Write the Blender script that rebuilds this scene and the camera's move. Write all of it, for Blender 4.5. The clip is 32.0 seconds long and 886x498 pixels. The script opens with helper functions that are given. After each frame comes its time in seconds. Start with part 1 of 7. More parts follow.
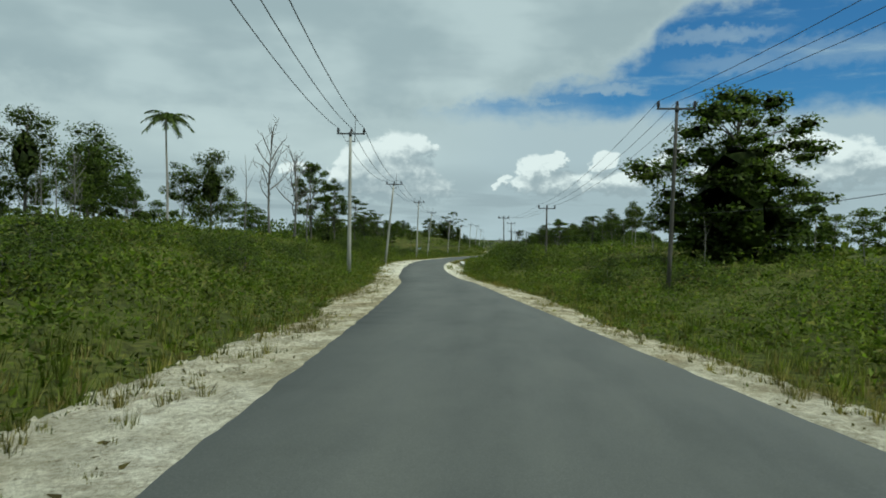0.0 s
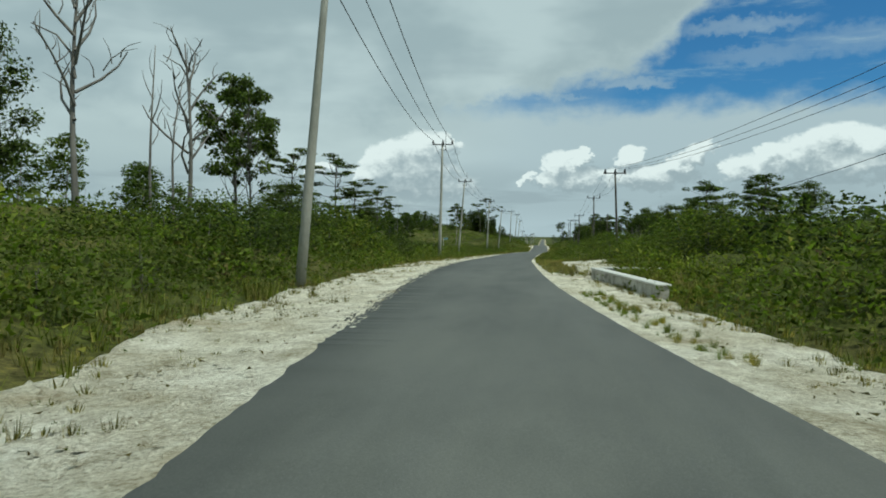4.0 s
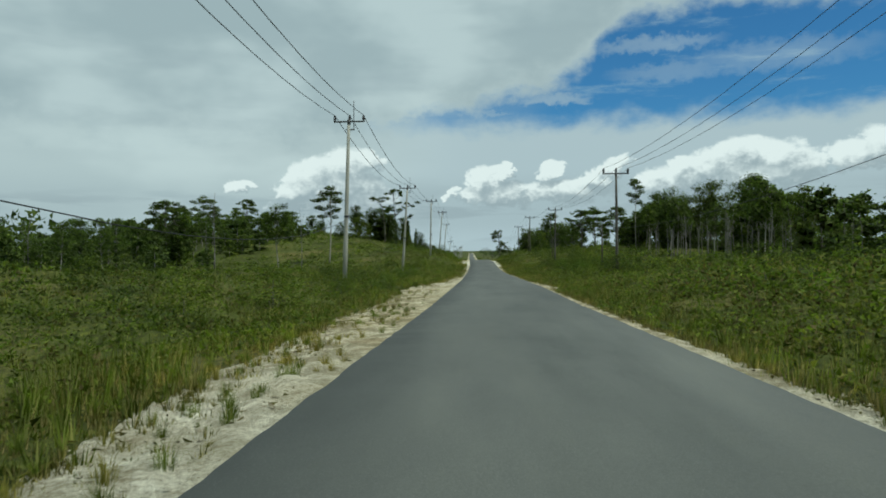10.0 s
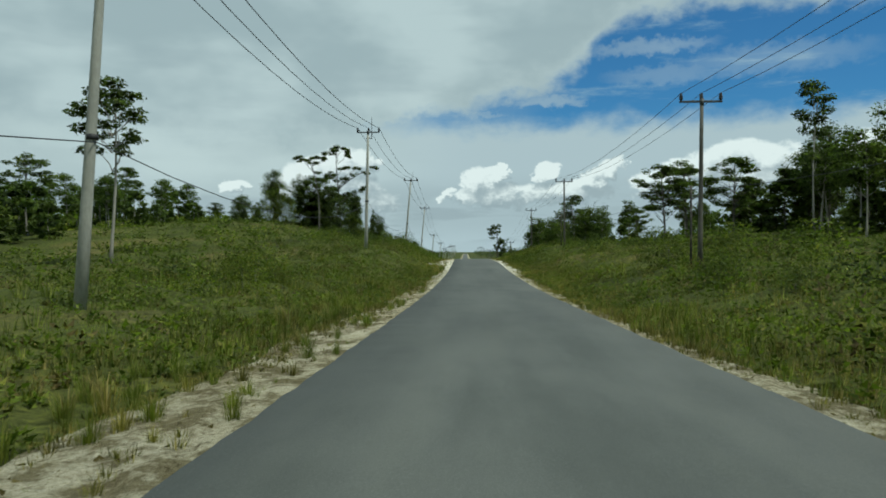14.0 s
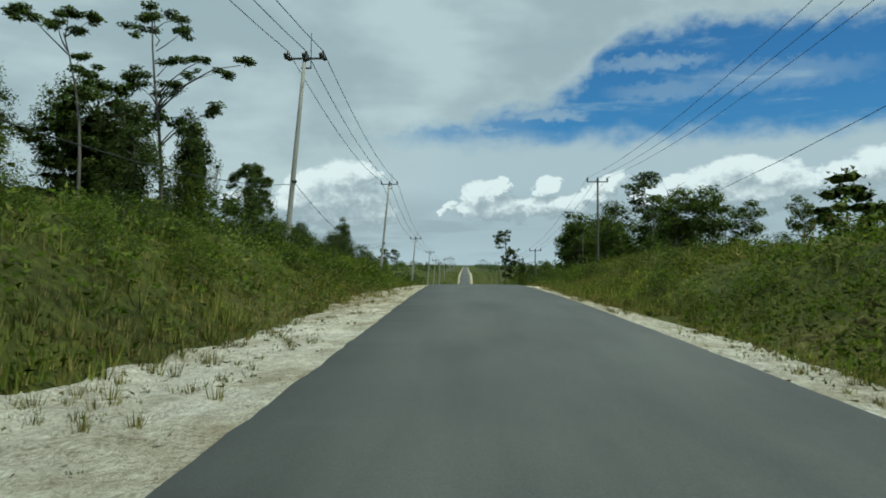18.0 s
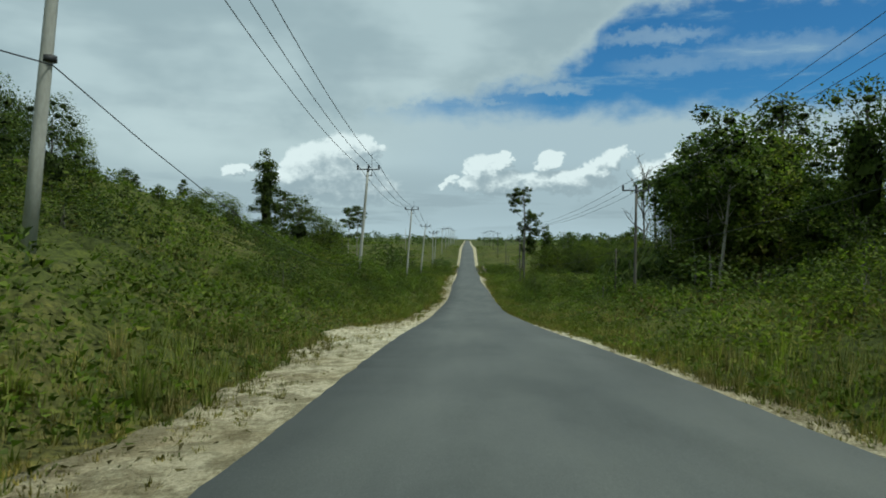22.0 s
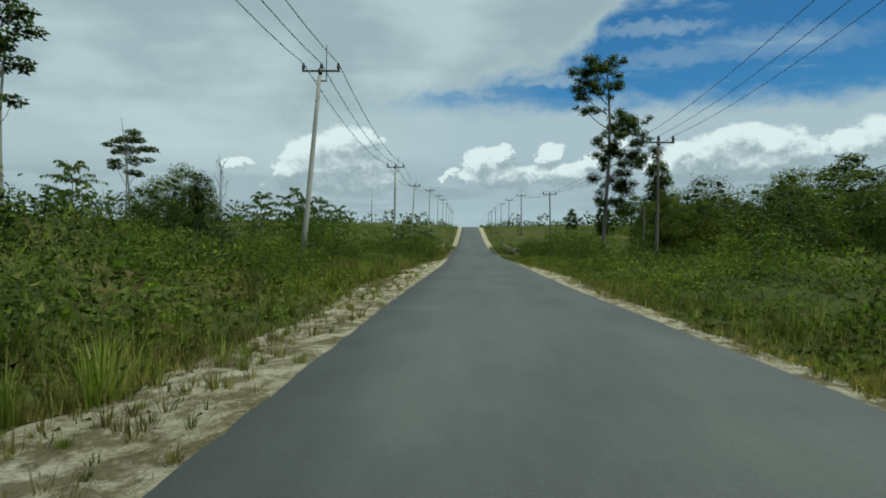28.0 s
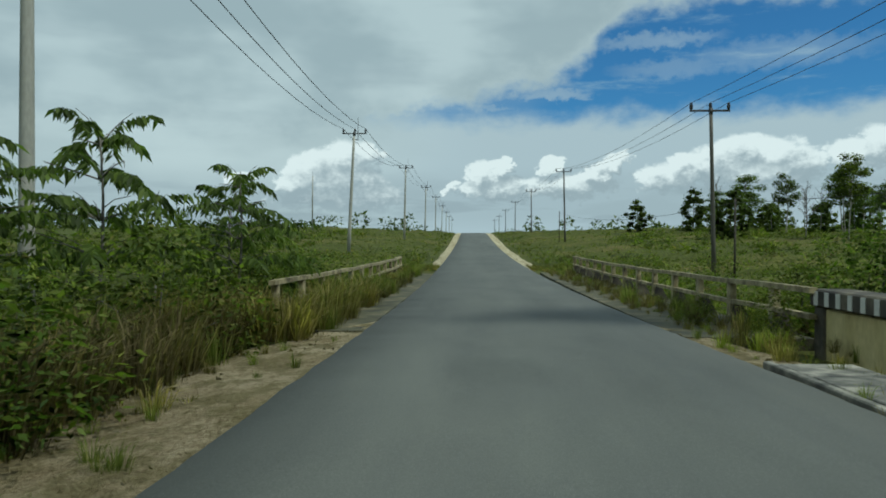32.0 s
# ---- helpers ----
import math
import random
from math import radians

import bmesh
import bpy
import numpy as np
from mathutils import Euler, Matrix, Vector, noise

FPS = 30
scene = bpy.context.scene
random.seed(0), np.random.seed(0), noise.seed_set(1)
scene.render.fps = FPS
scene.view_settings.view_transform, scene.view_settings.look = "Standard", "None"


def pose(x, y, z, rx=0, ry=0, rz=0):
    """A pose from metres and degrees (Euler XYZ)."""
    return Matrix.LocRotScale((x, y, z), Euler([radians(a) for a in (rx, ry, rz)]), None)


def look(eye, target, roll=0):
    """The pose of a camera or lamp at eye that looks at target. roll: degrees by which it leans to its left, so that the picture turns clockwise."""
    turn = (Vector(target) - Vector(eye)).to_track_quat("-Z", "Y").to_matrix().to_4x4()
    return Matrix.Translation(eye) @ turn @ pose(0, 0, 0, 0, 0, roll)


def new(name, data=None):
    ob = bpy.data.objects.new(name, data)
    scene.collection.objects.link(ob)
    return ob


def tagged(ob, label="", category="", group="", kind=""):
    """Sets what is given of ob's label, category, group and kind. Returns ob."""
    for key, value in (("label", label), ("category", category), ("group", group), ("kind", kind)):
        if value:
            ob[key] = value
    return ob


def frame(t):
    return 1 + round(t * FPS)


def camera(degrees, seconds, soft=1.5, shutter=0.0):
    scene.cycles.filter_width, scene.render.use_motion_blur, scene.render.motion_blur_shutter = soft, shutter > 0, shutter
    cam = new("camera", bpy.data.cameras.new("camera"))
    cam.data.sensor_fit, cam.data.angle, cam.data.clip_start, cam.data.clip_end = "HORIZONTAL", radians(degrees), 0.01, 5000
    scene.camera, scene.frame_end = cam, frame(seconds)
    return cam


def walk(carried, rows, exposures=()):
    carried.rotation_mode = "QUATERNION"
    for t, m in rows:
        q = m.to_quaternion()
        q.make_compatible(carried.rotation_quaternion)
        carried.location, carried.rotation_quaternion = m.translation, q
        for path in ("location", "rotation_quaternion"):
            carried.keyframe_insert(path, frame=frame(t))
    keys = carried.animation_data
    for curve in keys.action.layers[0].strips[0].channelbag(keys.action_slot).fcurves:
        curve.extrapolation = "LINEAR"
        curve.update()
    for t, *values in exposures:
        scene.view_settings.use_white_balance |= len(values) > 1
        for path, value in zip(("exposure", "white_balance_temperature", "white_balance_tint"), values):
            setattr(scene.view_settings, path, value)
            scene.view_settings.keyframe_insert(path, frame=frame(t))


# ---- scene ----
cam = camera(62.0, 32.0, soft=1.8, shutter=0.03)
PATH = [
    (0.0, 0.00, -0.00, 1.50, 89.10, -1.60, 6.30),
    (0.5, -1.13, 9.11, 1.19, 89.10, -1.60, 6.58),
    (1.0, -2.25, 18.27, 0.85, 89.05, -1.20, 6.87),
    (1.5, -3.44, 27.39, 0.53, 89.08, -0.80, 7.26),
    (2.0, -4.63, 36.58, 0.25, 89.05, -0.60, 7.89),
    (2.5, -6.01, 45.65, 0.06, 89.09, -0.40, 8.17),
    (4.5, -11.67, 81.89, -0.68, 88.84, -0.80, 8.28),
    (5.0, -12.68, 90.92, -0.71, 89.26, -0.20, 8.25),
    (5.5, -13.43, 99.89, -0.76, 89.87, 0.50, 7.98),
    (6.0, -14.08, 108.91, -0.83, 90.11, 1.00, 7.26),
    (6.5, -14.62, 117.90, -0.97, 90.11, 1.30, 6.18),
    (7.0, -14.92, 126.89, -1.14, 90.14, 1.40, 5.14),
    (7.5, -15.12, 135.84, -1.30, 90.13, 1.50, 4.09),
    (8.0, -15.13, 144.86, -1.39, 90.11, 1.60, 3.27),
    (8.5, -15.13, 153.87, -1.50, 90.09, 1.60, 2.82),
    (9.0, -15.13, 163.01, -1.68, 90.11, 1.10, 2.61),
    (9.5, -15.11, 171.97, -1.78, 90.09, 0.80, 2.55),
    (10.0, -15.09, 180.94, -1.90, 90.12, 0.60, 2.54),
    (10.5, -15.00, 189.95, -2.05, 90.13, 0.50, 2.48),
    (11.0, -14.88, 199.06, -2.25, 90.14, 0.60, 2.44),
    (11.5, -14.74, 208.20, -2.39, 90.19, 0.60, 2.43),
    (12.0, -14.64, 217.44, -2.51, 90.22, 0.10, 2.33),
    (12.5, -14.59, 226.79, -2.65, 90.21, 0.30, 2.33),
    (13.0, -14.48, 236.25, -2.89, 90.19, 0.40, 2.27),
    (13.5, -14.41, 245.50, -3.10, 90.23, 0.30, 2.19),
    (14.0, -14.38, 254.60, -3.22, 90.21, 0.30, 2.14),
    (14.5, -14.42, 263.91, -3.42, 90.24, 0.20, 2.07),
    (16.5, -14.45, 300.55, -3.70, 90.55, -0.40, 2.11),
    (17.0, -14.51, 309.71, -3.61, 90.82, -0.30, 2.14),
    (17.5, -14.51, 318.87, -3.45, 91.01, -0.30, 2.18),
    (18.0, -14.58, 327.97, -3.26, 91.21, -0.30, 2.16),
    (18.5, -14.69, 337.05, -3.12, 91.36, -0.20, 2.16),
    (19.0, -14.79, 346.09, -3.02, 91.41, -0.00, 2.19),
    (19.5, -14.90, 354.99, -2.96, 91.41, -0.00, 2.19),
    (20.0, -14.99, 363.79, -2.98, 91.41, -0.00, 2.21),
    (20.5, -15.12, 372.61, -3.15, 91.23, -0.00, 2.26),
    (21.0, -15.28, 381.45, -3.51, 90.55, -0.10, 2.26),
    (21.5, -15.45, 390.38, -4.01, 89.83, -0.20, 2.27),
    (22.0, -15.62, 399.44, -4.56, 89.20, -0.70, 2.27),
    (22.5, -15.81, 408.60, -5.14, 88.64, -0.80, 2.28),
    (23.0, -15.92, 417.78, -5.80, 88.07, -0.70, 2.32),
    (23.5, -16.01, 427.04, -6.58, 87.72, -0.50, 2.31),
    (24.0, -16.09, 436.30, -7.32, 87.48, -0.50, 2.30),
    (24.5, -16.16, 445.57, -8.04, 87.55, -0.20, 2.33),
    (25.0, -16.24, 454.84, -8.66, 87.53, -0.20, 2.30),
    (25.5, -16.18, 464.17, -9.19, 87.59, 0.20, 2.29),
    (27.5, -16.74, 501.23, -10.40, 88.48, -0.50, 2.25),
    (28.0, -17.01, 510.41, -10.58, 88.64, -0.60, 2.28),
    (28.5, -17.14, 519.54, -10.74, 88.85, -1.00, 2.26),
    (29.0, -17.24, 528.68, -10.91, 88.89, -1.00, 2.32),
    (29.5, -17.29, 537.75, -11.09, 89.08, -0.90, 2.33),
    (30.0, -17.28, 546.78, -11.25, 89.23, -0.70, 2.34),
    (30.5, -17.23, 555.71, -11.39, 89.44, -0.60, 2.38),
    (31.0, -17.28, 564.73, -11.52, 89.61, -0.45, 2.38),
    (31.5, -17.40, 573.93, -11.64, 89.66, -0.30, 2.40),
    (32.0, -17.52, 583.09, -11.75, 89.67, -0.10, 2.43),
]
walk(cam, [(t, pose(x, y, z, rx, ry, rz)) for t, x, y, z, rx, ry, rz in PATH], exposures=[(0.0, 0.0, 6130, -3), (13.0, 0.0, 6130, -3), (18.0, 0.0, 5980, -3), (23.2, 0.0, 5980, -3), (24.2, 0.10, 6000, -3), (25.0, 0.12, 6000, -3), (28.0, -0.03, 5980, -3), (32.0, -0.03, 5960, -3)])

# ---- sky and sun ----
SUN_EL, SUN_AZ = 58.0, 118.0     # degrees; azimuth clockwise from straight ahead


def node_sky():
    world = bpy.data.worlds.new("sky")
    scene.world = world
    world.use_nodes = True
    nt = world.node_tree
    nt.nodes.clear()

    def put(kind, **kw):
        n = nt.nodes.new(kind)
        for k, v in kw.items():
            if k == "operation":
                n.operation = v
        return n

    def wire(src, sock):
        if isinstance(src, (int, float)):
            sock.default_value = src
        else:
            nt.links.new(src, sock)

    def mth(op, a, b=0.0, c=None, clamp=False):
        n = put("ShaderNodeMath", operation=op)
        n.use_clamp = clamp
        wire(a, n.inputs[0])
        wire(b, n.inputs[1])
        if c is not None:
            wire(c, n.inputs[2])
        return n.outputs[0]

    def smooth(x, lo, hi):
        n = put("ShaderNodeMapRange")
        n.interpolation_type = "SMOOTHSTEP"
        wire(x, n.inputs["Value"])
        n.inputs["From Min"].default_value, n.inputs["From Max"].default_value = lo, hi
        return n.outputs["Result"]

    def blend(f, a, b):
        n = put("ShaderNodeMix")
        n.data_type = "RGBA"
        wire(f, n.inputs["Factor"])
        for v, s in ((a, n.inputs[6]), (b, n.inputs[7])):
            if isinstance(v, tuple):
                s.default_value = (*v, 1)
            else:
                nt.links.new(v, s)
        return n.outputs[2]

    def cloud_noise(scale, detail, sx=1.0, sy=1.0, off=0.0, rough=0.55):
        v = put("ShaderNodeCombineXYZ")
        nt.links.new(mth("MULTIPLY_ADD", az, sx, off), v.inputs[0])
        nt.links.new(mth("MULTIPLY", el, sy), v.inputs[1])
        n = put("ShaderNodeTexNoise")
        n.noise_dimensions = "2D"
        nt.links.new(v.outputs[0], n.inputs["Vector"])
        n.inputs["Scale"].default_value = scale
        n.inputs["Detail"].default_value = detail
        n.inputs["Roughness"].default_value = rough
        return n.outputs["Fac"]

    tc = put("ShaderNodeTexCoord")
    sep = put("ShaderNodeSeparateXYZ")
    nt.links.new(tc.outputs["Generated"], sep.inputs[0])
    az = mth("MULTIPLY", mth("ARCTAN2", sep.outputs[0], sep.outputs[1]), 57.2958)
    el = mth("MULTIPLY", mth("ARCSINE", sep.outputs[2]), 57.2958)

    sky = put("ShaderNodeTexSky")
    sky.sky_type = "NISHITA"
    sky.sun_disc = False
    sky.sun_elevation, sky.sun_rotation = radians(SUN_EL), radians(SUN_AZ)
    sky.air_density, sky.dust_density, sky.ozone_density = 1.0, 0.3, 3.0
    tint = put("ShaderNodeMix")
    tint.data_type, tint.blend_type = "RGBA", "MULTIPLY"
    tint.inputs["Factor"].default_value = 1.0
    nt.links.new(sky.outputs[0], tint.inputs[6])
    tint.inputs[7].default_value = (0.030, 0.061, 0.083, 1)
    blue = tint.outputs[2]

    n_big = cloud_noise(0.075, 4, 1.0, 2.0, 0.0, 0.5)
    n_mid = cloud_noise(0.35, 6, 1.0, 1.6, 13.0)
    n_fine = cloud_noise(0.9, 7, 1.0, 1.3, 40.0, 0.6)
    n_band = cloud_noise(0.13, 4, 0.7, 3.6, 71.0, 0.45)
    n_warp = cloud_noise(0.55, 4, 1.0, 1.4, 23.0, 0.6)
    n_streak = cloud_noise(0.14, 7, 0.8, 4.5, 5.0, 0.65)

    # pale haze that thickens towards the horizon, with thin cloud streaks in the blue
    col = blend(smooth(n_streak, 0.52, 0.95), blue, (0.34, 0.46, 0.55))
    haze = smooth(mth("ADD", el, mth("MULTIPLY", n_mid, -2.5)), 9.5, 7.2)
    col = blend(haze, col, (0.445, 0.520, 0.562))

    # the grey sheet of cloud, open towards the right
    curve = put("ShaderNodeFloatCurve")
    pts = curve.mapping.curves[0].points
    shape = [(-40, 8.9), (-6.6, 9.1), (-4.2, 10.1), (2.2, 11.2), (5.2, 11.9), (7.2, 12.7), (8.9, 13.9), (9.7, 15.4), (12, 16.6), (17, 17.4), (24, 16.8), (60, 16.6)]
    for i, (a, e) in enumerate(shape):
        p = ((a + 40) / 100, e / 40)
        if i < 2:
            pts[i].location = p
        else:
            pts.new(*p)
    curve.mapping.update()
    nt.links.new(mth("MULTIPLY_ADD", az, 0.01, 0.4, clamp=True), curve.inputs["Value"])
    edge = mth("MULTIPLY", curve.outputs[0], 40.0)
    over = mth("ADD", mth("SUBTRACT", el, edge), mth("MULTIPLY_ADD", n_mid, 2.4, -1.2))
    over = mth("ADD", over, mth("MULTIPLY_ADD", n_fine, 1.1, -0.55))
    sheet = smooth(over, -0.85, 1.15)
    # wisps that hang from the sheet and float in the blue: azimuth, elevation, half sizes, density
    for a, e, ra, re, dn in ((5.9, 11.45, 2.6, 0.45, 0.5), (13.2, 14.9, 4.0, 0.5, 0.34), (14.6, 12.9, 3.6, 0.6, 0.24), (0.6, 10.5, 1.8, 0.25, 0.4), (22.0, 13.4, 5.5, 0.9, 0.22)):
        dx = mth("DIVIDE", mth("ADD", mth("SUBTRACT", az, a), mth("MULTIPLY_ADD", n_streak, 3.0, -1.5)), ra)
        dy = mth("DIVIDE", mth("ADD", mth("SUBTRACT", el, e), mth("MULTIPLY_ADD", n_fine, 1.6, -0.8)), re)
        d = mth("SUBTRACT", 1.0, mth("ADD", mth("MULTIPLY", dx, dx), mth("MULTIPLY", dy, dy)))
        sheet = mth("MAXIMUM", sheet, mth("MULTIPLY", smooth(d, -1.2, 1.0), dn))
    veil = smooth(mth("ADD", az, mth("MULTIPLY_ADD", n_big, 14.0, -7.0)), 4.0, -14.0)
    sheet = mth("MAXIMUM", sheet, veil)
    grey = blend(smooth(n_big, 0.34, 0.66), (0.365, 0.435, 0.465), (0.510, 0.580, 0.600))
    grey = blend(mth("MULTIPLY", smooth(n_band, 0.50, 0.80), 0.45), grey, (0.335, 0.40, 0.435))
    grey = blend(mth("MULTIPLY", smooth(mth("ADD", over, mth("MULTIPLY", n_mid, 3.0)), 4.5, 0.5), 0.45), grey, (0.60, 0.665, 0.67))
    col = blend(sheet, col, grey)

    # low layers of cloud above the horizon
    n_layer = cloud_noise(0.16, 6, 0.55, 5.0, 31.0, 0.55)
    low = mth("MULTIPLY", smooth(el, 6.4, 3.8), mth("MAXIMUM", smooth(n_band, 0.34, 0.60), 0.55))
    col = blend(mth("MULTIPLY", low, 0.85), col, (0.375, 0.44, 0.475))
    col = blend(mth("MULTIPLY", smooth(el, 2.4, 0.6), 0.55), col, (0.49, 0.57, 0.615))

    # heaped clouds: azimuth, elevation and half sizes in degrees
    heaps = [(-10.0, 6.6, 2.0, 1.3), (-8.4, 7.0, 1.2, 0.9), (-11.7, 6.0, 1.8, 1.3), (-13.3, 5.3, 1.5, 1.4), (-14.3, 4.5, 1.1, 0.9), (-10.9, 4.8, 3.5, 1.8), (-10.4, 3.6, 4.6, 1.2), (-17.8, 4.9, 1.1, 0.5), (-18.2, 4.7, 0.7, 0.4)]
    heaps += [(1.8, 5.8, 1.1, 0.6), (2.5, 6.3, 0.7, 0.5), (0.7, 5.4, 1.1, 0.9), (-1.7, 4.5, 0.7, 0.5), (5.8, 6.2, 1.0, 0.45), (5.4, 5.8, 0.8, 0.5), (1.8, 4.3, 2.6, 1.0), (10.3, 5.9, 1.1, 0.8), (9.1, 5.3, 1.3, 0.7), (11.0, 6.4, 0.7, 0.6), (7.0, 4.4, 3.5, 0.9)]
    heaps += [(14.1, 5.0, 1.8, 1.0), (15.6, 6.0, 1.3, 0.7), (19.5, 6.9, 2.2, 1.0), (21.7, 6.6, 2.1, 1.1), (18.0, 6.2, 2.0, 1.1), (16.4, 5.6, 2.0, 1.1), (23.4, 5.9, 1.8, 1.1), (20.3, 5.2, 4.2, 1.2), (26.7, 6.2, 1.8, 1.0), (28.3, 6.7, 1.8, 1.3), (31.8, 7.0, 2.6, 1.8)]
    wob_a = mth("MULTIPLY_ADD", n_warp, 2.6, -1.3)
    n_curl = cloud_noise(2.3, 5, 1.0, 1.2, 57.0, 0.6)
    wob_a = mth("ADD", wob_a, mth("MULTIPLY_ADD", n_curl, 1.1, -0.55))
    wob_e = mth("ADD", mth("MULTIPLY_ADD", n_mid, 1.3, -0.65), mth("MULTIPLY_ADD", n_fine, 1.1, -0.55))

    def density(da, de):
        wa, we = mth("ADD", az, mth("ADD", wob_a, da)), mth("ADD", el, mth("ADD", wob_e, de))
        dens = None
        for a, e, ra, re in heaps:
            dx = mth("DIVIDE", mth("SUBTRACT", wa, a), ra)
            dy = mth("DIVIDE", mth("SUBTRACT", we, e), re)
            d = mth("SUBTRACT", 1.0, mth("ADD", mth("MULTIPLY", dx, dx), mth("MULTIPLY", dy, dy)))
            dens = d if dens is None else mth("MAXIMUM", dens, d)
        return dens

    dens, above = density(0.0, 0.0), density(-0.45, 0.85)
    body = smooth(mth("ADD", dens, mth("MULTIPLY_ADD", n_fine, 1.7, -0.85)), -0.50, 0.30)
    crest = mth("ADD", mth("SUBTRACT", dens, above), mth("MULTIPLY_ADD", n_fine, 1.6, -0.8))
    lit = smooth(mth("ADD", mth("ADD", mth("MULTIPLY", crest, 0.75), mth("MULTIPLY_ADD", n_curl, 0.7, -0.35)), mth("MULTIPLY_ADD", el, 0.17, -0.74)), -0.40, 1.10)
    puff = blend(lit, (0.355, 0.415, 0.45), (0.80, 0.835, 0.83))
    col = blend(mth("MULTIPLY", body, smooth(el, 1.5, 3.2)), col, puff)
    # thin dark layers lying across the foot of the heaps
    strip = mth("MULTIPLY", mth("MULTIPLY", smooth(n_layer, 0.52, 0.68), smooth(el, 5.0, 3.4)), smooth(el, 0.3, 1.4))
    col = blend(mth("MULTIPLY", strip, 0.55), col, (0.31, 0.365, 0.40))

    bg = put("ShaderNodeBackground")
    nt.links.new(col, bg.inputs["Color"])
    bg.inputs["Strength"].default_value = 1.0
    out = put("ShaderNodeOutputWorld")
    nt.links.new(bg.outputs[0], out.inputs["Surface"])


node_sky()
sun = new("sun", bpy.data.lights.new("sun", "SUN"))
sun.data.energy, sun.data.angle, sun.data.color = 2.8, radians(4.0), (1.0, 0.95, 0.86)
_a, _e = radians(SUN_AZ), radians(SUN_EL)
sun.matrix_world = look((60 * math.sin(_a) * math.cos(_e), 60 * math.cos(_a) * math.cos(_e), 60 * math.sin(_e)), (0, 0, 0))


# ---- materials ----
def material(name, rough=0.8, metal=0.0):
    m = bpy.data.materials.new(name)
    m.use_nodes = True
    b = m.node_tree.nodes["Principled BSDF"]
    b.inputs["Roughness"].default_value, b.inputs["Metallic"].default_value = rough, metal
    return m, m.node_tree, b


def ramp(nt, src, stops):
    r = nt.nodes.new("ShaderNodeValToRGB")
    els = r.color_ramp.elements
    while len(els) < len(stops):
        els.new(0.5)
    for e, (p, c) in zip(els, stops):
        e.position, e.color = p, (*c, 1)
    nt.links.new(src, r.inputs[0])
    return r.outputs[0]


def world_noise(nt, scale, detail=4.0, stretch=(1, 1, 1), rough=0.55):
    g = nt.nodes.new("ShaderNodeNewGeometry")
    mp = nt.nodes.new("ShaderNodeMapping")
    mp.inputs["Scale"].default_value = stretch
    nt.links.new(g.outputs["Position"], mp.inputs["Vector"])
    n = nt.nodes.new("ShaderNodeTexNoise")
    n.inputs["Scale"].default_value, n.inputs["Detail"].default_value, n.inputs["Roughness"].default_value = scale, detail, rough
    nt.links.new(mp.outputs[0], n.inputs["Vector"])
    return n.outputs["Fac"]


def mixc(nt, f, a, b, kind="MIX"):
    n = nt.nodes.new("ShaderNodeMix")
    n.data_type, n.blend_type = "RGBA", kind
    for v, s in ((f, n.inputs["Factor"]), (a, n.inputs[6]), (b, n.inputs[7])):
        if isinstance(v, float):
            s.default_value = v
        elif isinstance(v, tuple):
            s.default_value = (*v, 1)
        else:
            nt.links.new(v, s)
    return n.outputs[2]


def bump(nt, b, src, strength, dist):
    n = nt.nodes.new("ShaderNodeBump")
    n.inputs["Strength"].default_value, n.inputs["Distance"].default_value = strength, dist
    nt.links.new(src, n.inputs["Height"])
    nt.links.new(n.outputs[0], b.inputs["Normal"])


def surface(name, stops, scale, rough=0.85, metal=0.0, fine=None, bump_s=0.4, bump_d=0.01, stretch=(1, 1, 1)):
    """Two scales of noise over a base colour, with fine relief."""
    m, nt, b = material(name, rough, metal)
    c = ramp(nt, world_noise(nt, scale, 5, stretch), stops)
    f = world_noise(nt, fine or scale * 9, 4, stretch)
    c = mixc(nt, 0.55, c, ramp(nt, f, [(0.3, (0.62, 0.62, 0.62)), (0.7, (1, 1, 1))]), "MULTIPLY")
    nt.links.new(c, b.inputs["Base Color"])
    bump(nt, b, f, bump_s, bump_d)
    return m


def foliage(name, stops, patch=0.08, gloss=0.55, through_light=0.48):
    """Leaves: each leaf has its own shade, and the stand changes slowly over the land."""
    m, nt, b = material(name, gloss)
    g = nt.nodes.new("ShaderNodeNewGeometry")
    per = ramp(nt, g.outputs["Random Per Island"], stops)
    slow = ramp(nt, world_noise(nt, patch, 4), [(0.30, (0.74, 0.74, 0.70)), (0.5, (1.0, 1.0, 1.0)), (0.68, (1.24, 1.14, 0.90))])
    slow = mixc(nt, 0.85, slow, ramp(nt, world_noise(nt, patch * 8.0, 4), [(0.33, (0.56, 0.56, 0.53)), (0.5, (1.0, 1.0, 1.0)), (0.67, (1.42, 1.46, 1.10))]), "MULTIPLY")
    c = mixc(nt, 1.0, per, slow, "MULTIPLY")
    nt.links.new(c, b.inputs["Base Color"])
    b.inputs["Specular IOR Level"].default_value = 0.14
    tr = nt.nodes.new("ShaderNodeBsdfTranslucent")
    nt.links.new(mixc(nt, 1.0, c, (1.05, 1.28, 0.6), "MULTIPLY"), tr.inputs["Color"])
    mx = nt.nodes.new("ShaderNodeMixShader")
    mx.inputs[0].default_value = through_light
    nt.links.new(b.outputs[0], mx.inputs[1])
    nt.links.new(tr.outputs[0], mx.inputs[2])
    nt.links.new(mx.outputs[0], nt.nodes["Material Output"].inputs["Surface"])
    return m


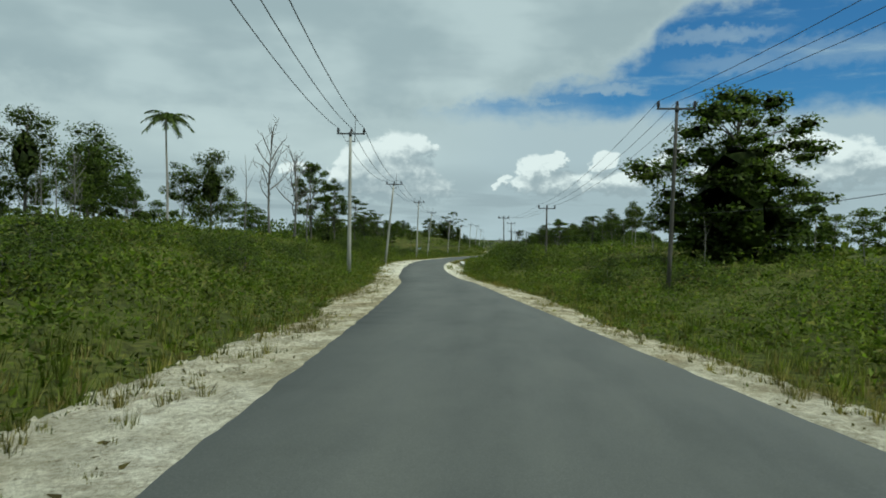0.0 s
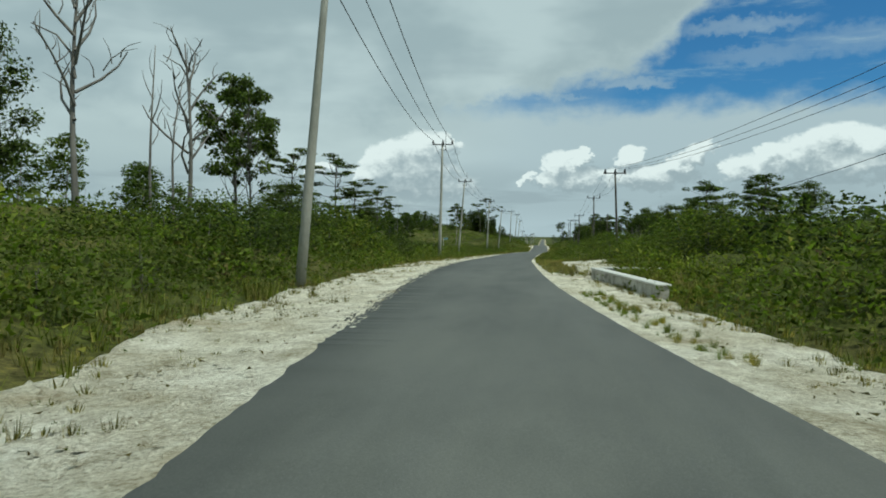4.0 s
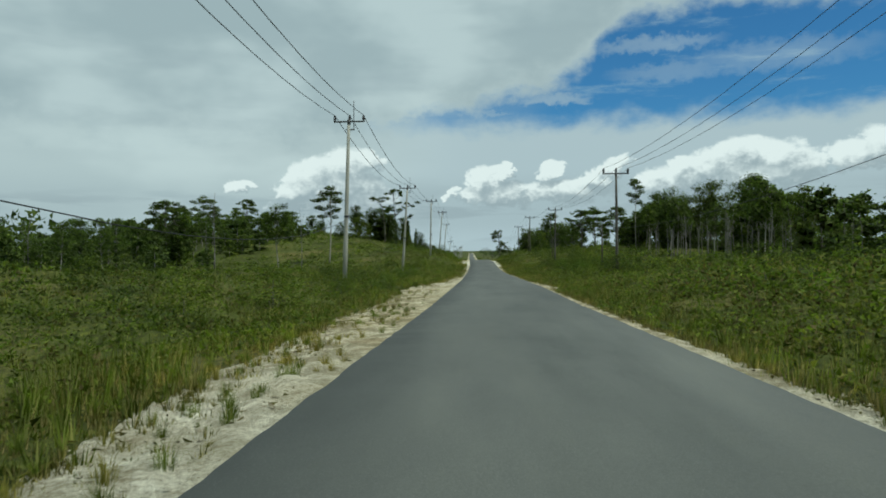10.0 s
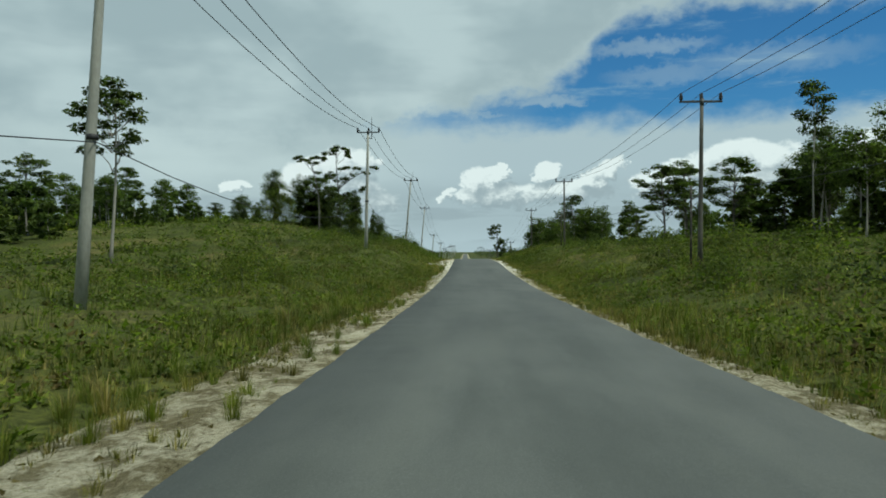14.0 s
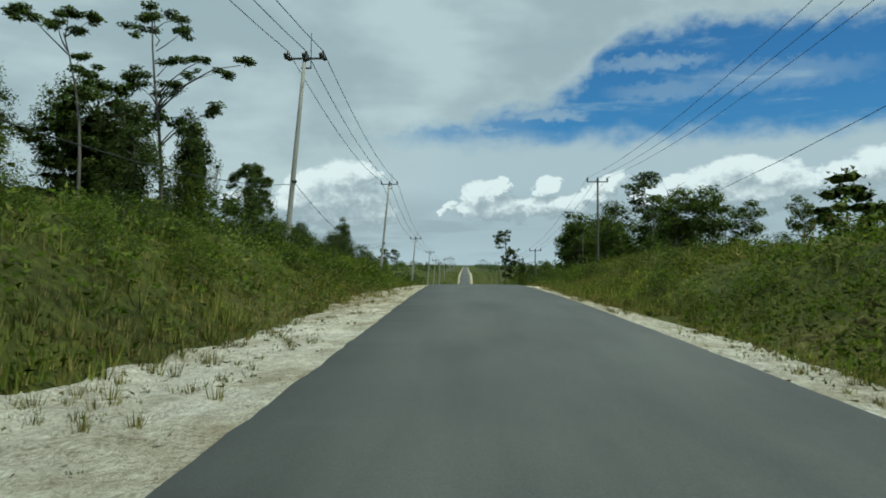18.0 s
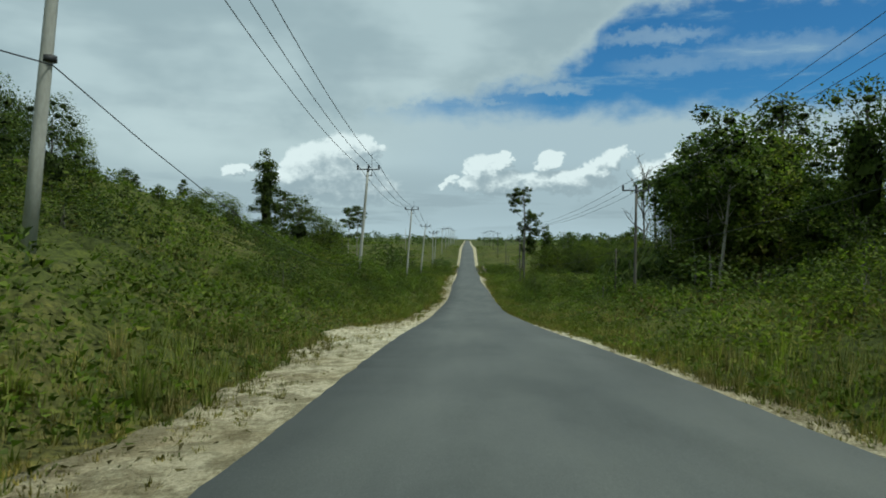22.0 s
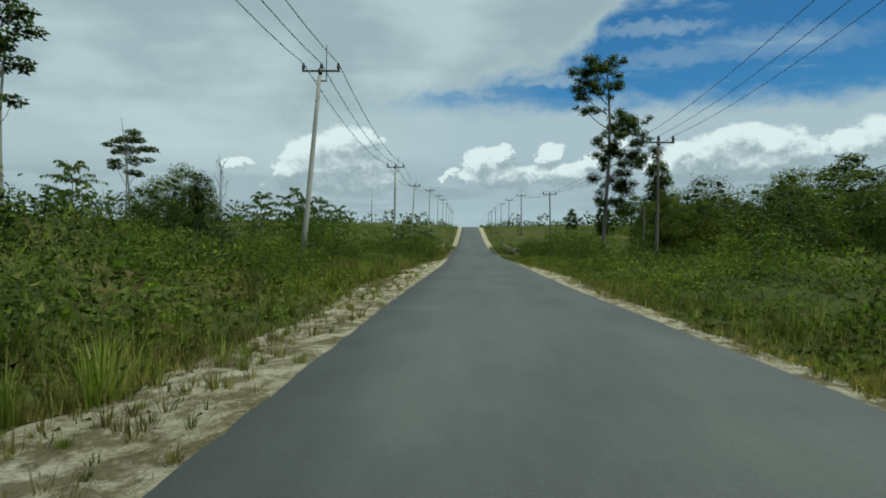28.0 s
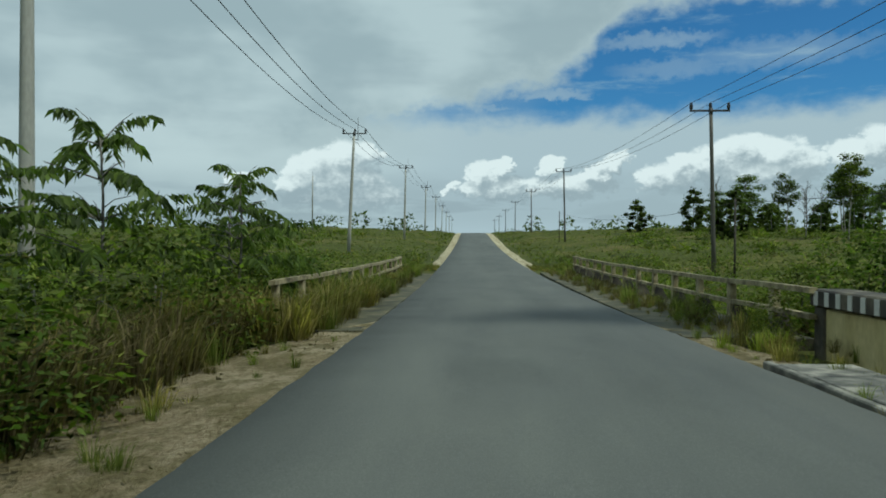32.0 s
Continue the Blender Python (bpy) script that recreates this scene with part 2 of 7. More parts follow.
def make_asphalt():
    m, nt, b = material("asphalt", 0.72)
    big = ramp(nt, world_noise(nt, 0.35, 5, (1, 0.25, 1)), [(0.3, (0.066, 0.070, 0.061)), (0.7, (0.104, 0.109, 0.095))])
    # faint wear and dust blotches along the wheel tracks
    blot = ramp(nt, world_noise(nt, 1.1, 7, (1, 0.10, 1), 0.62), [(0.34, (0.82, 0.83, 0.82)), (0.5, (1, 1, 1)), (0.68, (1.14, 1.13, 1.10))])
    big = mixc(nt, 1.0, big, blot, "MULTIPLY")
    # cloudy mottling, largely windscreen reflections painted into the asphalt colour
    reflection_mottle = ramp(nt, world_noise(nt, 0.75, 6, (1, 0.38, 1), 0.6), [(0.34, (0.80, 0.81, 0.80)), (0.5, (1, 1, 1)), (0.66, (1.10, 1.10, 1.08))])
    big = mixc(nt, 1.0, big, reflection_mottle, "MULTIPLY")
    grit = world_noise(nt, 55.0, 3)
    c = mixc(nt, 0.6, big, ramp(nt, grit, [(0.3, (0.55, 0.55, 0.55)), (0.7, (1.15, 1.15, 1.15))]), "MULTIPLY")
    specks = ramp(nt, world_noise(nt, 130.0, 2), [(0.62, (0, 0, 0)), (0.72, (1, 1, 1))])
    c = mixc(nt, specks, c, (0.19, 0.19, 0.175))
    nt.links.new(c, b.inputs["Base Color"])
    bump(nt, b, grit, 0.45, 0.006)
    return m


def make_sand():
    m, nt, b = material("white_sand", 0.95)
    b.inputs["Specular IOR Level"].default_value = 0.1
    big = ramp(nt, world_noise(nt, 0.55, 6), [(0.30, (0.50, 0.445, 0.325)), (0.43, (0.71, 0.685, 0.565)), (0.62, (0.84, 0.825, 0.725))])
    # farther along the road the sand is browner and fouled with litter
    g = nt.nodes.new("ShaderNodeNewGeometry")
    sp = nt.nodes.new("ShaderNodeSeparateXYZ")
    nt.links.new(g.outputs["Position"], sp.inputs[0])
    al = nt.nodes.new("ShaderNodeMapRange")
    al.inputs["From Min"].default_value, al.inputs["From Max"].default_value = 0.0, 640.0
    nt.links.new(sp.outputs[1], al.inputs["Value"])
    stretch = ramp(nt, al.outputs[0], [(0.0, (1, 1, 1)), (0.028, (0.80, 0.76, 0.66)), (0.07, (0.86, 0.82, 0.73)), (0.11, (1, 1, 1)), (0.285, (1, 1, 1)), (0.31, (0.80, 0.73, 0.60)), (0.335, (0.84, 0.78, 0.67)), (0.375, (0.90, 0.85, 0.75)), (0.39, (0.82, 0.76, 0.64)), (0.405, (0.68, 0.64, 0.55)), (0.45, (0.68, 0.64, 0.55)), (0.51, (1, 1, 1)), (0.532, (1, 1, 1)), (0.547, (0.84, 0.79, 0.69)), (0.57, (0.90, 0.86, 0.77)), (0.60, (0.84, 0.77, 0.63)), (0.64, (0.84, 0.77, 0.63)), (0.66, (1.0, 0.95, 0.83)), (0.685, (0.84, 0.77, 0.63)), (0.78, (0.70, 0.65, 0.56)), (0.83, (0.70, 0.65, 0.56)), (0.895, (0.90, 0.84, 0.72)), (0.92, (0.40, 0.34, 0.26)), (0.98, (0.8, 0.75, 0.64))])
    big = mixc(nt, 1.0, big, stretch, "MULTIPLY")
    # mats of dead grass and washed-in litter, thickest where the sand is brown
    sg = nt.nodes.new("ShaderNodeSeparateColor")
    nt.links.new(stretch, sg.inputs[0])
    foul = nt.nodes.new("ShaderNodeMapRange")
    foul.inputs["From Min"].default_value, foul.inputs["From Max"].default_value = 1.02, 0.62
    foul.inputs["To Min"].default_value, foul.inputs["To Max"].default_value = 0.18, 0.95
    nt.links.new(sg.outputs[1], foul.inputs["Value"])
    mats = ramp(nt, world_noise(nt, 1.9, 9, (1, 0.7, 1), 0.72), [(0.46, (0, 0, 0)), (0.55, (1, 1, 1))])
    some = nt.nodes.new("ShaderNodeMath")
    some.operation = "MULTIPLY"
    nt.links.new(mats, some.inputs[0])
    nt.links.new(foul.outputs[0], some.inputs[1])
    big = mixc(nt, some.outputs[0], big, (0.185, 0.158, 0.085))
    lumps = world_noise(nt, 6.0, 9, (1, 1, 1), 0.78)
    c = mixc(nt, 0.8, big, ramp(nt, lumps, [(0.33, (0.52, 0.47, 0.38)), (0.43, (0.86, 0.84, 0.79)), (0.56, (1.08, 1.08, 1.06))]), "MULTIPLY")
    # broken crust: lumps parted by cracks, their shade painted dark, in patches
    geo = nt.nodes.new("ShaderNodeNewGeometry")
    warp = nt.nodes.new("ShaderNodeVectorMath")
    warp.operation = "MULTIPLY_ADD"
    wn = nt.nodes.new("ShaderNodeTexNoise")
    wn.inputs["Scale"].default_value = 5.0
    nt.links.new(geo.outputs["Position"], wn.inputs["Vector"])
    nt.links.new(wn.outputs["Color"], warp.inputs[0])
    warp.inputs[1].default_value = (0.42, 0.42, 0.42)
    nt.links.new(geo.outputs["Position"], warp.inputs[2])
    cell = nt.nodes.new("ShaderNodeTexVoronoi")
    cell.feature = "DISTANCE_TO_EDGE"
    cell.inputs["Scale"].default_value = 7.5
    nt.links.new(warp.outputs[0], cell.inputs["Vector"])
    crack = ramp(nt, cell.outputs["Distance"], [(0.0, (0.60, 0.56, 0.49)), (0.06, (0.86, 0.84, 0.81)), (0.20, (1, 1, 1))])
    crust = ramp(nt, world_noise(nt, 0.8, 4), [(0.44, (0.0, 0.0, 0.0)), (0.60, (0.8, 0.8, 0.8))])
    c = mixc(nt, crust, c, mixc(nt, 1.0, c, crack, "MULTIPLY"))
    dry = ramp(nt, world_noise(nt, 1.3, 7, (1, 0.6, 1), 0.75), [(0.54, (0, 0, 0)), (0.68, (1, 1, 1))])
    c = mixc(nt, dry, c, mixc(nt, 0.5, c, (0.20, 0.165, 0.07)))
    # fine grit tone that paints the small shadows between lumps into the colour
    grit = ramp(nt, world_noise(nt, 21.0, 4, (1, 1, 1), 0.65), [(0.36, (0.66, 0.63, 0.56)), (0.47, (0.97, 0.96, 0.93)), (0.62, (1.08, 1.08, 1.06))])
    c = mixc(nt, 0.9, c, grit, "MULTIPLY")
    litter = ramp(nt, world_noise(nt, 17.0, 5, (1, 1, 1), 0.7), [(0.31, (1, 1, 1)), (0.39, (0, 0, 0))])
    c = mixc(nt, litter, c, (0.15, 0.12, 0.06))
    nt.links.new(c, b.inputs["Base Color"])
    both = nt.nodes.new("ShaderNodeMath")
    both.operation = "MULTIPLY_ADD"
    nt.links.new(crack, both.inputs[0])
    both.inputs[1].default_value = 0.5
    nt.links.new(lumps, both.inputs[2])
    bump(nt, b, both.outputs[0], 1.0, 0.085)
    return m


def make_ground():
    m, nt, b = material("scrub_soil", 0.95)
    b.inputs["Specular IOR Level"].default_value = 0.08
    big = ramp(nt, world_noise(nt, 0.06, 5), [(0.30, (0.055, 0.060, 0.020)), (0.52, (0.075, 0.092, 0.024)), (0.72, (0.115, 0.112, 0.036))])
    f = world_noise(nt, 1.6, 8, (1, 1, 1), 0.7)
    c = mixc(nt, 0.85, big, ramp(nt, f, [(0.3, (0.25, 0.27, 0.22)), (0.55, (1, 1, 1)), (0.75, (1.5, 1.4, 1.0))]), "MULTIPLY")
    nt.links.new(c, b.inputs["Base Color"])
    bump(nt, b, f, 0.6, 0.10)
    return m


def make_mat():
    m, nt, b = material("low_growth_mat", 0.95)
    b.inputs["Specular IOR Level"].default_value = 0.08
    big = ramp(nt, world_noise(nt, 0.11, 5), [(0.30, (0.050, 0.060, 0.017)), (0.50, (0.082, 0.096, 0.024)), (0.70, (0.135, 0.120, 0.044))])
    f = world_noise(nt, 5.0, 8, (1, 1, 0.5), 0.75)
    # strong dark flecks paint in the shadow of gaps between the plants
    c = mixc(nt, 0.9, big, ramp(nt, f, [(0.36, (0.18, 0.19, 0.16)), (0.52, (0.9, 0.9, 0.9)), (0.66, (1.7, 1.6, 1.1))]), "MULTIPLY")
    nt.links.new(c, b.inputs["Base Color"])
    bump(nt, b, f, 0.6, 0.08)
    return m


ASPHALT, SAND, SOIL, MAT = make_asphalt(), make_sand(), make_ground(), make_mat()
GRASS = foliage("grass_blades", [(0.0, (0.079, 0.094, 0.019)), (0.45, (0.136, 0.171, 0.031)), (0.75, (0.190, 0.210, 0.050)), (1.0, (0.265, 0.250, 0.085))], 0.10, 0.6)
DRY_GRASS = foliage("dry_grass_blades", [(0.0, (0.095, 0.090, 0.025)), (0.5, (0.195, 0.165, 0.055)), (1.0, (0.350, 0.285, 0.125))], 0.15, 0.7)
FERN = foliage("fern_leaves", [(0.0, (0.070, 0.094, 0.018)), (0.5, (0.122, 0.166, 0.030)), (0.85, (0.178, 0.220, 0.042)), (1.0, (0.226, 0.212, 0.062))], 0.07)
WITHERED = foliage("withered_leaves", [(0.0, (0.070, 0.055, 0.025)), (0.6, (0.135, 0.110, 0.050)), (1.0, (0.220, 0.180, 0.090))], 0.1, 0.75)
LEAF = foliage("tree_leaves", [(0.0, (0.046, 0.068, 0.020)), (0.6, (0.092, 0.130, 0.031)), (1.0, (0.158, 0.208, 0.048))], 0.12)
LEAF_DARK = foliage("dark_tree_leaves", [(0.0, (0.040, 0.058, 0.022)), (0.6, (0.082, 0.112, 0.034)), (1.0, (0.150, 0.186, 0.052))], 0.12)
LEAF_LIGHT = foliage("young_leaves", [(0.0, (0.057, 0.098, 0.018)), (0.5, (0.109, 0.167, 0.030)), (1.0, (0.190, 0.230, 0.052))], 0.2)
BARK = surface("grey_bark", [(0.3, (0.075, 0.068, 0.055)), (0.7, (0.19, 0.175, 0.145))], 1.6, fine=14.0, stretch=(1, 1, 0.3), bump_d=0.02)
BARK_PALE = surface("pale_bark", [(0.3, (0.20, 0.185, 0.15)), (0.7, (0.40, 0.375, 0.315))], 1.2, fine=12.0, stretch=(1, 1, 0.3), bump_d=0.02)
DEADWOOD = surface("bleached_deadwood", [(0.3, (0.10, 0.093, 0.08)), (0.7, (0.24, 0.225, 0.195))], 1.2, fine=12.0, stretch=(1, 1, 0.3), bump_d=0.02)
CONCRETE = surface("pole_concrete", [(0.3, (0.30, 0.30, 0.255)), (0.7, (0.44, 0.43, 0.37))], 0.9, fine=16.0, bump_d=0.004, stretch=(1, 1, 0.35))
RUST_STEEL = surface("weathered_steel_pole", [(0.3, (0.050, 0.046, 0.036)), (0.7, (0.125, 0.115, 0.090))], 1.1, rough=0.75, fine=20.0, bump_d=0.003, stretch=(1, 1, 0.3))
GALV = surface("galvanised_arm", [(0.3, (0.05, 0.052, 0.052)), (0.7, (0.11, 0.112, 0.11))], 3.0, rough=0.6, metal=0.4, bump_d=0.002)
PORCELAIN = surface("dark_insulator_glaze", [(0.3, (0.014, 0.012, 0.012)), (0.7, (0.03, 0.026, 0.024))], 8.0, rough=0.3, bump_s=0.1, bump_d=0.001)
WIRE = surface("weathered_wire", [(0.3, (0.035, 0.038, 0.04)), (0.7, (0.07, 0.075, 0.08))], 2.0, rough=0.6, metal=0.3, bump_d=0.001)
CABLE = surface("black_cable_sheath", [(0.3, (0.012, 0.012, 0.013)), (0.7, (0.03, 0.03, 0.03))], 2.0, rough=0.6, bump_d=0.001)
RAIL_PAINT = surface("flaking_cream_rail", [(0.34, (0.075, 0.058, 0.032)), (0.50, (0.28, 0.235, 0.125)), (0.72, (0.47, 0.41, 0.24))], 3.5, fine=22.0, bump_d=0.004)
POST_DARK = surface("mouldy_concrete", [(0.35, (0.026, 0.023, 0.020)), (0.55, (0.070, 0.061, 0.046)), (0.75, (0.19, 0.165, 0.115))], 2.4, fine=18.0, bump_d=0.006)
WALL_YELLOW = surface("stained_yellow_plaster", [(0.30, (0.12, 0.10, 0.05)), (0.43, (0.46, 0.38, 0.17)), (0.7, (0.62, 0.53, 0.27))], 1.6, fine=14.0, bump_d=0.005, stretch=(1, 1, 0.45))
MOSSY = surface("mossy_deck_dirt", [(0.35, (0.030, 0.030, 0.016)), (0.52, (0.075, 0.070, 0.034)), (0.72, (0.17, 0.145, 0.085))], 1.7, fine=9.0, bump_d=0.03)
WHITE_PAINT = surface("chalky_white_paint", [(0.3, (0.50, 0.50, 0.46)), (0.7, (0.72, 0.71, 0.66))], 4.0, bump_d=0.002)
SIGN_BLUE = surface("faded_blue_sign", [(0.3, (0.08, 0.25, 0.38)), (0.7, (0.14, 0.36, 0.50))], 4.0, rough=0.5, bump_d=0.001)
LIMEWASH = surface("weathered_limewash", [(0.32, (0.16, 0.15, 0.12)), (0.46, (0.40, 0.385, 0.33)), (0.66, (0.58, 0.565, 0.50))], 1.8, fine=9.0, bump_d=0.015)
CULVERT = surface("grey_rubble_wall", [(0.36, (0.055, 0.055, 0.048)), (0.50, (0.16, 0.155, 0.13)), (0.66, (0.36, 0.34, 0.28))], 2.6, fine=9.0, bump_d=0.02)


# ---- plan: the road's line, its height and the land beside it ----
# along, centre across, height of the road
ROAD_NEAR = [
    (-120, 15.4, 2.9), (-60, 8.8, 1.9), (-25, 4.2, 0.95), (0, 0.95, 0.20), (25, -2.28, -0.68), (45, -5.08, -1.22), (55, -6.95, -1.55), (65, -8.5, -1.80), (75, -10.05, -1.96),
    (84, -11.25, -2.03), (100, -12.82, -2.06), (118, -13.83, -2.27), (136, -14.32, -2.60), (160, -14.42, -2.95), (200, -14.20, -3.56), (240, -13.85, -4.28), (265, -13.80, -4.75), (291, -13.76, -5.02),
    (310, -13.75, -4.92), (337, -13.85, -4.42),
]
ROAD_FAR = [
    (355, -14.14, -4.26), (372, -14.39, -4.44), (390, -14.64, -5.30), (410, -14.95, -6.55), (436, -15.42, -8.63), (455, -15.70, -10.0), (473, -15.65, -10.95), (501, -15.76, -11.75), (530, -16.23, -12.22),
    (560, -16.46, -12.75), (583, -16.75, -13.08), (610, -16.9, -13.22), (635, -17.1, -12.9), (690, -17.4, -11.2), (720, -17.6, -9.9), (748, -17.8, -9.1), (780, -18.0, -8.9), (900, -19.0, -8.7),
    (1200, -21, -7.5), (2200, -28, -6),
]
ROAD = ROAD_NEAR + ROAD_FAR
RY = np.array([r[0] for r in ROAD], float)
RX = np.array([r[1] for r in ROAD], float)
RZ = np.array([r[2] for r in ROAD], float)


def smooth_interp(q, xs, vs):
    """Cubic through the knots (Catmull-Rom on uneven steps)."""
    q = np.asarray(q, float)
    i = np.clip(np.searchsorted(xs, q) - 1, 0, len(xs) - 2)
    h = xs[i + 1] - xs[i]
    d = np.gradient(vs, xs)
    s = np.clip((q - xs[i]) / h, 0, 1)
    return ((2 * s ** 3 - 3 * s ** 2 + 1) * vs[i] + (s ** 3 - 2 * s ** 2 + s) * h * d[i]
            + (-2 * s ** 3 + 3 * s ** 2) * vs[i + 1] + (s ** 3 - s ** 2) * h * d[i + 1])


def road_x(y):
    return smooth_interp(y, RY, RX)


def road_z(y):
    return smooth_interp(y, RY, RZ)


def wob(a, b, seed=0.0, octaves=3):
    """A cheap smooth noise of two coordinates in -1..1, for arrays."""
    a, b = np.asarray(a, float), np.asarray(b, float)
    v, amp, tot = 0.0, 1.0, 0.0
    for k in range(octaves):
        f = 2.03 ** k
        p = seed * 1.7 + k * 5.3
        v = v + amp * (np.sin(a * f + 1.3 * np.sin(b * f * 0.73 + p) + p) * np.cos(b * f * 1.11 + 1.1 * np.sin(a * f * 0.61 - p) + 0.5 * p))
        tot += amp
        amp *= 0.55
    return v / tot


# height of the land over the road: along, at 8 m left, 30 m left, 11 m right, 32 m right
BANK_NEAR = [
    (-60, 0.4, 2.0, 0.0, 0.5), (0, 0.3, 2.6, -0.1, 0.6), (50, 0.3, 2.9, 0.0, 0.8), (85, 0.3, 3.2, 0.3, 1.2), (115, 0.2, 3.0, 0.6, 2.4), (145, 0.0, 0.6, 0.8, 3.4),
    (160, 0.0, 0.4, 0.7, 3.4), (172, -0.6, 0.3, 0.7, 3.4), (190, -0.8, 0.8, 0.7, 3.4), (205, -0.3, 1.6, 0.6, 3.0), (215, -0.1, 2.0, 0.3, 2.2), (226, 0.1, 1.1, 0.3, 1.8), (230, 0.1, 0.3, 0.2, 1.6), (275, 0.3, 0.3, 0.6, 1.8),
    (310, 1.2, 0.9, 1.4, 2.6),
]
BANK_FAR = [
    (330, 2.2, 2.4, 1.6, 2.8), (350, 1.7, 4.2, 1.5, 2.7), (366, 0.8, 5.4, 1.5, 2.6), (400, 1.2, 8.0, 1.6, 2.6), (430, 1.3, 9.6, 1.0, 2.4), (464, 1.4, 10.0, 0.5, 2.2), (505, 0.5, 7.4, 0.2, 1.6),
    (545, 0.1, 3.0, 0.0, 0.9), (580, 0.1, 0.5, -0.1, 0.5), (600, -0.4, 0.0, -0.5, 0.1), (640, 0.2, 0.6, 0.0, 0.9), (700, 0.3, 1.4, 0.2, 1.4), (760, 0.2, 0.6, 0.2, 0.6),
    (1200, 0, 0, 0, 0),
]
BK = np.array(BANK_NEAR + BANK_FAR, float)


def ground_z(y, u):
    """Height of the ground at y along and u across from the road's centre."""
    y, u = np.asarray(y, float), np.asarray(u, float)
    a = np.abs(u)
    near = np.where(u < 0, np.interp(y, BK[:, 0], BK[:, 1]), np.interp(y, BK[:, 0], BK[:, 3]))
    far = np.where(u < 0, np.interp(y, BK[:, 0], BK[:, 2]), np.interp(y, BK[:, 0], BK[:, 4]))
    un, uf = np.where(u < 0, 8.5, 11.0), np.where(u < 0, 30.0, 32.0)
    s1 = np.clip((a - 4.2) / (un - 4.2), 0, 1)
    s1 = s1 * s1 * (3 - 2 * s1)
    s2 = np.clip((a - un) / (uf - un), 0, 1)
    h = -0.06 - 0.10 * np.clip((a - 2.4) / 2.0, 0, 1) + near * s1 + (far - near) * s2
    h = h + 0.22 * np.clip((a - 5) / 4, 0, 1) * wob(y * 0.21, u * 0.27, 2.0) + 0.5 * np.clip((a - 14) / 20, 0, 1) * wob(y * 0.07, u * 0.08, 7.0)
    s3 = np.clip((-u - 30) / 34, 0, 1)
    h = h + s3 * s3 * (3 - 2 * s3) * np.interp(y, [380, 430, 500, 560, 600], [0, 4.0, 6.0, 6.0, 0])
    h = np.where(a < 2.6, -0.22, h)
    fade = np.clip((a - 70) / 160, 0, 1)
    fade = fade * fade * (3 - 2 * fade)
    plain = -6.0 + 2.2 * wob(y * 0.006, u * 0.006, 3.0)
    return (road_z(y) + h) * (1 - fade) + plain * fade


def place(y, u, dz=0.0):
    """The point on the ground at y along and u across."""
    return Vector((float(road_x(y)) + u, y, float(ground_z(y, u)) + dz))


# ---- mesh helpers ----
def raw_mesh(name, verts, faces, mat, normals=None):
    """A mesh from arrays: verts (n, 3), faces (m, k) with k of 3 or 4; leaves take the normals of their clump."""
    me = bpy.data.meshes.new(name)
    verts, faces = np.asarray(verts, np.float32), np.asarray(faces, np.int32)
    k = faces.shape[1]
    me.vertices.add(len(verts))
    me.vertices.foreach_set("co", verts.ravel())
    me.loops.add(faces.size)
    me.loops.foreach_set("vertex_index", faces.ravel())
    me.polygons.add(len(faces))
    me.polygons.foreach_set("loop_start", np.arange(0, faces.size, k, dtype=np.int32))
    me.polygons.foreach_set("loop_total", np.full(len(faces), k, np.int32))
    me.update(calc_edges=True)
    me.materials.append(mat)
    if normals is not None:
        nv = np.asarray(normals, np.float32)
        nv = nv / (np.linalg.norm(nv, axis=1, keepdims=True) + 1e-9)
        me.attributes.new("custom_normal", "FLOAT_VECTOR", "POINT").data.foreach_set("vector", nv.astype(np.float32).ravel())
    return me


def smooth_mesh(me):
    me.polygons.foreach_set("use_smooth", np.ones(len(me.polygons), bool))
    return me


def part(name, bm, mat, parent, label=""):
    """Links a bmesh, or a mesh, as one object under a thing or a part."""
    if isinstance(bm, bpy.types.Mesh):
        me = bm
    else:
        me = bpy.data.meshes.new(name)
        bm.to_mesh(me)
        bm.free()
        me.materials.append(mat)
    ob = new(name, me)
    ob.parent = parent
    return tagged(ob, label)


def thing(name, m, label, category, group=""):
    ob = new(name)
    ob.empty_display_size = 0.2
    ob.matrix_basis = m
    return tagged(ob, label, category, group)


def tube(bm, pts, radii, sides=8, caps=True):
    """A round bar along points."""
    rings = []
    pts = [Vector(p) for p in pts]
    for i, p in enumerate(pts):
        d = (pts[min(i + 1, len(pts) - 1)] - pts[max(i - 1, 0)]).normalized()
        ref = Vector((1, 0, 0)) if abs(d.x) < 0.8 else Vector((0, 1, 0))
        a = d.cross(ref).normalized()
        b = d.cross(a)
        rings.append([bm.verts.new(p + radii[i] * (a * math.cos(2 * math.pi * k / sides) + b * math.sin(2 * math.pi * k / sides))) for k in range(sides)])
    for r, s in zip(rings, rings[1:]):
        for k in range(sides):
            f = bm.faces.new((r[k], r[(k + 1) % sides], s[(k + 1) % sides], s[k]))
            f.smooth = True
    if caps:
        bm.faces.new(rings[0][::-1])
        bm.faces.new(rings[-1])


def box(bm, x0, x1, y0, y1, z0, z1, bevel=0.0):
    geo = bmesh.ops.create_cube(bm, size=1.0)
    bmesh.ops.scale(bm, vec=(x1 - x0, y1 - y0, z1 - z0), verts=geo["verts"])
    bmesh.ops.translate(bm, vec=((x0 + x1) / 2, (y0 + y1) / 2, (z0 + z1) / 2), verts=geo["verts"])
    if bevel:
        edges = list({e for v in geo["verts"] for e in v.link_edges})
        bmesh.ops.bevel(bm, geom=edges, offset=bevel, segments=1, affect="EDGES")


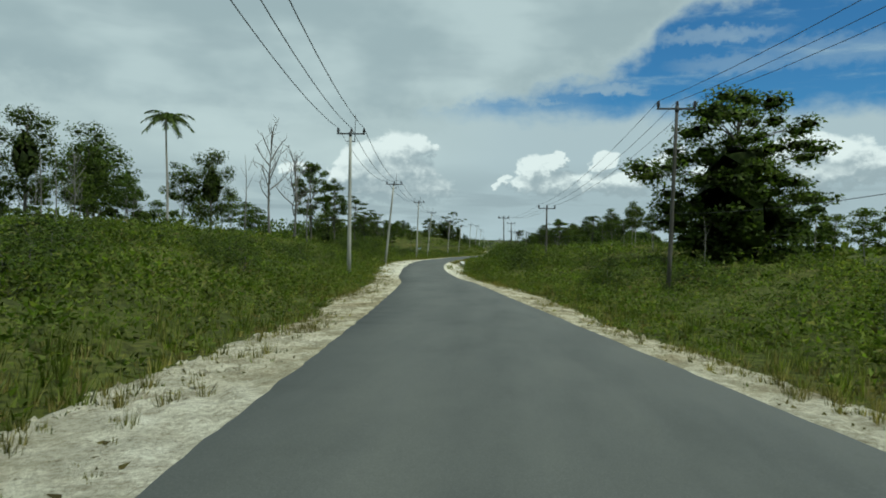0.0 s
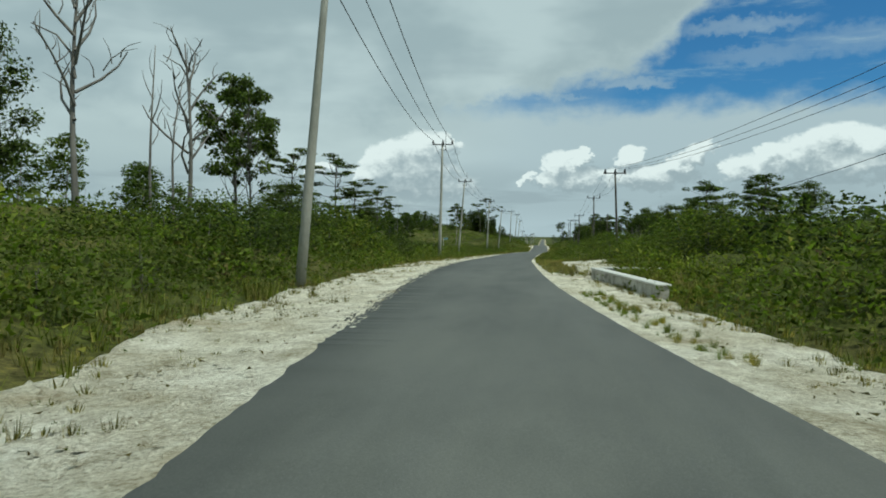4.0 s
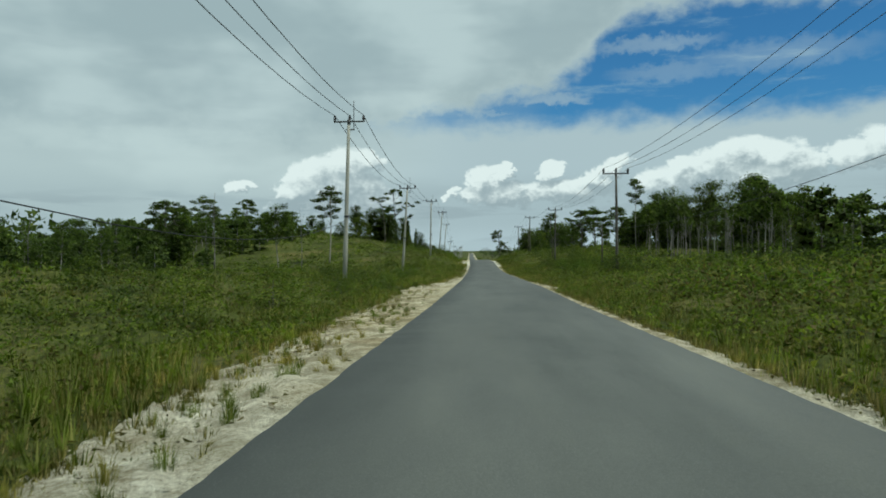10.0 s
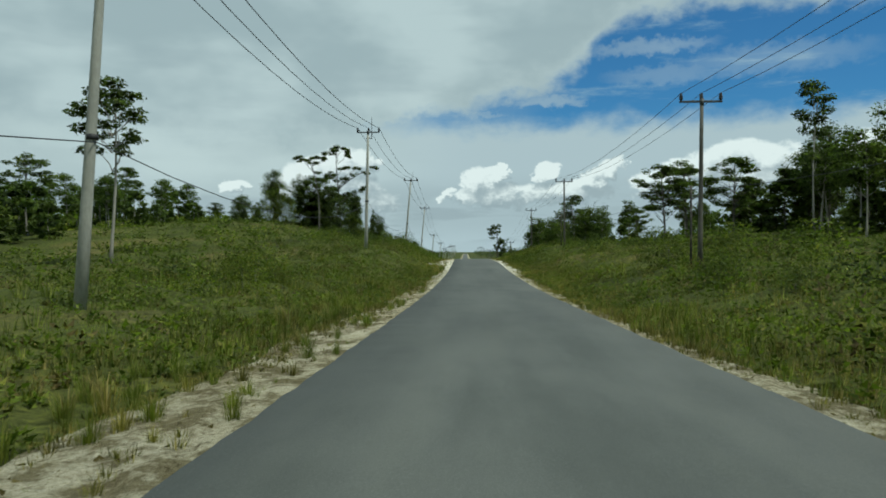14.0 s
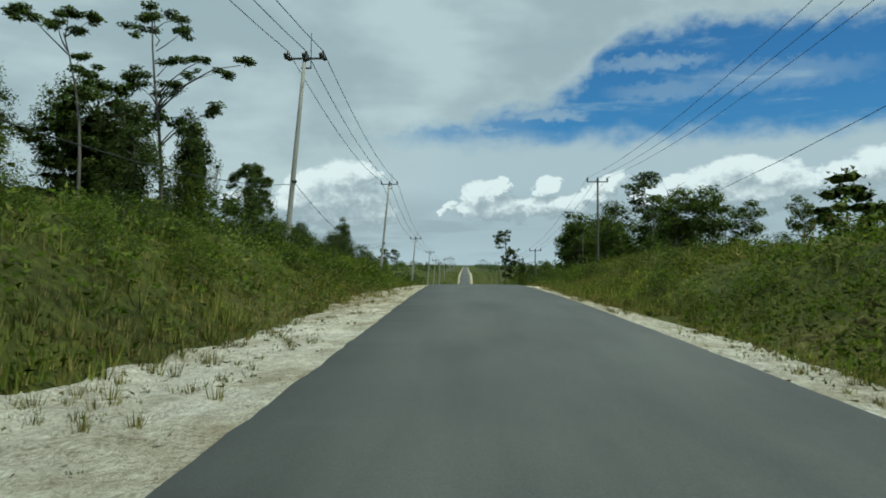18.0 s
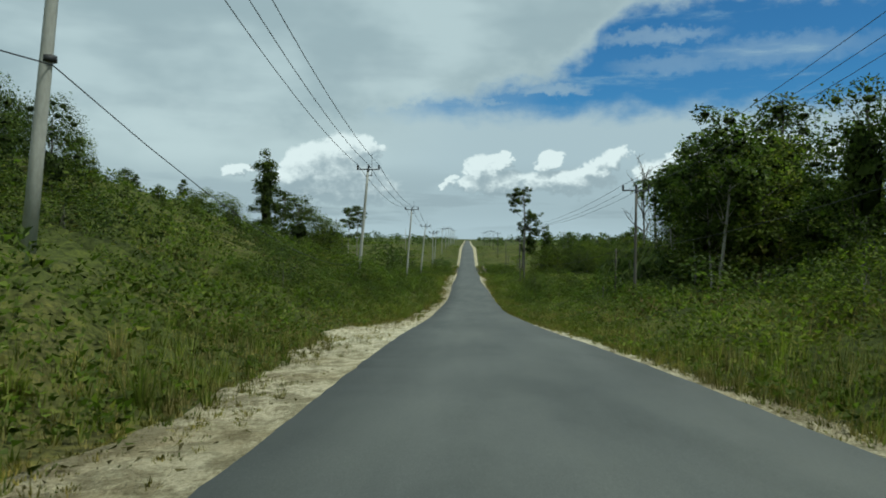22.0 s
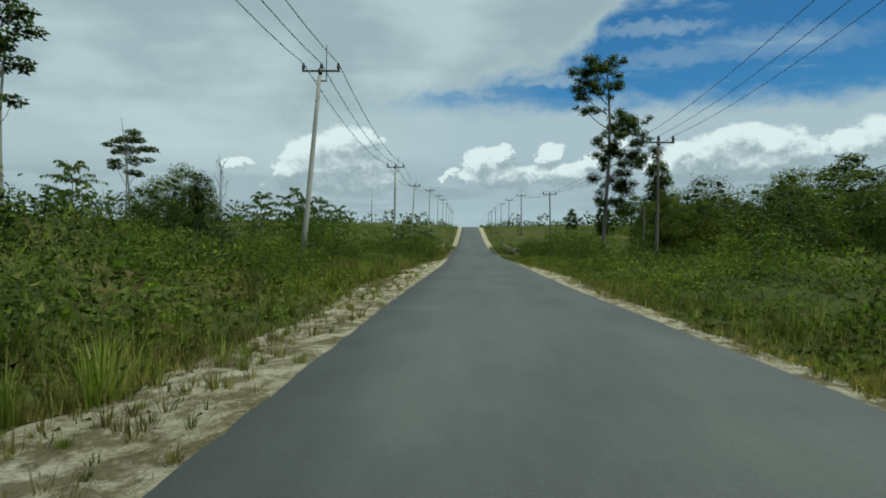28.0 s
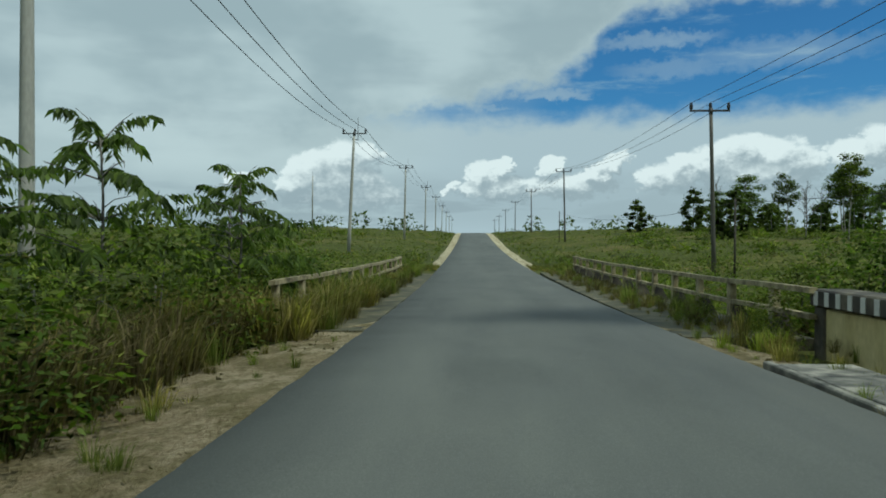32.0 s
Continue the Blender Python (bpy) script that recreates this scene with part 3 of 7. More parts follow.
def lathe(bm, z_r, cx=0.0, cy=0.0, sides=10):
    """A turned shape from (z, radius) steps."""
    rings = [[bm.verts.new((cx + r * math.cos(2 * math.pi * k / sides), cy + r * math.sin(2 * math.pi * k / sides), z)) for k in range(sides)] for z, r in z_r]
    for r, s in zip(rings, rings[1:]):
        for k in range(sides):
            bm.faces.new((r[k], r[(k + 1) % sides], s[(k + 1) % sides], s[k])).smooth = True
    bm.faces.new(rings[0][::-1])
    bm.faces.new(rings[-1])


def grid_faces(n, m):
    i, j = np.meshgrid(np.arange(n - 1), np.arange(m - 1), indexing="ij")
    a = (i * m + j).ravel()
    return np.stack([a, a + 1, a + m + 1, a + m], 1)


# ---- ground, road, shoulders ----
def build_ground():
    ys = np.concatenate([np.linspace(-900, -70, 24), np.arange(-60, 780, 2.0), np.linspace(790, 1200, 60), np.linspace(1230, 4000, 60)])
    half = np.array([0, 1.5, 2.35, 2.6, 3.0, 3.6, 4.4, 5.2, 6, 7, 8, 9, 10, 11, 12.5, 14, 16, 18, 20, 23, 26, 30, 34, 38, 43, 50, 60, 75, 95, 125, 170, 230, 320, 480, 800, 1500, 3000])
    us = np.concatenate([-half[:0:-1], half])
    Y, U = np.meshgrid(ys, us, indexing="ij")
    v = np.stack([road_x(Y) + U, Y, ground_z(Y, U) - 0.13 * np.clip((6.4 - np.abs(U)) / 1.5, 0, 1)], -1).reshape(-1, 3)
    me = smooth_mesh(raw_mesh("ground", v, grid_faces(len(ys), len(us)), SOIL))
    tagged(new("ground", me), "dark green and brown overgrown heath soil beside the road", "ground", kind="structure")


HALF = 2.42
# how far the asphalt reaches past its half width: along, left, right
EDGE = np.array([(-20, 0.05, 0.05), (5, 0.08, 0.07), (23, 0.05, 0.03), (41, -0.03, -0.34), (60, 0.0, -0.2), (95, -0.13, -0.23), (114, -0.15, 0.02), (132, -0.11, -0.04), (150, -0.15, 0.09), (168, 0.03, -0.05),
                 (186, 0.11, -0.04), (204, -0.09, -0.11), (222, -0.05, 0.12), (241, -0.02, 0.02), (260, 0.10, 0.16), (314, 0.06, 0.12), (333, 0.08, 0.12), (351, -0.02, 0.0), (369, 0.02, 0.02), (387, 0.21, 0.17),
                 (404, 0.02, 0.07), (423, 0.14, 0.0), (441, 0.0, 0.17), (459, 0.10, 0.23), (515, 0.34, 0.03), (533, 0.15, -0.12), (551, 0.06, 0.08), (570, 0.04, 0.31), (588, 0.14, 0.22), (600, 0.1, 0.1)])


def build_road():
    ys = np.concatenate([np.arange(-80, 82, 0.25), np.arange(82, 160, 0.07), np.arange(160, 780, 0.25), np.arange(780, 1500, 6.0)])
    rows = []
    for y in (ys,):
        broken = np.interp(y, [70, 90, 140, 165], [1.0, 2.4, 2.4, 1.0])
        left = np.interp(y, EDGE[:, 0], EDGE[:, 1])
        right = np.interp(y, EDGE[:, 0], EDGE[:, 2])
        ragl = 0.04 * broken * wob(y * 2.6, y * 0.37, 1.0, 4) + 0.055 * (broken - 1.0) * wob(y * 11.0, y * 1.9, 6.0, 4) - left
        ragr = 0.035 * wob(y * 1.7, y * 0.41, 9.0, 4) + right
        cols = [(-HALF - 0.02 + ragl, -0.16), (-HALF + ragl, 0.0), (-1.2, 0.012), (0 * y, 0.02), (1.2 + 0 * y, 0.012), (HALF + ragr, 0.0), (HALF + 0.02 + ragr, -0.16)]
        for u, dz in cols:
            rows.append(np.stack([road_x(y) + u, y, road_z(y) + dz], -1))
    v = np.stack(rows, 1).reshape(-1, 3)
    me = smooth_mesh(raw_mesh("road", v, grid_faces(len(ys), 7), ASPHALT))
    tagged(new("road", me), "narrow grey asphalt road without markings", "road", kind="structure")


# width of the bare sand along the road: along, left, right
SHOULDER_NEAR = [
    (-60, 2.0, 1.4), (0, 2.0, 1.5), (11, 1.9, 1.4), (19, 1.5, 1.2), (26, 2.3, 1.8), (33, 1.9, 1.7), (40, 1.9, 1.5), (55, 2.2, 1.3), (75, 2.6, 1.6),
    (84, 3.0, 2.4), (92, 3.0, 2.3), (102.5, 2.8, 2.2), (104, 2.8, 4.2), (112, 2.9, 4.6), (124, 3.1, 5.2), (131, 3.2, 5.0), (135, 3.2, 0.6), (140, 3.1, 0.4), (150, 2.7, 0.5),
    (158, 2.9, 0.5), (168, 2.8, 0.9), (172, 2.4, 0.9), (176, 1.5, 0.6), (182, 1.2, 0.6), (190, 2.1, 0.5),
]
SHOULDER_MID = [
    (201, 2.2, 0.25), (215, 2.5, 0.45), (225, 2.9, 1.3), (231, 2.4, 0.7), (237, 1.8, 0.4), (248, 1.7, 0.7), (260, 1.7, 1.0), (270, 1.7, 0.7), (285, 1.3, 0.8),
    (305, 1.0, 1.0), (316, 1.05, 1.2), (321, 1.5, 1.2), (327, 2.3, 1.1), (334, 2.7, 1.4), (341, 2.1, 1.3), (354, 2.2, 0.7), (362, 1.7, 1.2), (372, 1.8, 2.4), (384, 1.9, 2.4),
    (390, 1.8, 1.6), (398, 1.6, 0.8), (412, 1.7, 0.6), (425, 2.8, 0.7), (435, 2.1, 0.5),
]
SHOULDER_FAR = [
    (444, 1.8, 0.5), (453, 1.8, 0.4), (466, 1.3, 0.3), (481, 1.0, 0.3), (500, 1.6, 0.4), (516, 2.1, 0.6), (524, 1.7, 0.6), (536, 2.2, 1.3), (548, 2.0, 1.4),
    (556, 2.5, 1.5), (566, 1.5, 0.9), (572, 1.1, 0.5), (580, 1.0, 0.3), (587, 1.9, 0.7), (593, 1.8, 1.1), (596, 0.9, 0.7), (598, 0.02, 0.02), (622, 0.02, 0.02),
    (630, 0.8, 1.0), (700, 1.2, 1.4), (760, 1.4, 1.6), (1500, 1.2, 1.2),
]
SH = np.array(SHOULDER_NEAR + SHOULDER_MID + SHOULDER_FAR, float)


def sand_width(y, side):
    w = np.interp(y, SH[:, 0], SH[:, 1 if side < 0 else 2])
    return np.maximum(0.04, w * (1 + 0.16 * wob(y * 0.55, y * 0.21, 3.0 + side, 4)) + 0.14 * wob(y * 2.3, y * 1.1, 8.0 + side))


def build_shoulder(side):
    ys = np.concatenate([np.arange(-30, 650, 0.25), np.arange(650, 1500, 3.0)])
    w = sand_width(ys, side)
    n = 19
    rows = []
    for k in range(n):
        s = k / (n - 1)
        a = HALF - 0.25 + (w + 0.25) * s
        lump = 0.075 * wob(ys * 5.1, a * 6.3, 5.0, 4) * np.clip(wob(ys * 0.35, a * 0.6, 9.0) + 0.55, 0.15, 1.0) * np.sin(math.pi * min(1, s * 1.2)) + 0.05 * math.sin(math.pi * s) * wob(ys * 0.5, a, 2.0)
        lift = 0.022 if k < n - 1 else -0.10
        z = np.maximum(ground_z(ys, side * np.maximum(a, 2.61)), -9e9) + lift + lump * (k > 1)
        z = np.where(a < HALF + 0.12, road_z(ys) - 0.035, z)
        rows.append(np.stack([road_x(ys) + side * a, ys, z], -1))
    v = np.stack(rows, 1).reshape(-1, 3)
    me = smooth_mesh(raw_mesh("sand_shoulder", v, grid_faces(len(ys), n), SAND))
    tagged(new("shoulder_left" if side < 0 else "shoulder_right", me), "uneven white sand shoulder with thin dry grass", "road shoulder", kind="structure")


build_ground()
build_road()
build_shoulder(-1)
build_shoulder(1)


# ---- power lines ----
# left poles: along, across at the foot and at the arm (from the road's centre), height of the arm over the road
LEFT_POLES = [(5, -6.4, -6.3, 9.6), (51.4, -6.05, -6.2, 10.2), (94, -5.5, -4.65, 10.3), (143.9, -6.65, -6.5, 11.0), (185.4, -10.1, -9.2, 11.0), (228.5, -9.7, -9.3, 10.7),
              (272.9, -10.5, -9.75, 10.9), (319.3, -9.85, -9.6, 12.2), (366.5, -10.1, -9.1, 12.05), (415.3, -10.4, -9.3, 13.3), (464, -9.95, -9.15, 12.05), (509, -9.55, -8.8, 11.7),
              (549.5, -9.75, -8.8, 10.55), (597, -9.35, -9.3, 10.2), (645, -11.0, -10.5, 10.4), (688.8, -10.2, -10.0, 10.6), (735, -10.0, -9.8, 9.6), (782, -10.0, -9.9, 10.0),
              (828, -10.0, -9.8, 10.0), (876, -10.1, -9.8, 10.0), (924, -10.0, -9.9, 10.0), (975, -10.0, -9.9, 10.0)]
RIGHT_POLES = [(-9, 10.8, 10.8, 8.2), (40.1, 11.95, 12.1, 9.8), (88.5, 14.4, 14.3, 7.4), (146.7, 10.55, 10.2, 8.5), (193.8, 10.8, 10.7, 9.15), (238.9, 9.75, 9.75, 8.3), (290.2, 10.3, 10.45, 9.0),
               (342.6, 10.7, 10.7, 9.45), (398.7, 12.3, 12.25, 10.6), (454.3, 12.1, 12.1, 9.2), (513.5, 8.4, 8.4, 9.2), (557, 10.95, 10.95, 7.9), (621.1, 11.65, 11.45, 8.3), (678.6, 11.5, 11.3, 9.4),
               (730, 11.5, 11.4, 8.5), (781, 11.4, 11.4, 8.6), (832, 11.4, 11.4, 8.6), (884, 11.4, 11.4, 8.6), (936, 11.4, 11.4, 8.6)]


def insulator_mesh():
    bm = bmesh.new()
    lathe(bm, [(0.0, 0.05), (0.05, 0.055), (0.07, 0.10), (0.12, 0.095), (0.14, 0.075), (0.17, 0.098), (0.22, 0.09), (0.25, 0.065), (0.29, 0.08), (0.34, 0.065), (0.37, 0.03)], sides=8)
    me = bpy.data.meshes.new("insulator")
    bm.to_mesh(me)
    bm.free()
    me.materials.append(PORCELAIN)
    return me


INSULATOR = insulator_mesh()
STRING_AT = {146.7, 366.5}     # poles where the line ends in lying strings of discs


def utility_pole(y, u0, u1, arm_h, side):
    """A pole with its cross-arm; the left line also carries an upright rod on a bracket."""
    base = place(y, u0, -0.3)
    top = Vector((float(road_x(y)) + u1, y, float(road_z(y)) + arm_h))
    h = top.z - base.z
    lx = top.x - base.x
    label = ("tall tapered grey concrete utility pole with a steel cross-arm" if side < 0
             else "dark weathered utility pole with a three-insulator cross-arm in scrub")
    ob = thing("utility_pole", Matrix.Translation(base), label, "utility pole", "poles of the left line" if side < 0 else "poles of the right line")
    bm = bmesh.new()
    r0, r1 = (0.165, 0.095) if side < 0 else (0.125, 0.085)
    tube(bm, [(lx * s, 0, h * s) for s in (0, 0.25, 0.5, 0.75, 1.0)], [r0 + (r1 - r0) * s for s in (0, 0.25, 0.5, 0.75, 1.0)], 12)
    part("shaft", bm, CONCRETE if side < 0 else RUST_STEEL, ob)
    w = 1.02
    bm = bmesh.new()
    box(bm, lx - w, lx + w, 0.11, 0.19, h - 0.12, h - 0.02, 0.012)
    arm = part("cross_arm", bm, GALV, ob)
    bm = bmesh.new()
    tube(bm, [(lx, 0, h - 0.28), (lx, 0.0, h + 0.03)], [r1 + 0.018, r1 + 0.018], 12)
    part("clamp_band", bm, GALV, ob)
    lying = y in STRING_AT
    for dx in (-0.94, 0.03, 0.94):
        ins = part("insulator", INSULATOR, PORCELAIN, arm)
        ins.matrix_basis = pose(lx + dx, 0.15, h - 0.02)
        if lying:
            for sgn in (-1, 1):
                st = part("insulator", INSULATOR, PORCELAIN, arm)
                st.matrix_basis = pose(lx + dx + 0.05 * sgn, 0.15, h - 0.08, -90 * sgn + 14 * sgn, 0, 0) @ Matrix.Diagonal((1.2, 1.2, 1.5, 1))
    if side < 0:
        bm = bmesh.new()
        tube(bm, [(lx + 0.32, 0.02, h - 0.62), (lx + 0.33, 0.02, h + 1.25)], [0.028, 0.022], 8)
        part("earth_rod", bm, GALV, ob)
        bm = bmesh.new()
        box(bm, lx - 0.20, lx + 0.36, -0.03, 0.05, h - 0.66, h - 0.59, 0.008)
        part("rod_bracket", bm, GALV, ob)
    if side < 0 and 180 < y < 420:
        bm = bmesh.new()
        tube(bm, [(lx * 0.47, 0, 4.68), (lx * 0.47, 0, 4.82)], [r0 - 0.01, r0 - 0.012], 12)
        part("cable_band", bm, CABLE, ob)
    return base, top


def sagging_wire(name, pts, sag, radius, mat, label, category, group):
    """One wire through all its fixing points, with the sag of each span."""
    line, rad = [], []
    for a, b in zip(pts, pts[1:]):
        for k in range(10):
            s = k / 10
            p = Vector(a).lerp(Vector(b), s)
            p.z -= 4 * sag * s * (1 - s)
            line.append(p)
    line.append(Vector(pts[-1]))
    bm = bmesh.new()
    tube(bm, line, [radius] * len(line), 5)
    me = bpy.data.meshes.new(name)
    bm.to_mesh(me)
    bm.free()
    me.materials.append(mat)
    tagged(new(name, me), label, category, group)


for side, poles, sag in ((-1, LEFT_POLES, 1.0), (1, RIGHT_POLES, 0.85)):
    ends = [utility_pole(y, u0, u1, ah, side) for y, u0, u1, ah in poles]
    for dx in (-0.94, 0.03, 0.94):
        sagging_wire("overhead_wire", [t + Vector((dx, 0.15, 0.33)) for b, t in ends], sag, 0.021 if side < 0 else 0.013, WIRE,
                     "thin grey bare conductor strung between the pole arms", "power line", "wires of the left line" if side < 0 else "wires of the right line")
    if side < 0:
        hung = [b.lerp(t, (4.62 if k < 10 else 2.2) / (t.z - b.z)) + Vector((0.15, 0, 0)) for k, (b, t) in enumerate(ends) if 4 <= k <= 10]
        sagging_wire("telephone_cable", hung, 1.6, 0.016, CABLE,
                     "black communication cable sagging low between the poles", "cable", "")


def cable_post(y, u, h):
    """A short dark post that carries the low cable on the right."""
    base = place(y, u, -0.2)
    ob = thing("cable_post", Matrix.Translation(base), "short dark wooden cable post beside a taller pole", "post", "cable posts")
    bm = bmesh.new()
    tube(bm, [(0, 0, 0), (0.02, 0, h * 0.5), (0.03, 0, h)], [0.06, 0.055, 0.05], 9)
    part("shaft", bm, POST_DARK, ob)
    bm = bmesh.new()
    tube(bm, [(0.03, -0.05, h - 0.2), (0.03, 0.12, h - 0.2)], [0.03, 0.02], 8)
    part("cable_hook", bm, GALV, ob)
    return base + Vector((0.03, 0.1, h - 0.2))


post_tops = [cable_post(y, u, h) for y, u, h in [(-6, 10.4, 5.0), (44, 13.4, 5.0), (95, 12.6, 4.6), (146.6, 9.5, 4.1), (194.4, 10.5, 4.6), (245, 9.6, 4.6), (290.6, 10.0, 4.4), (343.3, 10.4, 4.8),
                                                   (401, 11.2, 4.6), (456, 11.0, 4.6), (516, 8.0, 4.6), (559, 10.6, 4.4), (619.8, 12.2, 4.2), (680, 10.9, 4.4)]]
sagging_wire("telephone_cable", post_tops, 0.9, 0.012, CABLE, "black communication cable between short posts", "cable", "")


# ---- bridge rails, abutment, culvert, sign ----
def bridge_rail(side, y0, n, step, u, lead):
    """A row of slanted concrete posts with two pale rails."""
    o = Vector((float(road_x(y0)) + side * u, y0, float(road_z(y0)) - 0.12))
    ob = thing("bridge_railing", Matrix.Translation(o), "old concrete bridge railing with cream rails and mould-black posts", "railing", "railings of the bridge")
    length = (n - 1) * step

    def dz(y):
        return float(road_z(y0 + y)) - float(road_z(y0))

    for k in range(n):
        y = k * step
        bm = bmesh.new()
        w = 0.11
        prof = [(side * 0.02 - 0.07, 0.0), (side * 0.02 + 0.07, 0.0), (side * 0.02 + 0.06, 0.90), (side * 0.02 - 0.06, 0.90)]
        a = [bm.verts.new((x, y - w, z + dz(y))) for x, z in prof]
        b = [bm.verts.new((x, y + w, z + dz(y))) for x, z in prof]
        bm.faces.new(a[::-1])
        bm.faces.new(b)
        for i in range(4):
            bm.faces.new((a[i], a[(i + 1) % 4], b[(i + 1) % 4], b[i]))
        bmesh.ops.recalc_face_normals(bm, faces=bm.faces)
        bmesh.ops.bevel(bm, geom=list(bm.edges), offset=0.012, segments=1, affect="EDGES")
        post = part("post", bm, RAIL_PAINT, ob)
        bm = bmesh.new()                      # the slanted foot
        prof = [(side * -0.10, 0.0), (side * 0.40, 0.0), (side * 0.14, 0.50), (side * 0.05, 0.50)]
        a = [bm.verts.new((x, y - w - 0.01, z + dz(y))) for x, z in prof]
        b = [bm.verts.new((x, y + w + 0.01, z + dz(y))) for x, z in prof]
        bm.faces.new(a[::-1])
        bm.faces.new(b)
        for i in range(4):
            bm.faces.new((a[i], a[(i + 1) % 4], b[(i + 1) % 4], b[i]))
        bmesh.ops.recalc_face_normals(bm, faces=bm.faces)
        part("foot", bm, POST_DARK, post)
    for name, z, hh, mat in (("top_rail", 0.87, 0.045, RAIL_PAINT), ("middle_rail", 0.47, 0.04, RAIL_PAINT)):
        bm = bmesh.new()
        m = 14
        rings = []
        for k in range(m):
            y = -lead + (length + lead + 0.3) * k / (m - 1)
            zz = z + dz(y) + 0.012 * math.sin(k * 2.1)
            rings.append([bm.verts.new((dx, y, zz + q)) for dx, q in ((-0.06, -hh), (0.06, -hh), (0.06, hh), (-0.06, hh))])
        for r, s in zip(rings, rings[1:]):
            for i in range(4):
                bm.faces.new((r[i], r[(i + 1) % 4], s[(i + 1) % 4], s[i]))
        bm.faces.new(rings[0][::-1])
        bm.faces.new(rings[-1])
        bmesh.ops.recalc_face_normals(bm, faces=bm.faces)
        part(name, bm, mat, ob)
    bm = bmesh.new()
    rings = []
    for k in range(m):
        y = -0.6 + (length + 1.2) * k / (m - 1)
        rings.append([bm.verts.new((side * dx, y, q + dz(y))) for dx, q in ((-1.7, -0.5), (0.45, -0.5), (0.45, 0.03), (-1.7, 0.05))])
    for r, s in zip(rings, rings[1:]):
        for i in range(4):
            bm.faces.new((r[i], r[(i + 1) % 4], s[(i + 1) % 4], s[i]))
    bm.faces.new(rings[0][::-1])
    bm.faces.new(rings[-1])
    bmesh.ops.recalc_face_normals(bm, faces=bm.faces)
    part("deck_edge", bm, MOSSY, ob, "dark deck edge under moss and washed-in dirt")


bridge_rail(1, 596.0, 13, 2.1, 4.45, 1.5)
bridge_rail(-1, 596.6, 12, 2.1, 4.35, 0.3)


def abutment(side, y0, y1, u):
    o = Vector((float(road_x(y1)) + side * u, y1, float(road_z(y1)) - 0.35))
    ob = thing("bridge_abutment", Matrix.Translation(o), "stained yellow bridge end wall with a black and white striped capping", "bridge wall", "end walls of the bridge")
    ln = y1 - y0
    bm = bmesh.new()
    box(bm, -0.18, 0.22, -ln, 0.0, 0.0, 0.83, 0.02)
    part("wall", bm, WALL_YELLOW, ob)
    bm = bmesh.new()
    box(bm, -0.22, 0.26, -0.25, 0.06, 0.0, 0.86, 0.02)
    part("end_pier", bm, POST_DARK, ob)
    bm = bmesh.new()
    box(bm, -0.27, 0.31, -ln - 0.05, 0.10, 0.86, 1.12, 0.025)
    cap = part("capping", bm, POST_DARK, ob)
    k = 0
    while 0.12 + k * 0.34 < ln:
        bm = bmesh.new()
        box(bm, -0.283, -0.272, -0.18 - k * 0.34, -0.06 - k * 0.34, 0.88, 1.09)
        part("stripe", bm, WHITE_PAINT, cap, "worn white paint stripe")
        k += 1


abutment(1, 590.6, 594.6, 4.75)


def culvert_wall():
    o = place(92.8, 4.75)
    o.z -= 0.44
    ob = thing("culvert_wall", Matrix.Translation(o) @ pose(0, 0, 0, 0, 0, 7), "low stained pale culvert wall with a concrete capping beside the sand", "culvert")
    bm = bmesh.new()
    box(bm, -0.16, 0.16, 0, 9.7, 0.0, 0.78, 0.02)
    part("wall", bm, LIMEWASH, ob)
    bm = bmesh.new()
    box(bm, -0.2, 0.2, -0.05, 9.75, 0.782, 0.85, 0.02)
    part("capping", bm, WHITE_PAINT, ob, "pale weathered concrete capping")
    bm = bmesh.new()
    box(bm, 0.165, 3.1, 9.42, 9.68, 0.0, 0.80, 0.02)
    part("wing_wall", bm, LIMEWASH, ob)
    bm = bmesh.new()
    box(bm, 0.205, 3.15, 9.38, 9.72, 0.802, 0.88, 0.02)
    part("capping", bm, WHITE_PAINT, ob, "pale weathered concrete capping")


culvert_wall()


def apron_slab():
    """The cracked concrete apron between the asphalt and the bridge wall."""
    y0 = 588.6
    o = Vector((float(road_x(y0)), y0, float(road_z(y0))))
    ob = thing("concrete_apron", Matrix.Translation(o), "cracked pale concrete apron slabs beside the bridge wall", "concrete slab")
    for k, (a, b, u0, u1) in enumerate(((0.3, 1.25, 2.83, 4.2), (1.30, 2.4, 2.83, 4.1), (2.46, 3.3, 2.83, 3.7))):
        bm = bmesh.new()
        box(bm, u0, u1, a, b, -0.14, 0.02 - 0.012 * k, 0.012)
        part("slab", bm, CULVERT, ob)
    bm = bmesh.new()
    box(bm, 2.70, 2.80, 0.2, 3.4, -0.14, 0.012, 0.015)
    part("kerb", bm, CULVERT, ob, "worn grey kerb stone")


apron_slab()


def radio_mast():
    """A thin bare mast far out on the plain."""
    u = -42.5 - float(road_x(696))
    base = place(696, u, -0.2)
    ob = thing("mast", Matrix.Translation(base), "thin bare grey mast standing in far scrub", "mast")
    bm = bmesh.new()
    h = -1.2 - base.z
    tube(bm, [(0, 0, 0), (0, 0, h * 0.6), (0.05, 0, h)], [0.13, 0.11, 0.07], 8)
    part("shaft", bm, CONCRETE, ob)
    bm = bmesh.new()
    tube(bm, [(0.05, 0, h), (0.05, 0, h + 0.6)], [0.03, 0.02], 6)
    part("tip_rod", bm, GALV, ob)


radio_mast()


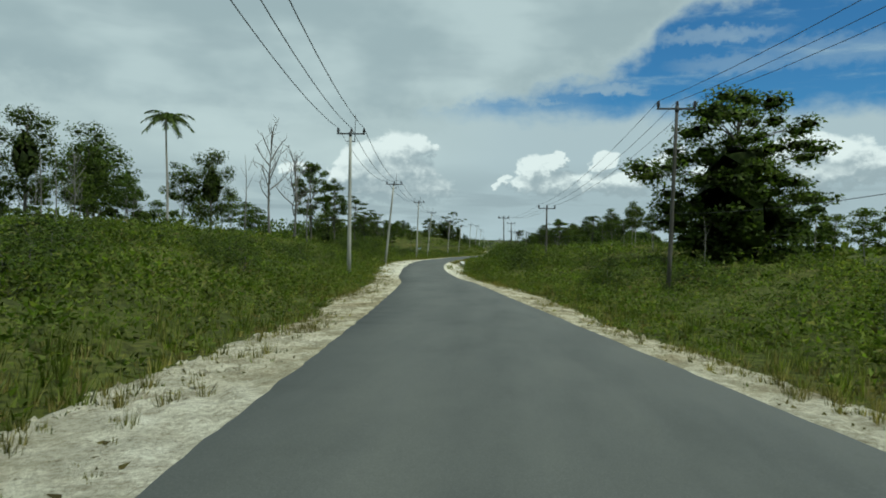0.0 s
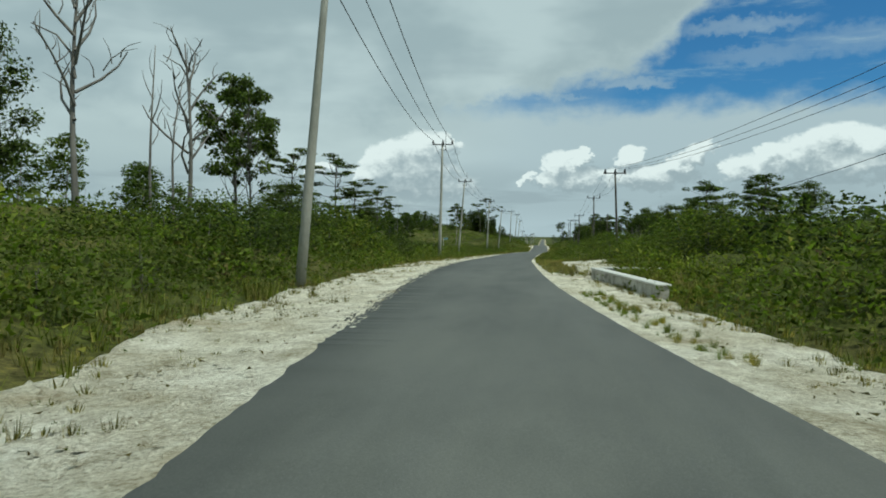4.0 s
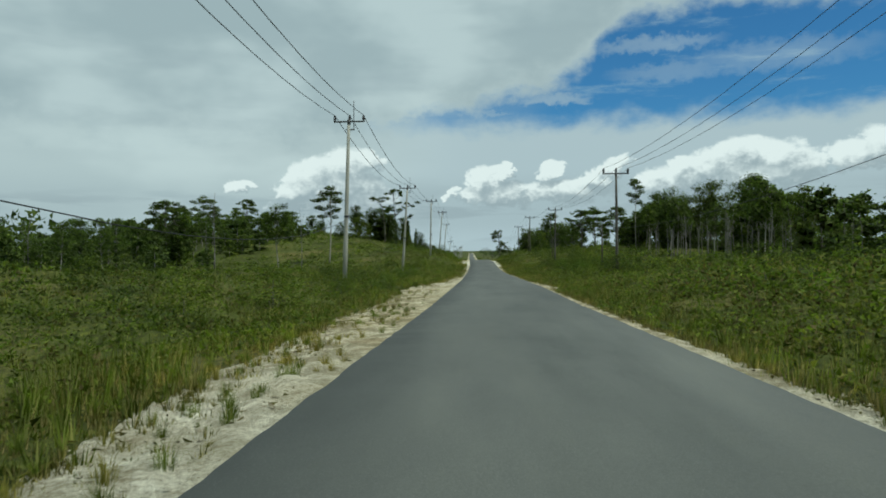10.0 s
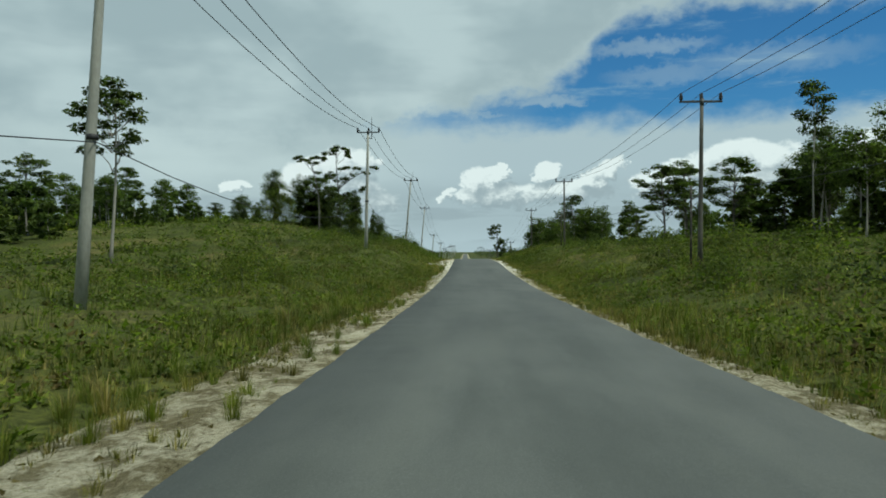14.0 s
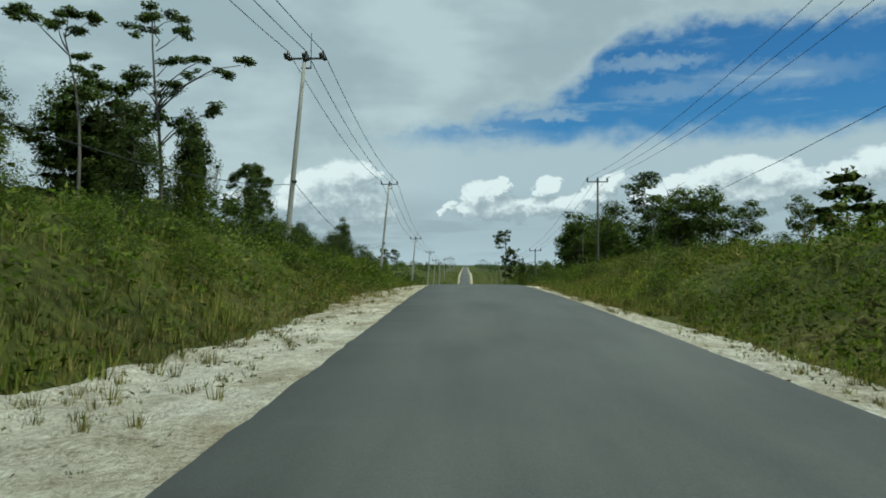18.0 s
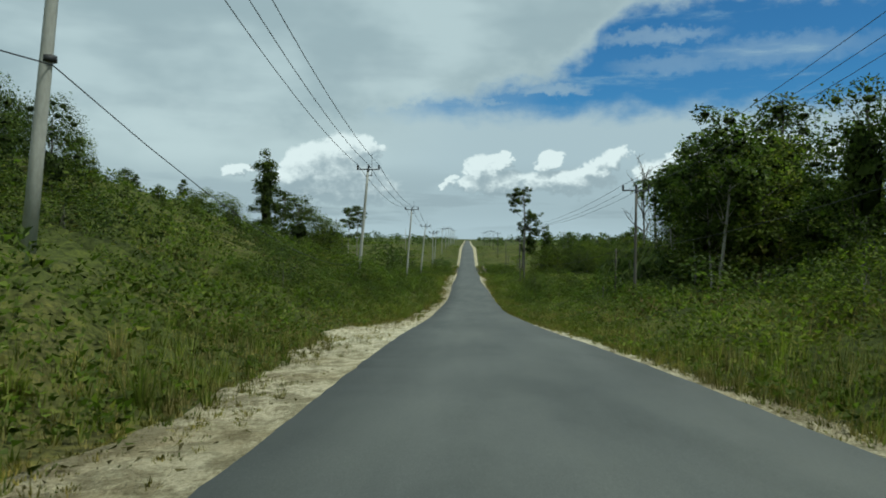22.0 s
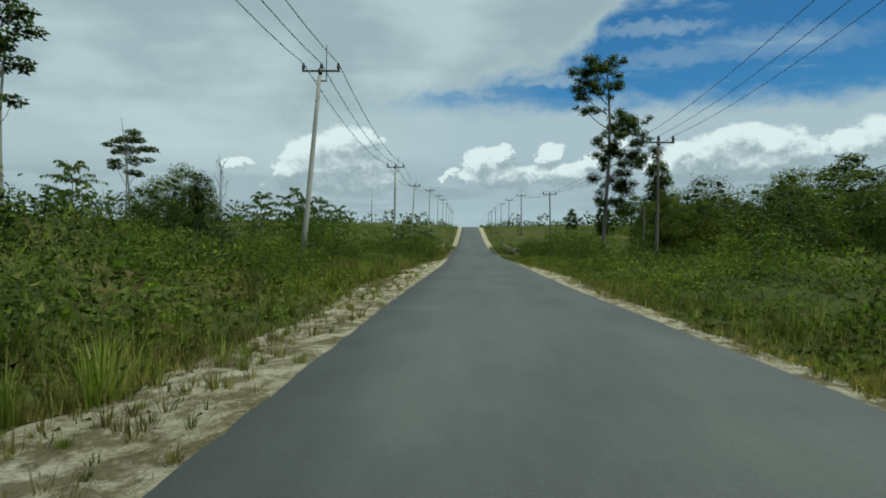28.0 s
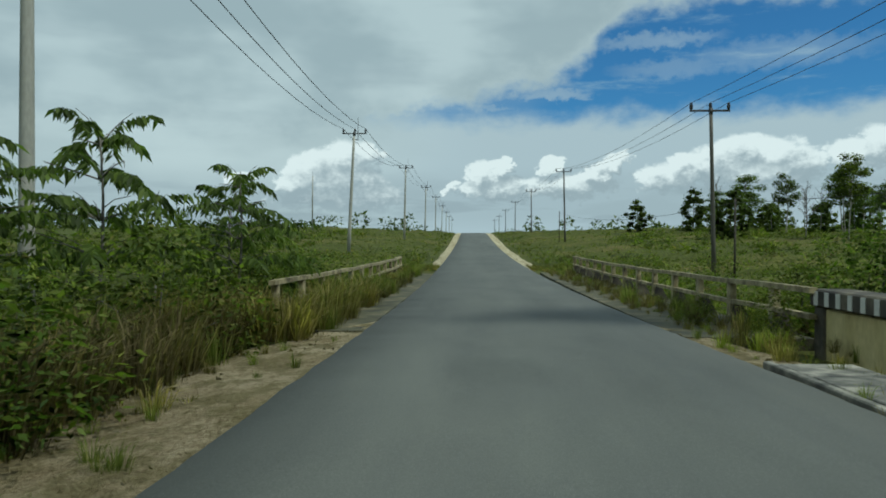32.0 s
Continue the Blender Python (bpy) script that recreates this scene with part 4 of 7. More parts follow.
def small_sign():
    o = place(156.6, -8.12, -0.12)
    ob = thing("direction_sign", Matrix.Translation(o), "small white signpost with a pale blue board at its top", "sign")
    bm = bmesh.new()
    box(bm, -0.03, 0.03, -0.03, 0.03, 0, 2.33, 0.008)
    part("post", bm, WHITE_PAINT, ob)
    bm = bmesh.new()
    box(bm, 0.035, 0.56, -0.012, 0.012, 2.11, 2.28, 0.004)
    board = part("board", bm, SIGN_BLUE, ob)
    for z in (2.285, 2.085):
        bm = bmesh.new()
        box(bm, 0.035, 0.58, -0.02, 0.02, z, z + 0.025, 0.004)
        part("frame_bar", bm, WHITE_PAINT, board)


small_sign()


# ---- plants ----
import itertools

rng = np.random.default_rng(11)


def unit(n, flat=1.0, up=0.0):
    d = rng.normal(size=(n, 3))
    d[:, 2] = d[:, 2] * flat + up
    return d / np.linalg.norm(d, axis=1, keepdims=True)


def leaf_tris(p, d, length, width):
    """Pointed leaves, one face each: broad at the stalk p, along d."""
    n = len(p)
    s = np.cross(d, unit(n))
    s /= np.linalg.norm(s, axis=1, keepdims=True) + 1e-9
    length, width = np.broadcast_to(length, n)[:, None], np.broadcast_to(width, n)[:, None]
    droop = np.array([[0, 0, -0.12]]) * length
    v = np.stack([p + s * width * 0.5, p - s * width * 0.5 + d * length * 0.18, p + d * length + droop], 1)
    return v.reshape(-1, 3), np.arange(3 * n).reshape(n, 3)


def leaf_diamonds(p, d, length, width):
    """Leaves of two faces, widest before the middle, for plants close by."""
    n = len(p)
    s = np.cross(d, unit(n))
    s /= np.linalg.norm(s, axis=1, keepdims=True) + 1e-9
    length, width = np.broadcast_to(length, n)[:, None], np.broadcast_to(width, n)[:, None]
    droop = np.array([[0, 0, -0.14]]) * length
    v = np.stack([p, p + d * length * 0.42 + s * width * 0.5, p + d * length + droop, p + d * length * 0.42 - s * width * 0.5], 1)
    i = np.arange(n)[:, None] * 4
    return v.reshape(-1, 3), np.concatenate([i + np.array([[0, 1, 2]]), i + np.array([[0, 2, 3]])])


ICO_V = []
for _a in (-1, 1):
    for _b in (-1.618, 1.618):
        ICO_V += [(0, _a, _b), (_a, _b, 0), (_b, 0, _a)]
ICO_V = np.array(ICO_V) / 1.902
_d = np.linalg.norm(ICO_V[:, None] - ICO_V[None], axis=2) < 1.1
ICO_F = np.array([(i, j, k) for i, j, k in itertools.combinations(range(12), 3) if _d[i, j] and _d[j, k] and _d[i, k]])


def stack(parts):
    vs, fs, o = [], [], 0
    for v, f in parts:
        vs.append(v)
        fs.append(f + o)
        o += len(v)
    return np.concatenate(vs), np.concatenate(fs)


def crown_mesh(name, clumps, per, leaf, mat, flat=0.55, shell=0.45, core=0.42, blade=leaf_tris, heart=None):
    """Leaves in flattened clumps round added solid blobs that fill gaps and block light: clumps are (x, y, z, radius
    across, radius up).
    """
    out, nor = [], []
    total = sum(c[3] ** 2 for c in clumps)
    for x, y, z, ra, ru in clumps:
        n = max(14, int(per * ra ** 2 / total))
        q = unit(n, 1.0)
        r = (shell + (1 - shell) * rng.random(n)) ** 0.7
        r *= 0.80 + 0.38 * rng.random(n)
        p = q * r[:, None] * np.array([ra, ra, ru]) + np.array([x, y, z])
        d = q * 0.7 + unit(n, flat) * 0.9
        d[:, 2] = d[:, 2] * flat
        d /= np.linalg.norm(d, axis=1, keepdims=True)
        ln = leaf * (0.6 + 0.8 * rng.random(n))
        out.append(blade(p, d, ln, ln * (0.66 if blade is leaf_tris else 0.42)))
        soft = q * 0.6 + np.array([0, 0, 0.75]) + rng.normal(size=(n, 3)) * 0.32
        nor.append(np.repeat(soft, 3 if blade is leaf_tris else 4, axis=0))
        if core:
            nor.append(ICO_V)
            v = ICO_V * core * (0.75 + 0.5 * rng.random((12, 1))) * np.array([ra, ra, ru * 0.85]) + np.array([x, y, z - 0.06])
            out.append((v, ICO_F))
    # larger added blobs amid the crown, to keep it opaque and dark
    if heart:
        z, ra, ru = heart
        for k in range(5):
            v = ICO_V * (0.6 + 0.7 * rng.random((12, 1))) * np.array([ra, ra, ru]) * 0.75
            out.append((v + rng.normal(size=3) * np.array([ra, ra, ru]) * 0.28 + np.array([0, 0, z]), ICO_F))
            nor.append(ICO_V)
    v, f = stack(out)
    return raw_mesh(name, v, f, mat, np.concatenate(nor))


def limb_points(a, b, bend=0.12, k=3):
    a, b = Vector(a), Vector(b)
    ln = (b - a).length
    j = Vector((rng.normal(), rng.normal(), abs(rng.normal()) * 0.6)) * ln * bend
    return [a.lerp(b, s / k) + j * math.sin(math.pi * s / k) for s in range(k + 1)]


def trunk_mesh(name, height, r0, limbs, mat, lean=(0.0, 0.0), r_top=0.3):
    bm = bmesh.new()
    pts = [(lean[0] * s * s + 0.012 * height * math.sin(5 * s + r0 * 40), lean[1] * s * s + 0.012 * height * math.cos(4 * s + r0 * 70), height * s) for s in (0, 0.12, 0.3, 0.5, 0.7, 0.86, 1.0)]
    tube(bm, pts, [r0 * (1.35 if s == 0 else 1 - (1 - r_top) * s) for s in (0, 0.12, 0.3, 0.5, 0.7, 0.86, 1.0)], 8)
    for a, b, r in limbs:
        lp = limb_points(a, b)
        tube(bm, lp, [r * (1 - 0.7 * i / (len(lp) - 1)) for i in range(len(lp))], 4, False)
    me = bpy.data.meshes.new(name)
    bm.to_mesh(me)
    bm.free()
    me.materials.append(mat)
    return me


def twig_mesh(limbs):
    bm = bmesh.new()
    for a, b, r in limbs:
        lp = limb_points(a, b)
        tube(bm, lp, [r * (1 - 0.7 * i / (len(lp) - 1)) for i in range(len(lp))], 4, False)
    me = bpy.data.meshes.new("branch_spray")
    bm.to_mesh(me)
    bm.free()
    me.materials.append(BARK)
    return me


def ring(k, r, z, jitter=0.3, phase=0.0):
    return [((1 + jitter * rng.normal() * 0.5) * r * math.cos(2 * math.pi * i / k + phase), (1 + jitter * rng.normal() * 0.5) * r * math.sin(2 * math.pi * i / k + phase), z + rng.normal() * jitter) for i in range(k)]


def tree_parts(kind, variant=0):
    """Trunk and crown of one tree of a kind, built about 12 m tall. Returns (height, [(part name, mesh)])."""
    if kind == "layered":
        tips, limbs = [], []
        for z, r, k, ph in ((5.4, 2.2, 4, 0.3), (6.8, 2.8, 6, 0.7), (7.9, 3.0, 7, 1.0), (9.2, 2.6, 7, 0.1), (10.5, 1.9, 6, 0.7), (11.7, 0.8, 3, 0.2)):
            for t in ring(k, r, z, 0.65, ph):
                tips.append(t)
                limbs.append(((0, 0, max(2.5, z - 1.6 - 0.3 * r)), (t[0] * 0.9, t[1] * 0.9, t[2] - 0.15), 0.055))
        cl = [(x, y, z, 0.55 + 0.75 * rng.random(), 0.26 + 0.26 * rng.random()) for x, y, z in tips]
        return 12.0, [("trunk", trunk_mesh("trunk", 11.4, 0.17, limbs, BARK)), ("crown", crown_mesh("crown", cl, 5200, 0.30, LEAF, 0.35))]
    if kind == "broad":
        tips, limbs = [], []
        for z, r, k, ph in ((2.4, 3.9, 9, 0.2), (3.7, 4.3, 10, 0.6), (4.9, 4.8, 10, 0.8), (6.6, 5.2, 11, 0.1), (8.3, 4.7, 11, 0.5), (9.9, 3.8, 9, 0.9), (11.2, 2.3, 7, 0.3), (12.0, 0.9, 3, 0.0), (7.5, 2.0, 5, 0.4), (5.5, 2.0, 5, 0.2), (2.6, 1.8, 5, 0.9), (1.2, 3.0, 8, 0.1), (0.8, 1.5, 5, 0.6), (3.9, 2.9, 7, 0.4)):
            for t in ring(k, r, z, 0.4, ph):
                tips.append(t)
                limbs.append(((0, 0, max(1.8, z - 2.2)), (t[0] * 0.92, t[1] * 0.92, t[2] - 0.1), 0.07))
        cl = [(x, y, z, 1.1 + 0.7 * rng.random(), 0.5 + 0.3 * rng.random()) for x, y, z in tips]
        return 12.3, [("trunk", trunk_mesh("trunk", 10.5, 0.38, limbs, BARK)), ("crown", crown_mesh("crown", cl, 24000, 0.27, LEAF, 0.4, 0.35, 0.55, leaf_tris, (4.6, 3.0, 3.0)))]
    if kind == "dense":
        cl = []
        limbs = []
        for z, r, k in ((3.6, 1.9, 5), (5.2, 2.7, 7), (7.0, 2.9, 8), (8.8, 2.4, 7), (10.3, 1.5, 5), (11.3, 0.5, 2), (6.5, 0.8, 3), (8.4, 0.7, 3)):
            for t in ring(k, r, z, 0.5, z):
                cl.append((*t, 1.15 + 0.5 * rng.random(), 0.75 + 0.3 * rng.random()))
                limbs.append(((0, 0, max(1.5, z - 1.6)), (t[0] * 0.8, t[1] * 0.8, t[2]), 0.05))
        return 12.0, [("trunk", trunk_mesh("trunk", 10.8, 0.2, limbs, BARK)), ("crown", crown_mesh("crown", cl, 6500, 0.26, (LEAF, LEAF_DARK)[variant % 2], 0.6, 0.3, 0.30, leaf_tris, (6.6, 1.3, 2.4)))]
    if kind == "far_dense":
        cl = [(*t, 1.5, 1.2) for z, r, k in ((1.2, 2.2, 4), (2.8, 2.4, 4), (4.6, 2.4, 5), (6.6, 2.8, 6), (8.8, 2.3, 5), (10.6, 1.0, 3)) for t in ring(k, r, z, 0.6, z)]
        return 12.0, [("trunk", trunk_mesh("trunk", 10.0, 0.2, [], BARK)), ("crown", crown_mesh("crown", cl, 680, 0.66, LEAF, 0.6, 0.45, 0.75))]
    if kind == "thicket":
        cl, limbs = [], []
        for z, r, k in ((0.7, 2.3, 8), (1.6, 2.5, 9), (2.7, 2.5, 9), (3.8, 2.1, 8), (4.8, 1.5, 6), (5.5, 0.6, 3), (2.2, 1.0, 4), (3.6, 0.8, 3)):
            for t in ring(k, r, z, 0.45, z):
                cl.append((*t, 0.75 + 0.45 * rng.random(), 0.55 + 0.25 * rng.random()))
                limbs.append(((0, 0, max(0.3, z - 1.0)), (t[0] * 0.8, t[1] * 0.8, t[2]), 0.035))
        return 6.1, [("trunk", trunk_mesh("trunk", 4.8, 0.1, limbs[::2], BARK)), ("crown", crown_mesh("crown", cl, 13000, 0.125, (LEAF_DARK, FERN, LEAF)[variant % 3], 0.6, 0.3, 0.26, leaf_tris, (2.2, 0.8, 0.9)))]
    if kind == "umbrella":
        cl, limbs = [], []
        for z, r, k in ((8.0, 1.2, 3), (9.2, 1.7, 5), (10.3, 1.9, 6), (11.2, 1.2, 5), (11.8, 0.3, 2)):
            for t in ring(k, r, z, 0.3, z * 2):
                cl.append((*t, 0.6 + 0.35 * rng.random(), 0.22 + 0.12 * rng.random()))
                limbs.append(((0, 0, z - 1.6), (t[0] * 0.9, t[1] * 0.9, t[2]), 0.04))
        return 12.0, [("trunk", trunk_mesh("trunk", 11.2, 0.13, limbs, BARK_PALE, (0.3, 0.2))), ("crown", crown_mesh("crown", cl, 3000, 0.26, LEAF_DARK, 0.35))]
    if kind == "tiered":
        cl, limbs = [], []
        for z, r, k in ((6.4, 2.0, 4), (8.2, 2.5, 6), (9.9, 2.3, 6), (11.2, 1.5, 5), (11.8, 0.4, 2)):
            for t in ring(k, r, z, 0.95, z * 2.7):
                cl.append((*t, 0.55 + 0.5 * rng.random(), 0.17 + 0.12 * rng.random()))
                cl.append((t[0] * 0.62, t[1] * 0.62, t[2] - 0.15, 0.35 + 0.25 * rng.random(), 0.14))
                limbs.append(((0, 0, z - 1.1), (t[0] * 0.95, t[1] * 0.95, t[2] - 0.05), 0.045))
        return 12.0, [("trunk", trunk_mesh("trunk", 11.6, 0.12, limbs, BARK, (0.25, 0.2))), ("crown", crown_mesh("crown", cl, 3400, 0.25, LEAF_DARK, 0.3, 0.3, 0.35))]
    if kind == "forest":
        cl, limbs = [], []
        for z, r, k in ((6.4, 1.4, 4), (8.0, 1.9, 6), (9.8, 1.7, 6), (11.2, 0.9, 4)):
            for t in ring(k, r, z, 0.5, z * 2):
                cl.append((*t, 0.9 + 0.45 * rng.random(), 0.55 + 0.25 * rng.random()))
                limbs.append(((0, 0, z - 1.5), (t[0] * 0.85, t[1] * 0.85, t[2]), 0.04))
        return 12.0, [("trunk", trunk_mesh("trunk", 11.2, 0.13, limbs, BARK_PALE, (0.5, 0.2))), ("crown", crown_mesh("crown", cl, 2600, 0.32, LEAF, 0.55))]
    if kind == "thin":
        cl, limbs = [], []
        for z, r, k in ((8.6, 0.8, 3), (9.8, 1.1, 4), (10.9, 0.9, 4), (11.7, 0.3, 2), (6.2, 0.7, 2)):
            for t in ring(k, r, z, 0.3, z * 2):
                cl.append((*t, 0.55 + 0.3 * rng.random(), 0.28 + 0.15 * rng.random()))
                limbs.append(((0, 0, z - 0.9), (t[0] * 0.9, t[1] * 0.9, t[2]), 0.03))
        return 12.0, [("trunk", trunk_mesh("trunk", 11.5, 0.11, limbs, BARK_PALE, (-0.4, 0.3))), ("crown", crown_mesh("crown", cl, 1900, 0.25, LEAF_DARK, 0.45))]
    if kind == "column":
        cl, limbs = [], []
        for z, r, k in ((1.5, 1.2, 4), (2.8, 1.5, 5), (4.2, 1.4, 5), (5.6, 1.3, 5), (7.0, 1.2, 5), (8.4, 1.25, 5), (9.8, 1.2, 5), (11.0, 0.9, 4), (11.8, 0.3, 2)):
            for t in ring(k, r, z, 0.4, z * 2):
                cl.append((*t, 0.75 + 0.4 * rng.random(), 0.6 + 0.25 * rng.random()))
                limbs.append(((0, 0, max(0.6, z - 0.8)), (t[0] * 0.8, t[1] * 0.8, t[2]), 0.04))
        return 12.3, [("trunk", trunk_mesh("trunk", 11.4, 0.18, limbs, BARK)), ("crown", crown_mesh("crown", cl, 6500, 0.27, LEAF_DARK, 0.6, 0.3, 0.42, leaf_tris, (6.2, 0.8, 5.0)))]
    if kind == "dead":
        limbs = []
        for k in range(11):
            z = 4.2 + 6.4 * k / 11
            a = 2.4 * k
            r = 2.2 - 0.12 * k + 0.4 * rng.random()
            tip = (r * math.cos(a), r * math.sin(a), z + 1.9 + rng.random())
            limbs.append(((0, 0, z), tip, 0.075))
            for j in range(4):
                f = 0.35 + 0.17 * j
                q = (tip[0] * f, tip[1] * f, z + (tip[2] - z) * f)
                limbs.append((q, (q[0] + rng.normal() * 0.5 + 0.25 * math.cos(a), q[1] + rng.normal() * 0.5, q[2] + 0.5 + 0.6 * rng.random()), 0.03))
        return 12.0, [("trunk", trunk_mesh("trunk", 11.6, 0.15, limbs, DEADWOOD, (0.3, -0.2), 0.2))]
    if kind == "snag":
        limbs = [((0, 0, 7.0), (1.0, 0.3, 9.4), 0.05), ((0, 0, 8.4), (-0.8, -0.4, 10.2), 0.04), ((0, 0, 5.5), (-0.9, 0.5, 7.3), 0.04), ((0.2, 0, 9.6), (0.9, -0.3, 11.2), 0.03)]
        return 12.0, [("trunk", trunk_mesh("trunk", 11.8, 0.11, limbs, DEADWOOD, (-0.5, 0.2), 0.25))]
    if kind == "sapling":
        limbs, out = [], []
        for z, r, k in ((0.9, 1.0, 5), (1.5, 1.5, 7), (2.2, 1.9, 9), (2.9, 1.9, 9), (3.6, 1.5, 8), (4.2, 0.9, 6)):
            for t in ring(k, r, z, 0.3, z * 1.7):
                a = Vector((0, 0, z - 0.5))
                b = Vector(t)
                limbs.append((a, a.lerp(b, 0.55) + Vector((0, 0, 0.12)), 0.016))
                m = 17
                s = np.linspace(0.22, 1.0, m)
                axis = np.array(b - a)
                side = np.cross(axis, [0, 0, 1.0])
                side /= np.linalg.norm(side) + 1e-9
                for sg in (-1, 1):
                    p = np.array(a) + s[:, None] * axis + np.array([0, 0, 1.0]) * (0.55 * s[:, None] - 0.85 * s[:, None] ** 2)
                    d = sg * side * 0.62 + axis / np.linalg.norm(axis) * 0.30 + np.array([0, 0, -0.75]) + rng.normal(size=(m, 3)) * 0.20
                    d /= np.linalg.norm(d, axis=1, keepdims=True)
                    out.append(leaf_diamonds(p, d, 0.22 + 0.10 * rng.random(m), 0.085))
        v, f = stack(out)
        return 4.5, [("trunk", trunk_mesh("trunk", 4.0, 0.045, [], BARK)), ("branch_spray", twig_mesh(limbs)), ("crown", raw_mesh("crown", v, f, LEAF))]
    raise ValueError(kind)


def palm_parts(trunk=11.4, tip_r=2.3, leaf=0.85, r0=0.13):
    fr = []
    for k in range(15):
        a = 2.4 * k
        up = 1.5 - 0.14 * k
        m = 22
        s = np.linspace(0.05, 1, m)
        ax = np.stack([np.cos(a) * tip_r * s, np.sin(a) * tip_r * s, trunk + (up * s - 1.35 * s ** 2) * tip_r / 2.3], 1)
        side = np.array([-math.sin(a), math.cos(a), 0])
        for sg in (-1, 1):
            d = sg * side * 0.8 + np.array([math.cos(a), math.sin(a), 0]) * 0.5 + np.array([0, 0, -0.55]) + rng.normal(size=(m, 3)) * 0.12
            d /= np.linalg.norm(d, axis=1, keepdims=True)
            fr.append(leaf_tris(ax, d, leaf * (1.15 - 0.6 * s), 0.16 * leaf))
        w = 0.05
        fr.append((np.concatenate([ax + side * w, ax - side * w]), np.concatenate([np.stack([np.arange(m - 1), np.arange(1, m), m + np.arange(1, m)], 1), np.stack([np.arange(m - 1), m + np.arange(1, m), m + np.arange(m - 1)], 1)])))
    v, f = stack(fr)
    return trunk + 0.6, [("trunk", trunk_mesh("trunk", trunk, r0, [], BARK_PALE, (0.15, 0.1), 0.6)), ("crown", raw_mesh("crown", v, f, LEAF_DARK))]


def bush_parts(mat, size=0.125, n=2400):
    cl = []
    for z, r, k in ((0.5, 1.1, 6), (1.1, 1.25, 7), (1.7, 0.9, 5), (2.2, 0.4, 3)):
        for t in ring(k, r, z, 0.25, z * 3):
            cl.append((*t, 0.55 + 0.3 * rng.random(), 0.42 + 0.2 * rng.random()))
    limbs = [((0, 0, 0.1), (x * 0.8, y * 0.8, z), 0.02) for x, y, z, *_ in cl[::4]]
    return 2.6, [("trunk", trunk_mesh("stem", 1.6, 0.05, limbs, BARK)), ("crown", crown_mesh("crown", cl, n, size, mat, 0.7, 0.35, 0.13, leaf_diamonds))]


def weed_clump(n=76):
    """A clump of broad grass blades, about 1 high."""
    a, ln, le = rng.random(n) * 6.283, 0.35 + 0.65 * rng.random(n), 0.12 + 0.6 * rng.random(n) ** 1.3
    o = np.stack([np.cos(a), np.sin(a), 0 * a], 1)
    sd = np.stack([-np.sin(a), np.cos(a), 0 * a], 1) * 0.007
    up = np.array([[0, 0, 1.0]])
    f = o * (0.22 * rng.random(n))[:, None]
    m = f + o * (ln * le * 0.35)[:, None] + up * (ln * 0.62)[:, None]
    t = f + o * (ln * le)[:, None] + up * (ln * (1 - 0.45 * le))[:, None]
    v = np.stack([f - sd, f + sd, m + sd, m - sd, t], 1).reshape(-1, 3)
    i = np.arange(n)[:, None] * 5
    return v, np.concatenate([i + np.array([[0, 1, 2]]), i + np.array([[0, 2, 3]]), i + np.array([[3, 2, 4]])])


KINDS = {
    "layered": ("tall tree with flat tiers of dark green leaves", "tree"),
    "broad": ("broad spreading green tree with dark shaded inside and leafy tiers", "tree"),
    "dense": ("dense dark green tree with a full rounded crown", "tree"),
    "tiered": ("slim tall tree with airy flat tiers of dark leaves", "tree"),
    "forest": ("slender pale-trunked forest tree with a small green crown", "tree"),
    "far_dense": ("dense dark green tree in the distant forest", "tree"),
    "thicket": ("dense leafy thicket tree with green foliage down to the ground", "tree"),
    "umbrella": ("slender bare-trunked tree with a flat umbrella of leaves", "tree"),
    "thin": ("thin tall tree with sparse tufts of leaves", "tree"),
    "column": ("tall narrow tree wrapped in dark climbing leaves", "tree"),
    "dead": ("bare grey dead tree with many fine branches", "dead tree"),
    "snag": ("bare bleached tree snag with few broken branches", "dead tree"),
    "sapling": ("young tree with long drooping compound leaves", "sapling"),
    "palm": ("tall slim palm with a feathery green head", "palm"),
    "low_palm": ("low stout palm with long drooping feathery fronds", "palm"),
    "bush": ("leafy green bush in the roadside scrub", "bush"),
    "dark_bush": ("dark green leafy shrub in the roadside scrub", "shrub"),
    "light_bush": ("bright yellow-green bush in the roadside scrub", "bush"),
}
PROTO = {}


def plant(kind, x, y, top, variant=0, turn=None, wide=1.0, sink=0.1):
    """Sets one plant at x, y on the ground, with its top at that height."""
    g = float(ground_z(y, x - float(road_x(y))))
    h = max(0.6, top - g + sink)
    turn = rng.random() * 360 if turn is None else turn
    key = (kind, variant)
    if key not in PROTO:
        if kind == "palm":
            full, parts = palm_parts()
        elif kind == "low_palm":
            full, parts = palm_parts(2.2, 3.4, 1.0, 0.2)
        elif kind == "bush":
            full, parts = bush_parts(FERN)
        elif kind == "dark_bush":
            full, parts = bush_parts(LEAF_DARK)
        elif kind == "light_bush":
            full, parts = bush_parts(LEAF_LIGHT)
        else:
            full, parts = tree_parts(kind, variant)
        PROTO[key] = (full, parts)
    full, parts = PROTO[key]
    s = h / full
    label, cat = KINDS[kind]
    ob = thing("palm_tree" if "palm" in kind else "shrub" if kind == "dark_bush" else "bush" if "bush" in kind else "sapling" if kind == "sapling" else "tree",
               pose(x, y, g - sink, 0, 0, turn) @ Matrix.Diagonal((s * wide, s * wide, s, 1)), label, cat, cat + "s beside the road")
    for n, me in parts:
        p = part("stem" if (n == "trunk" and "bush" in kind) else n, me, None, ob)
        if n == "branch_spray":
            tagged(p, "", kind="stuff")
    return ob


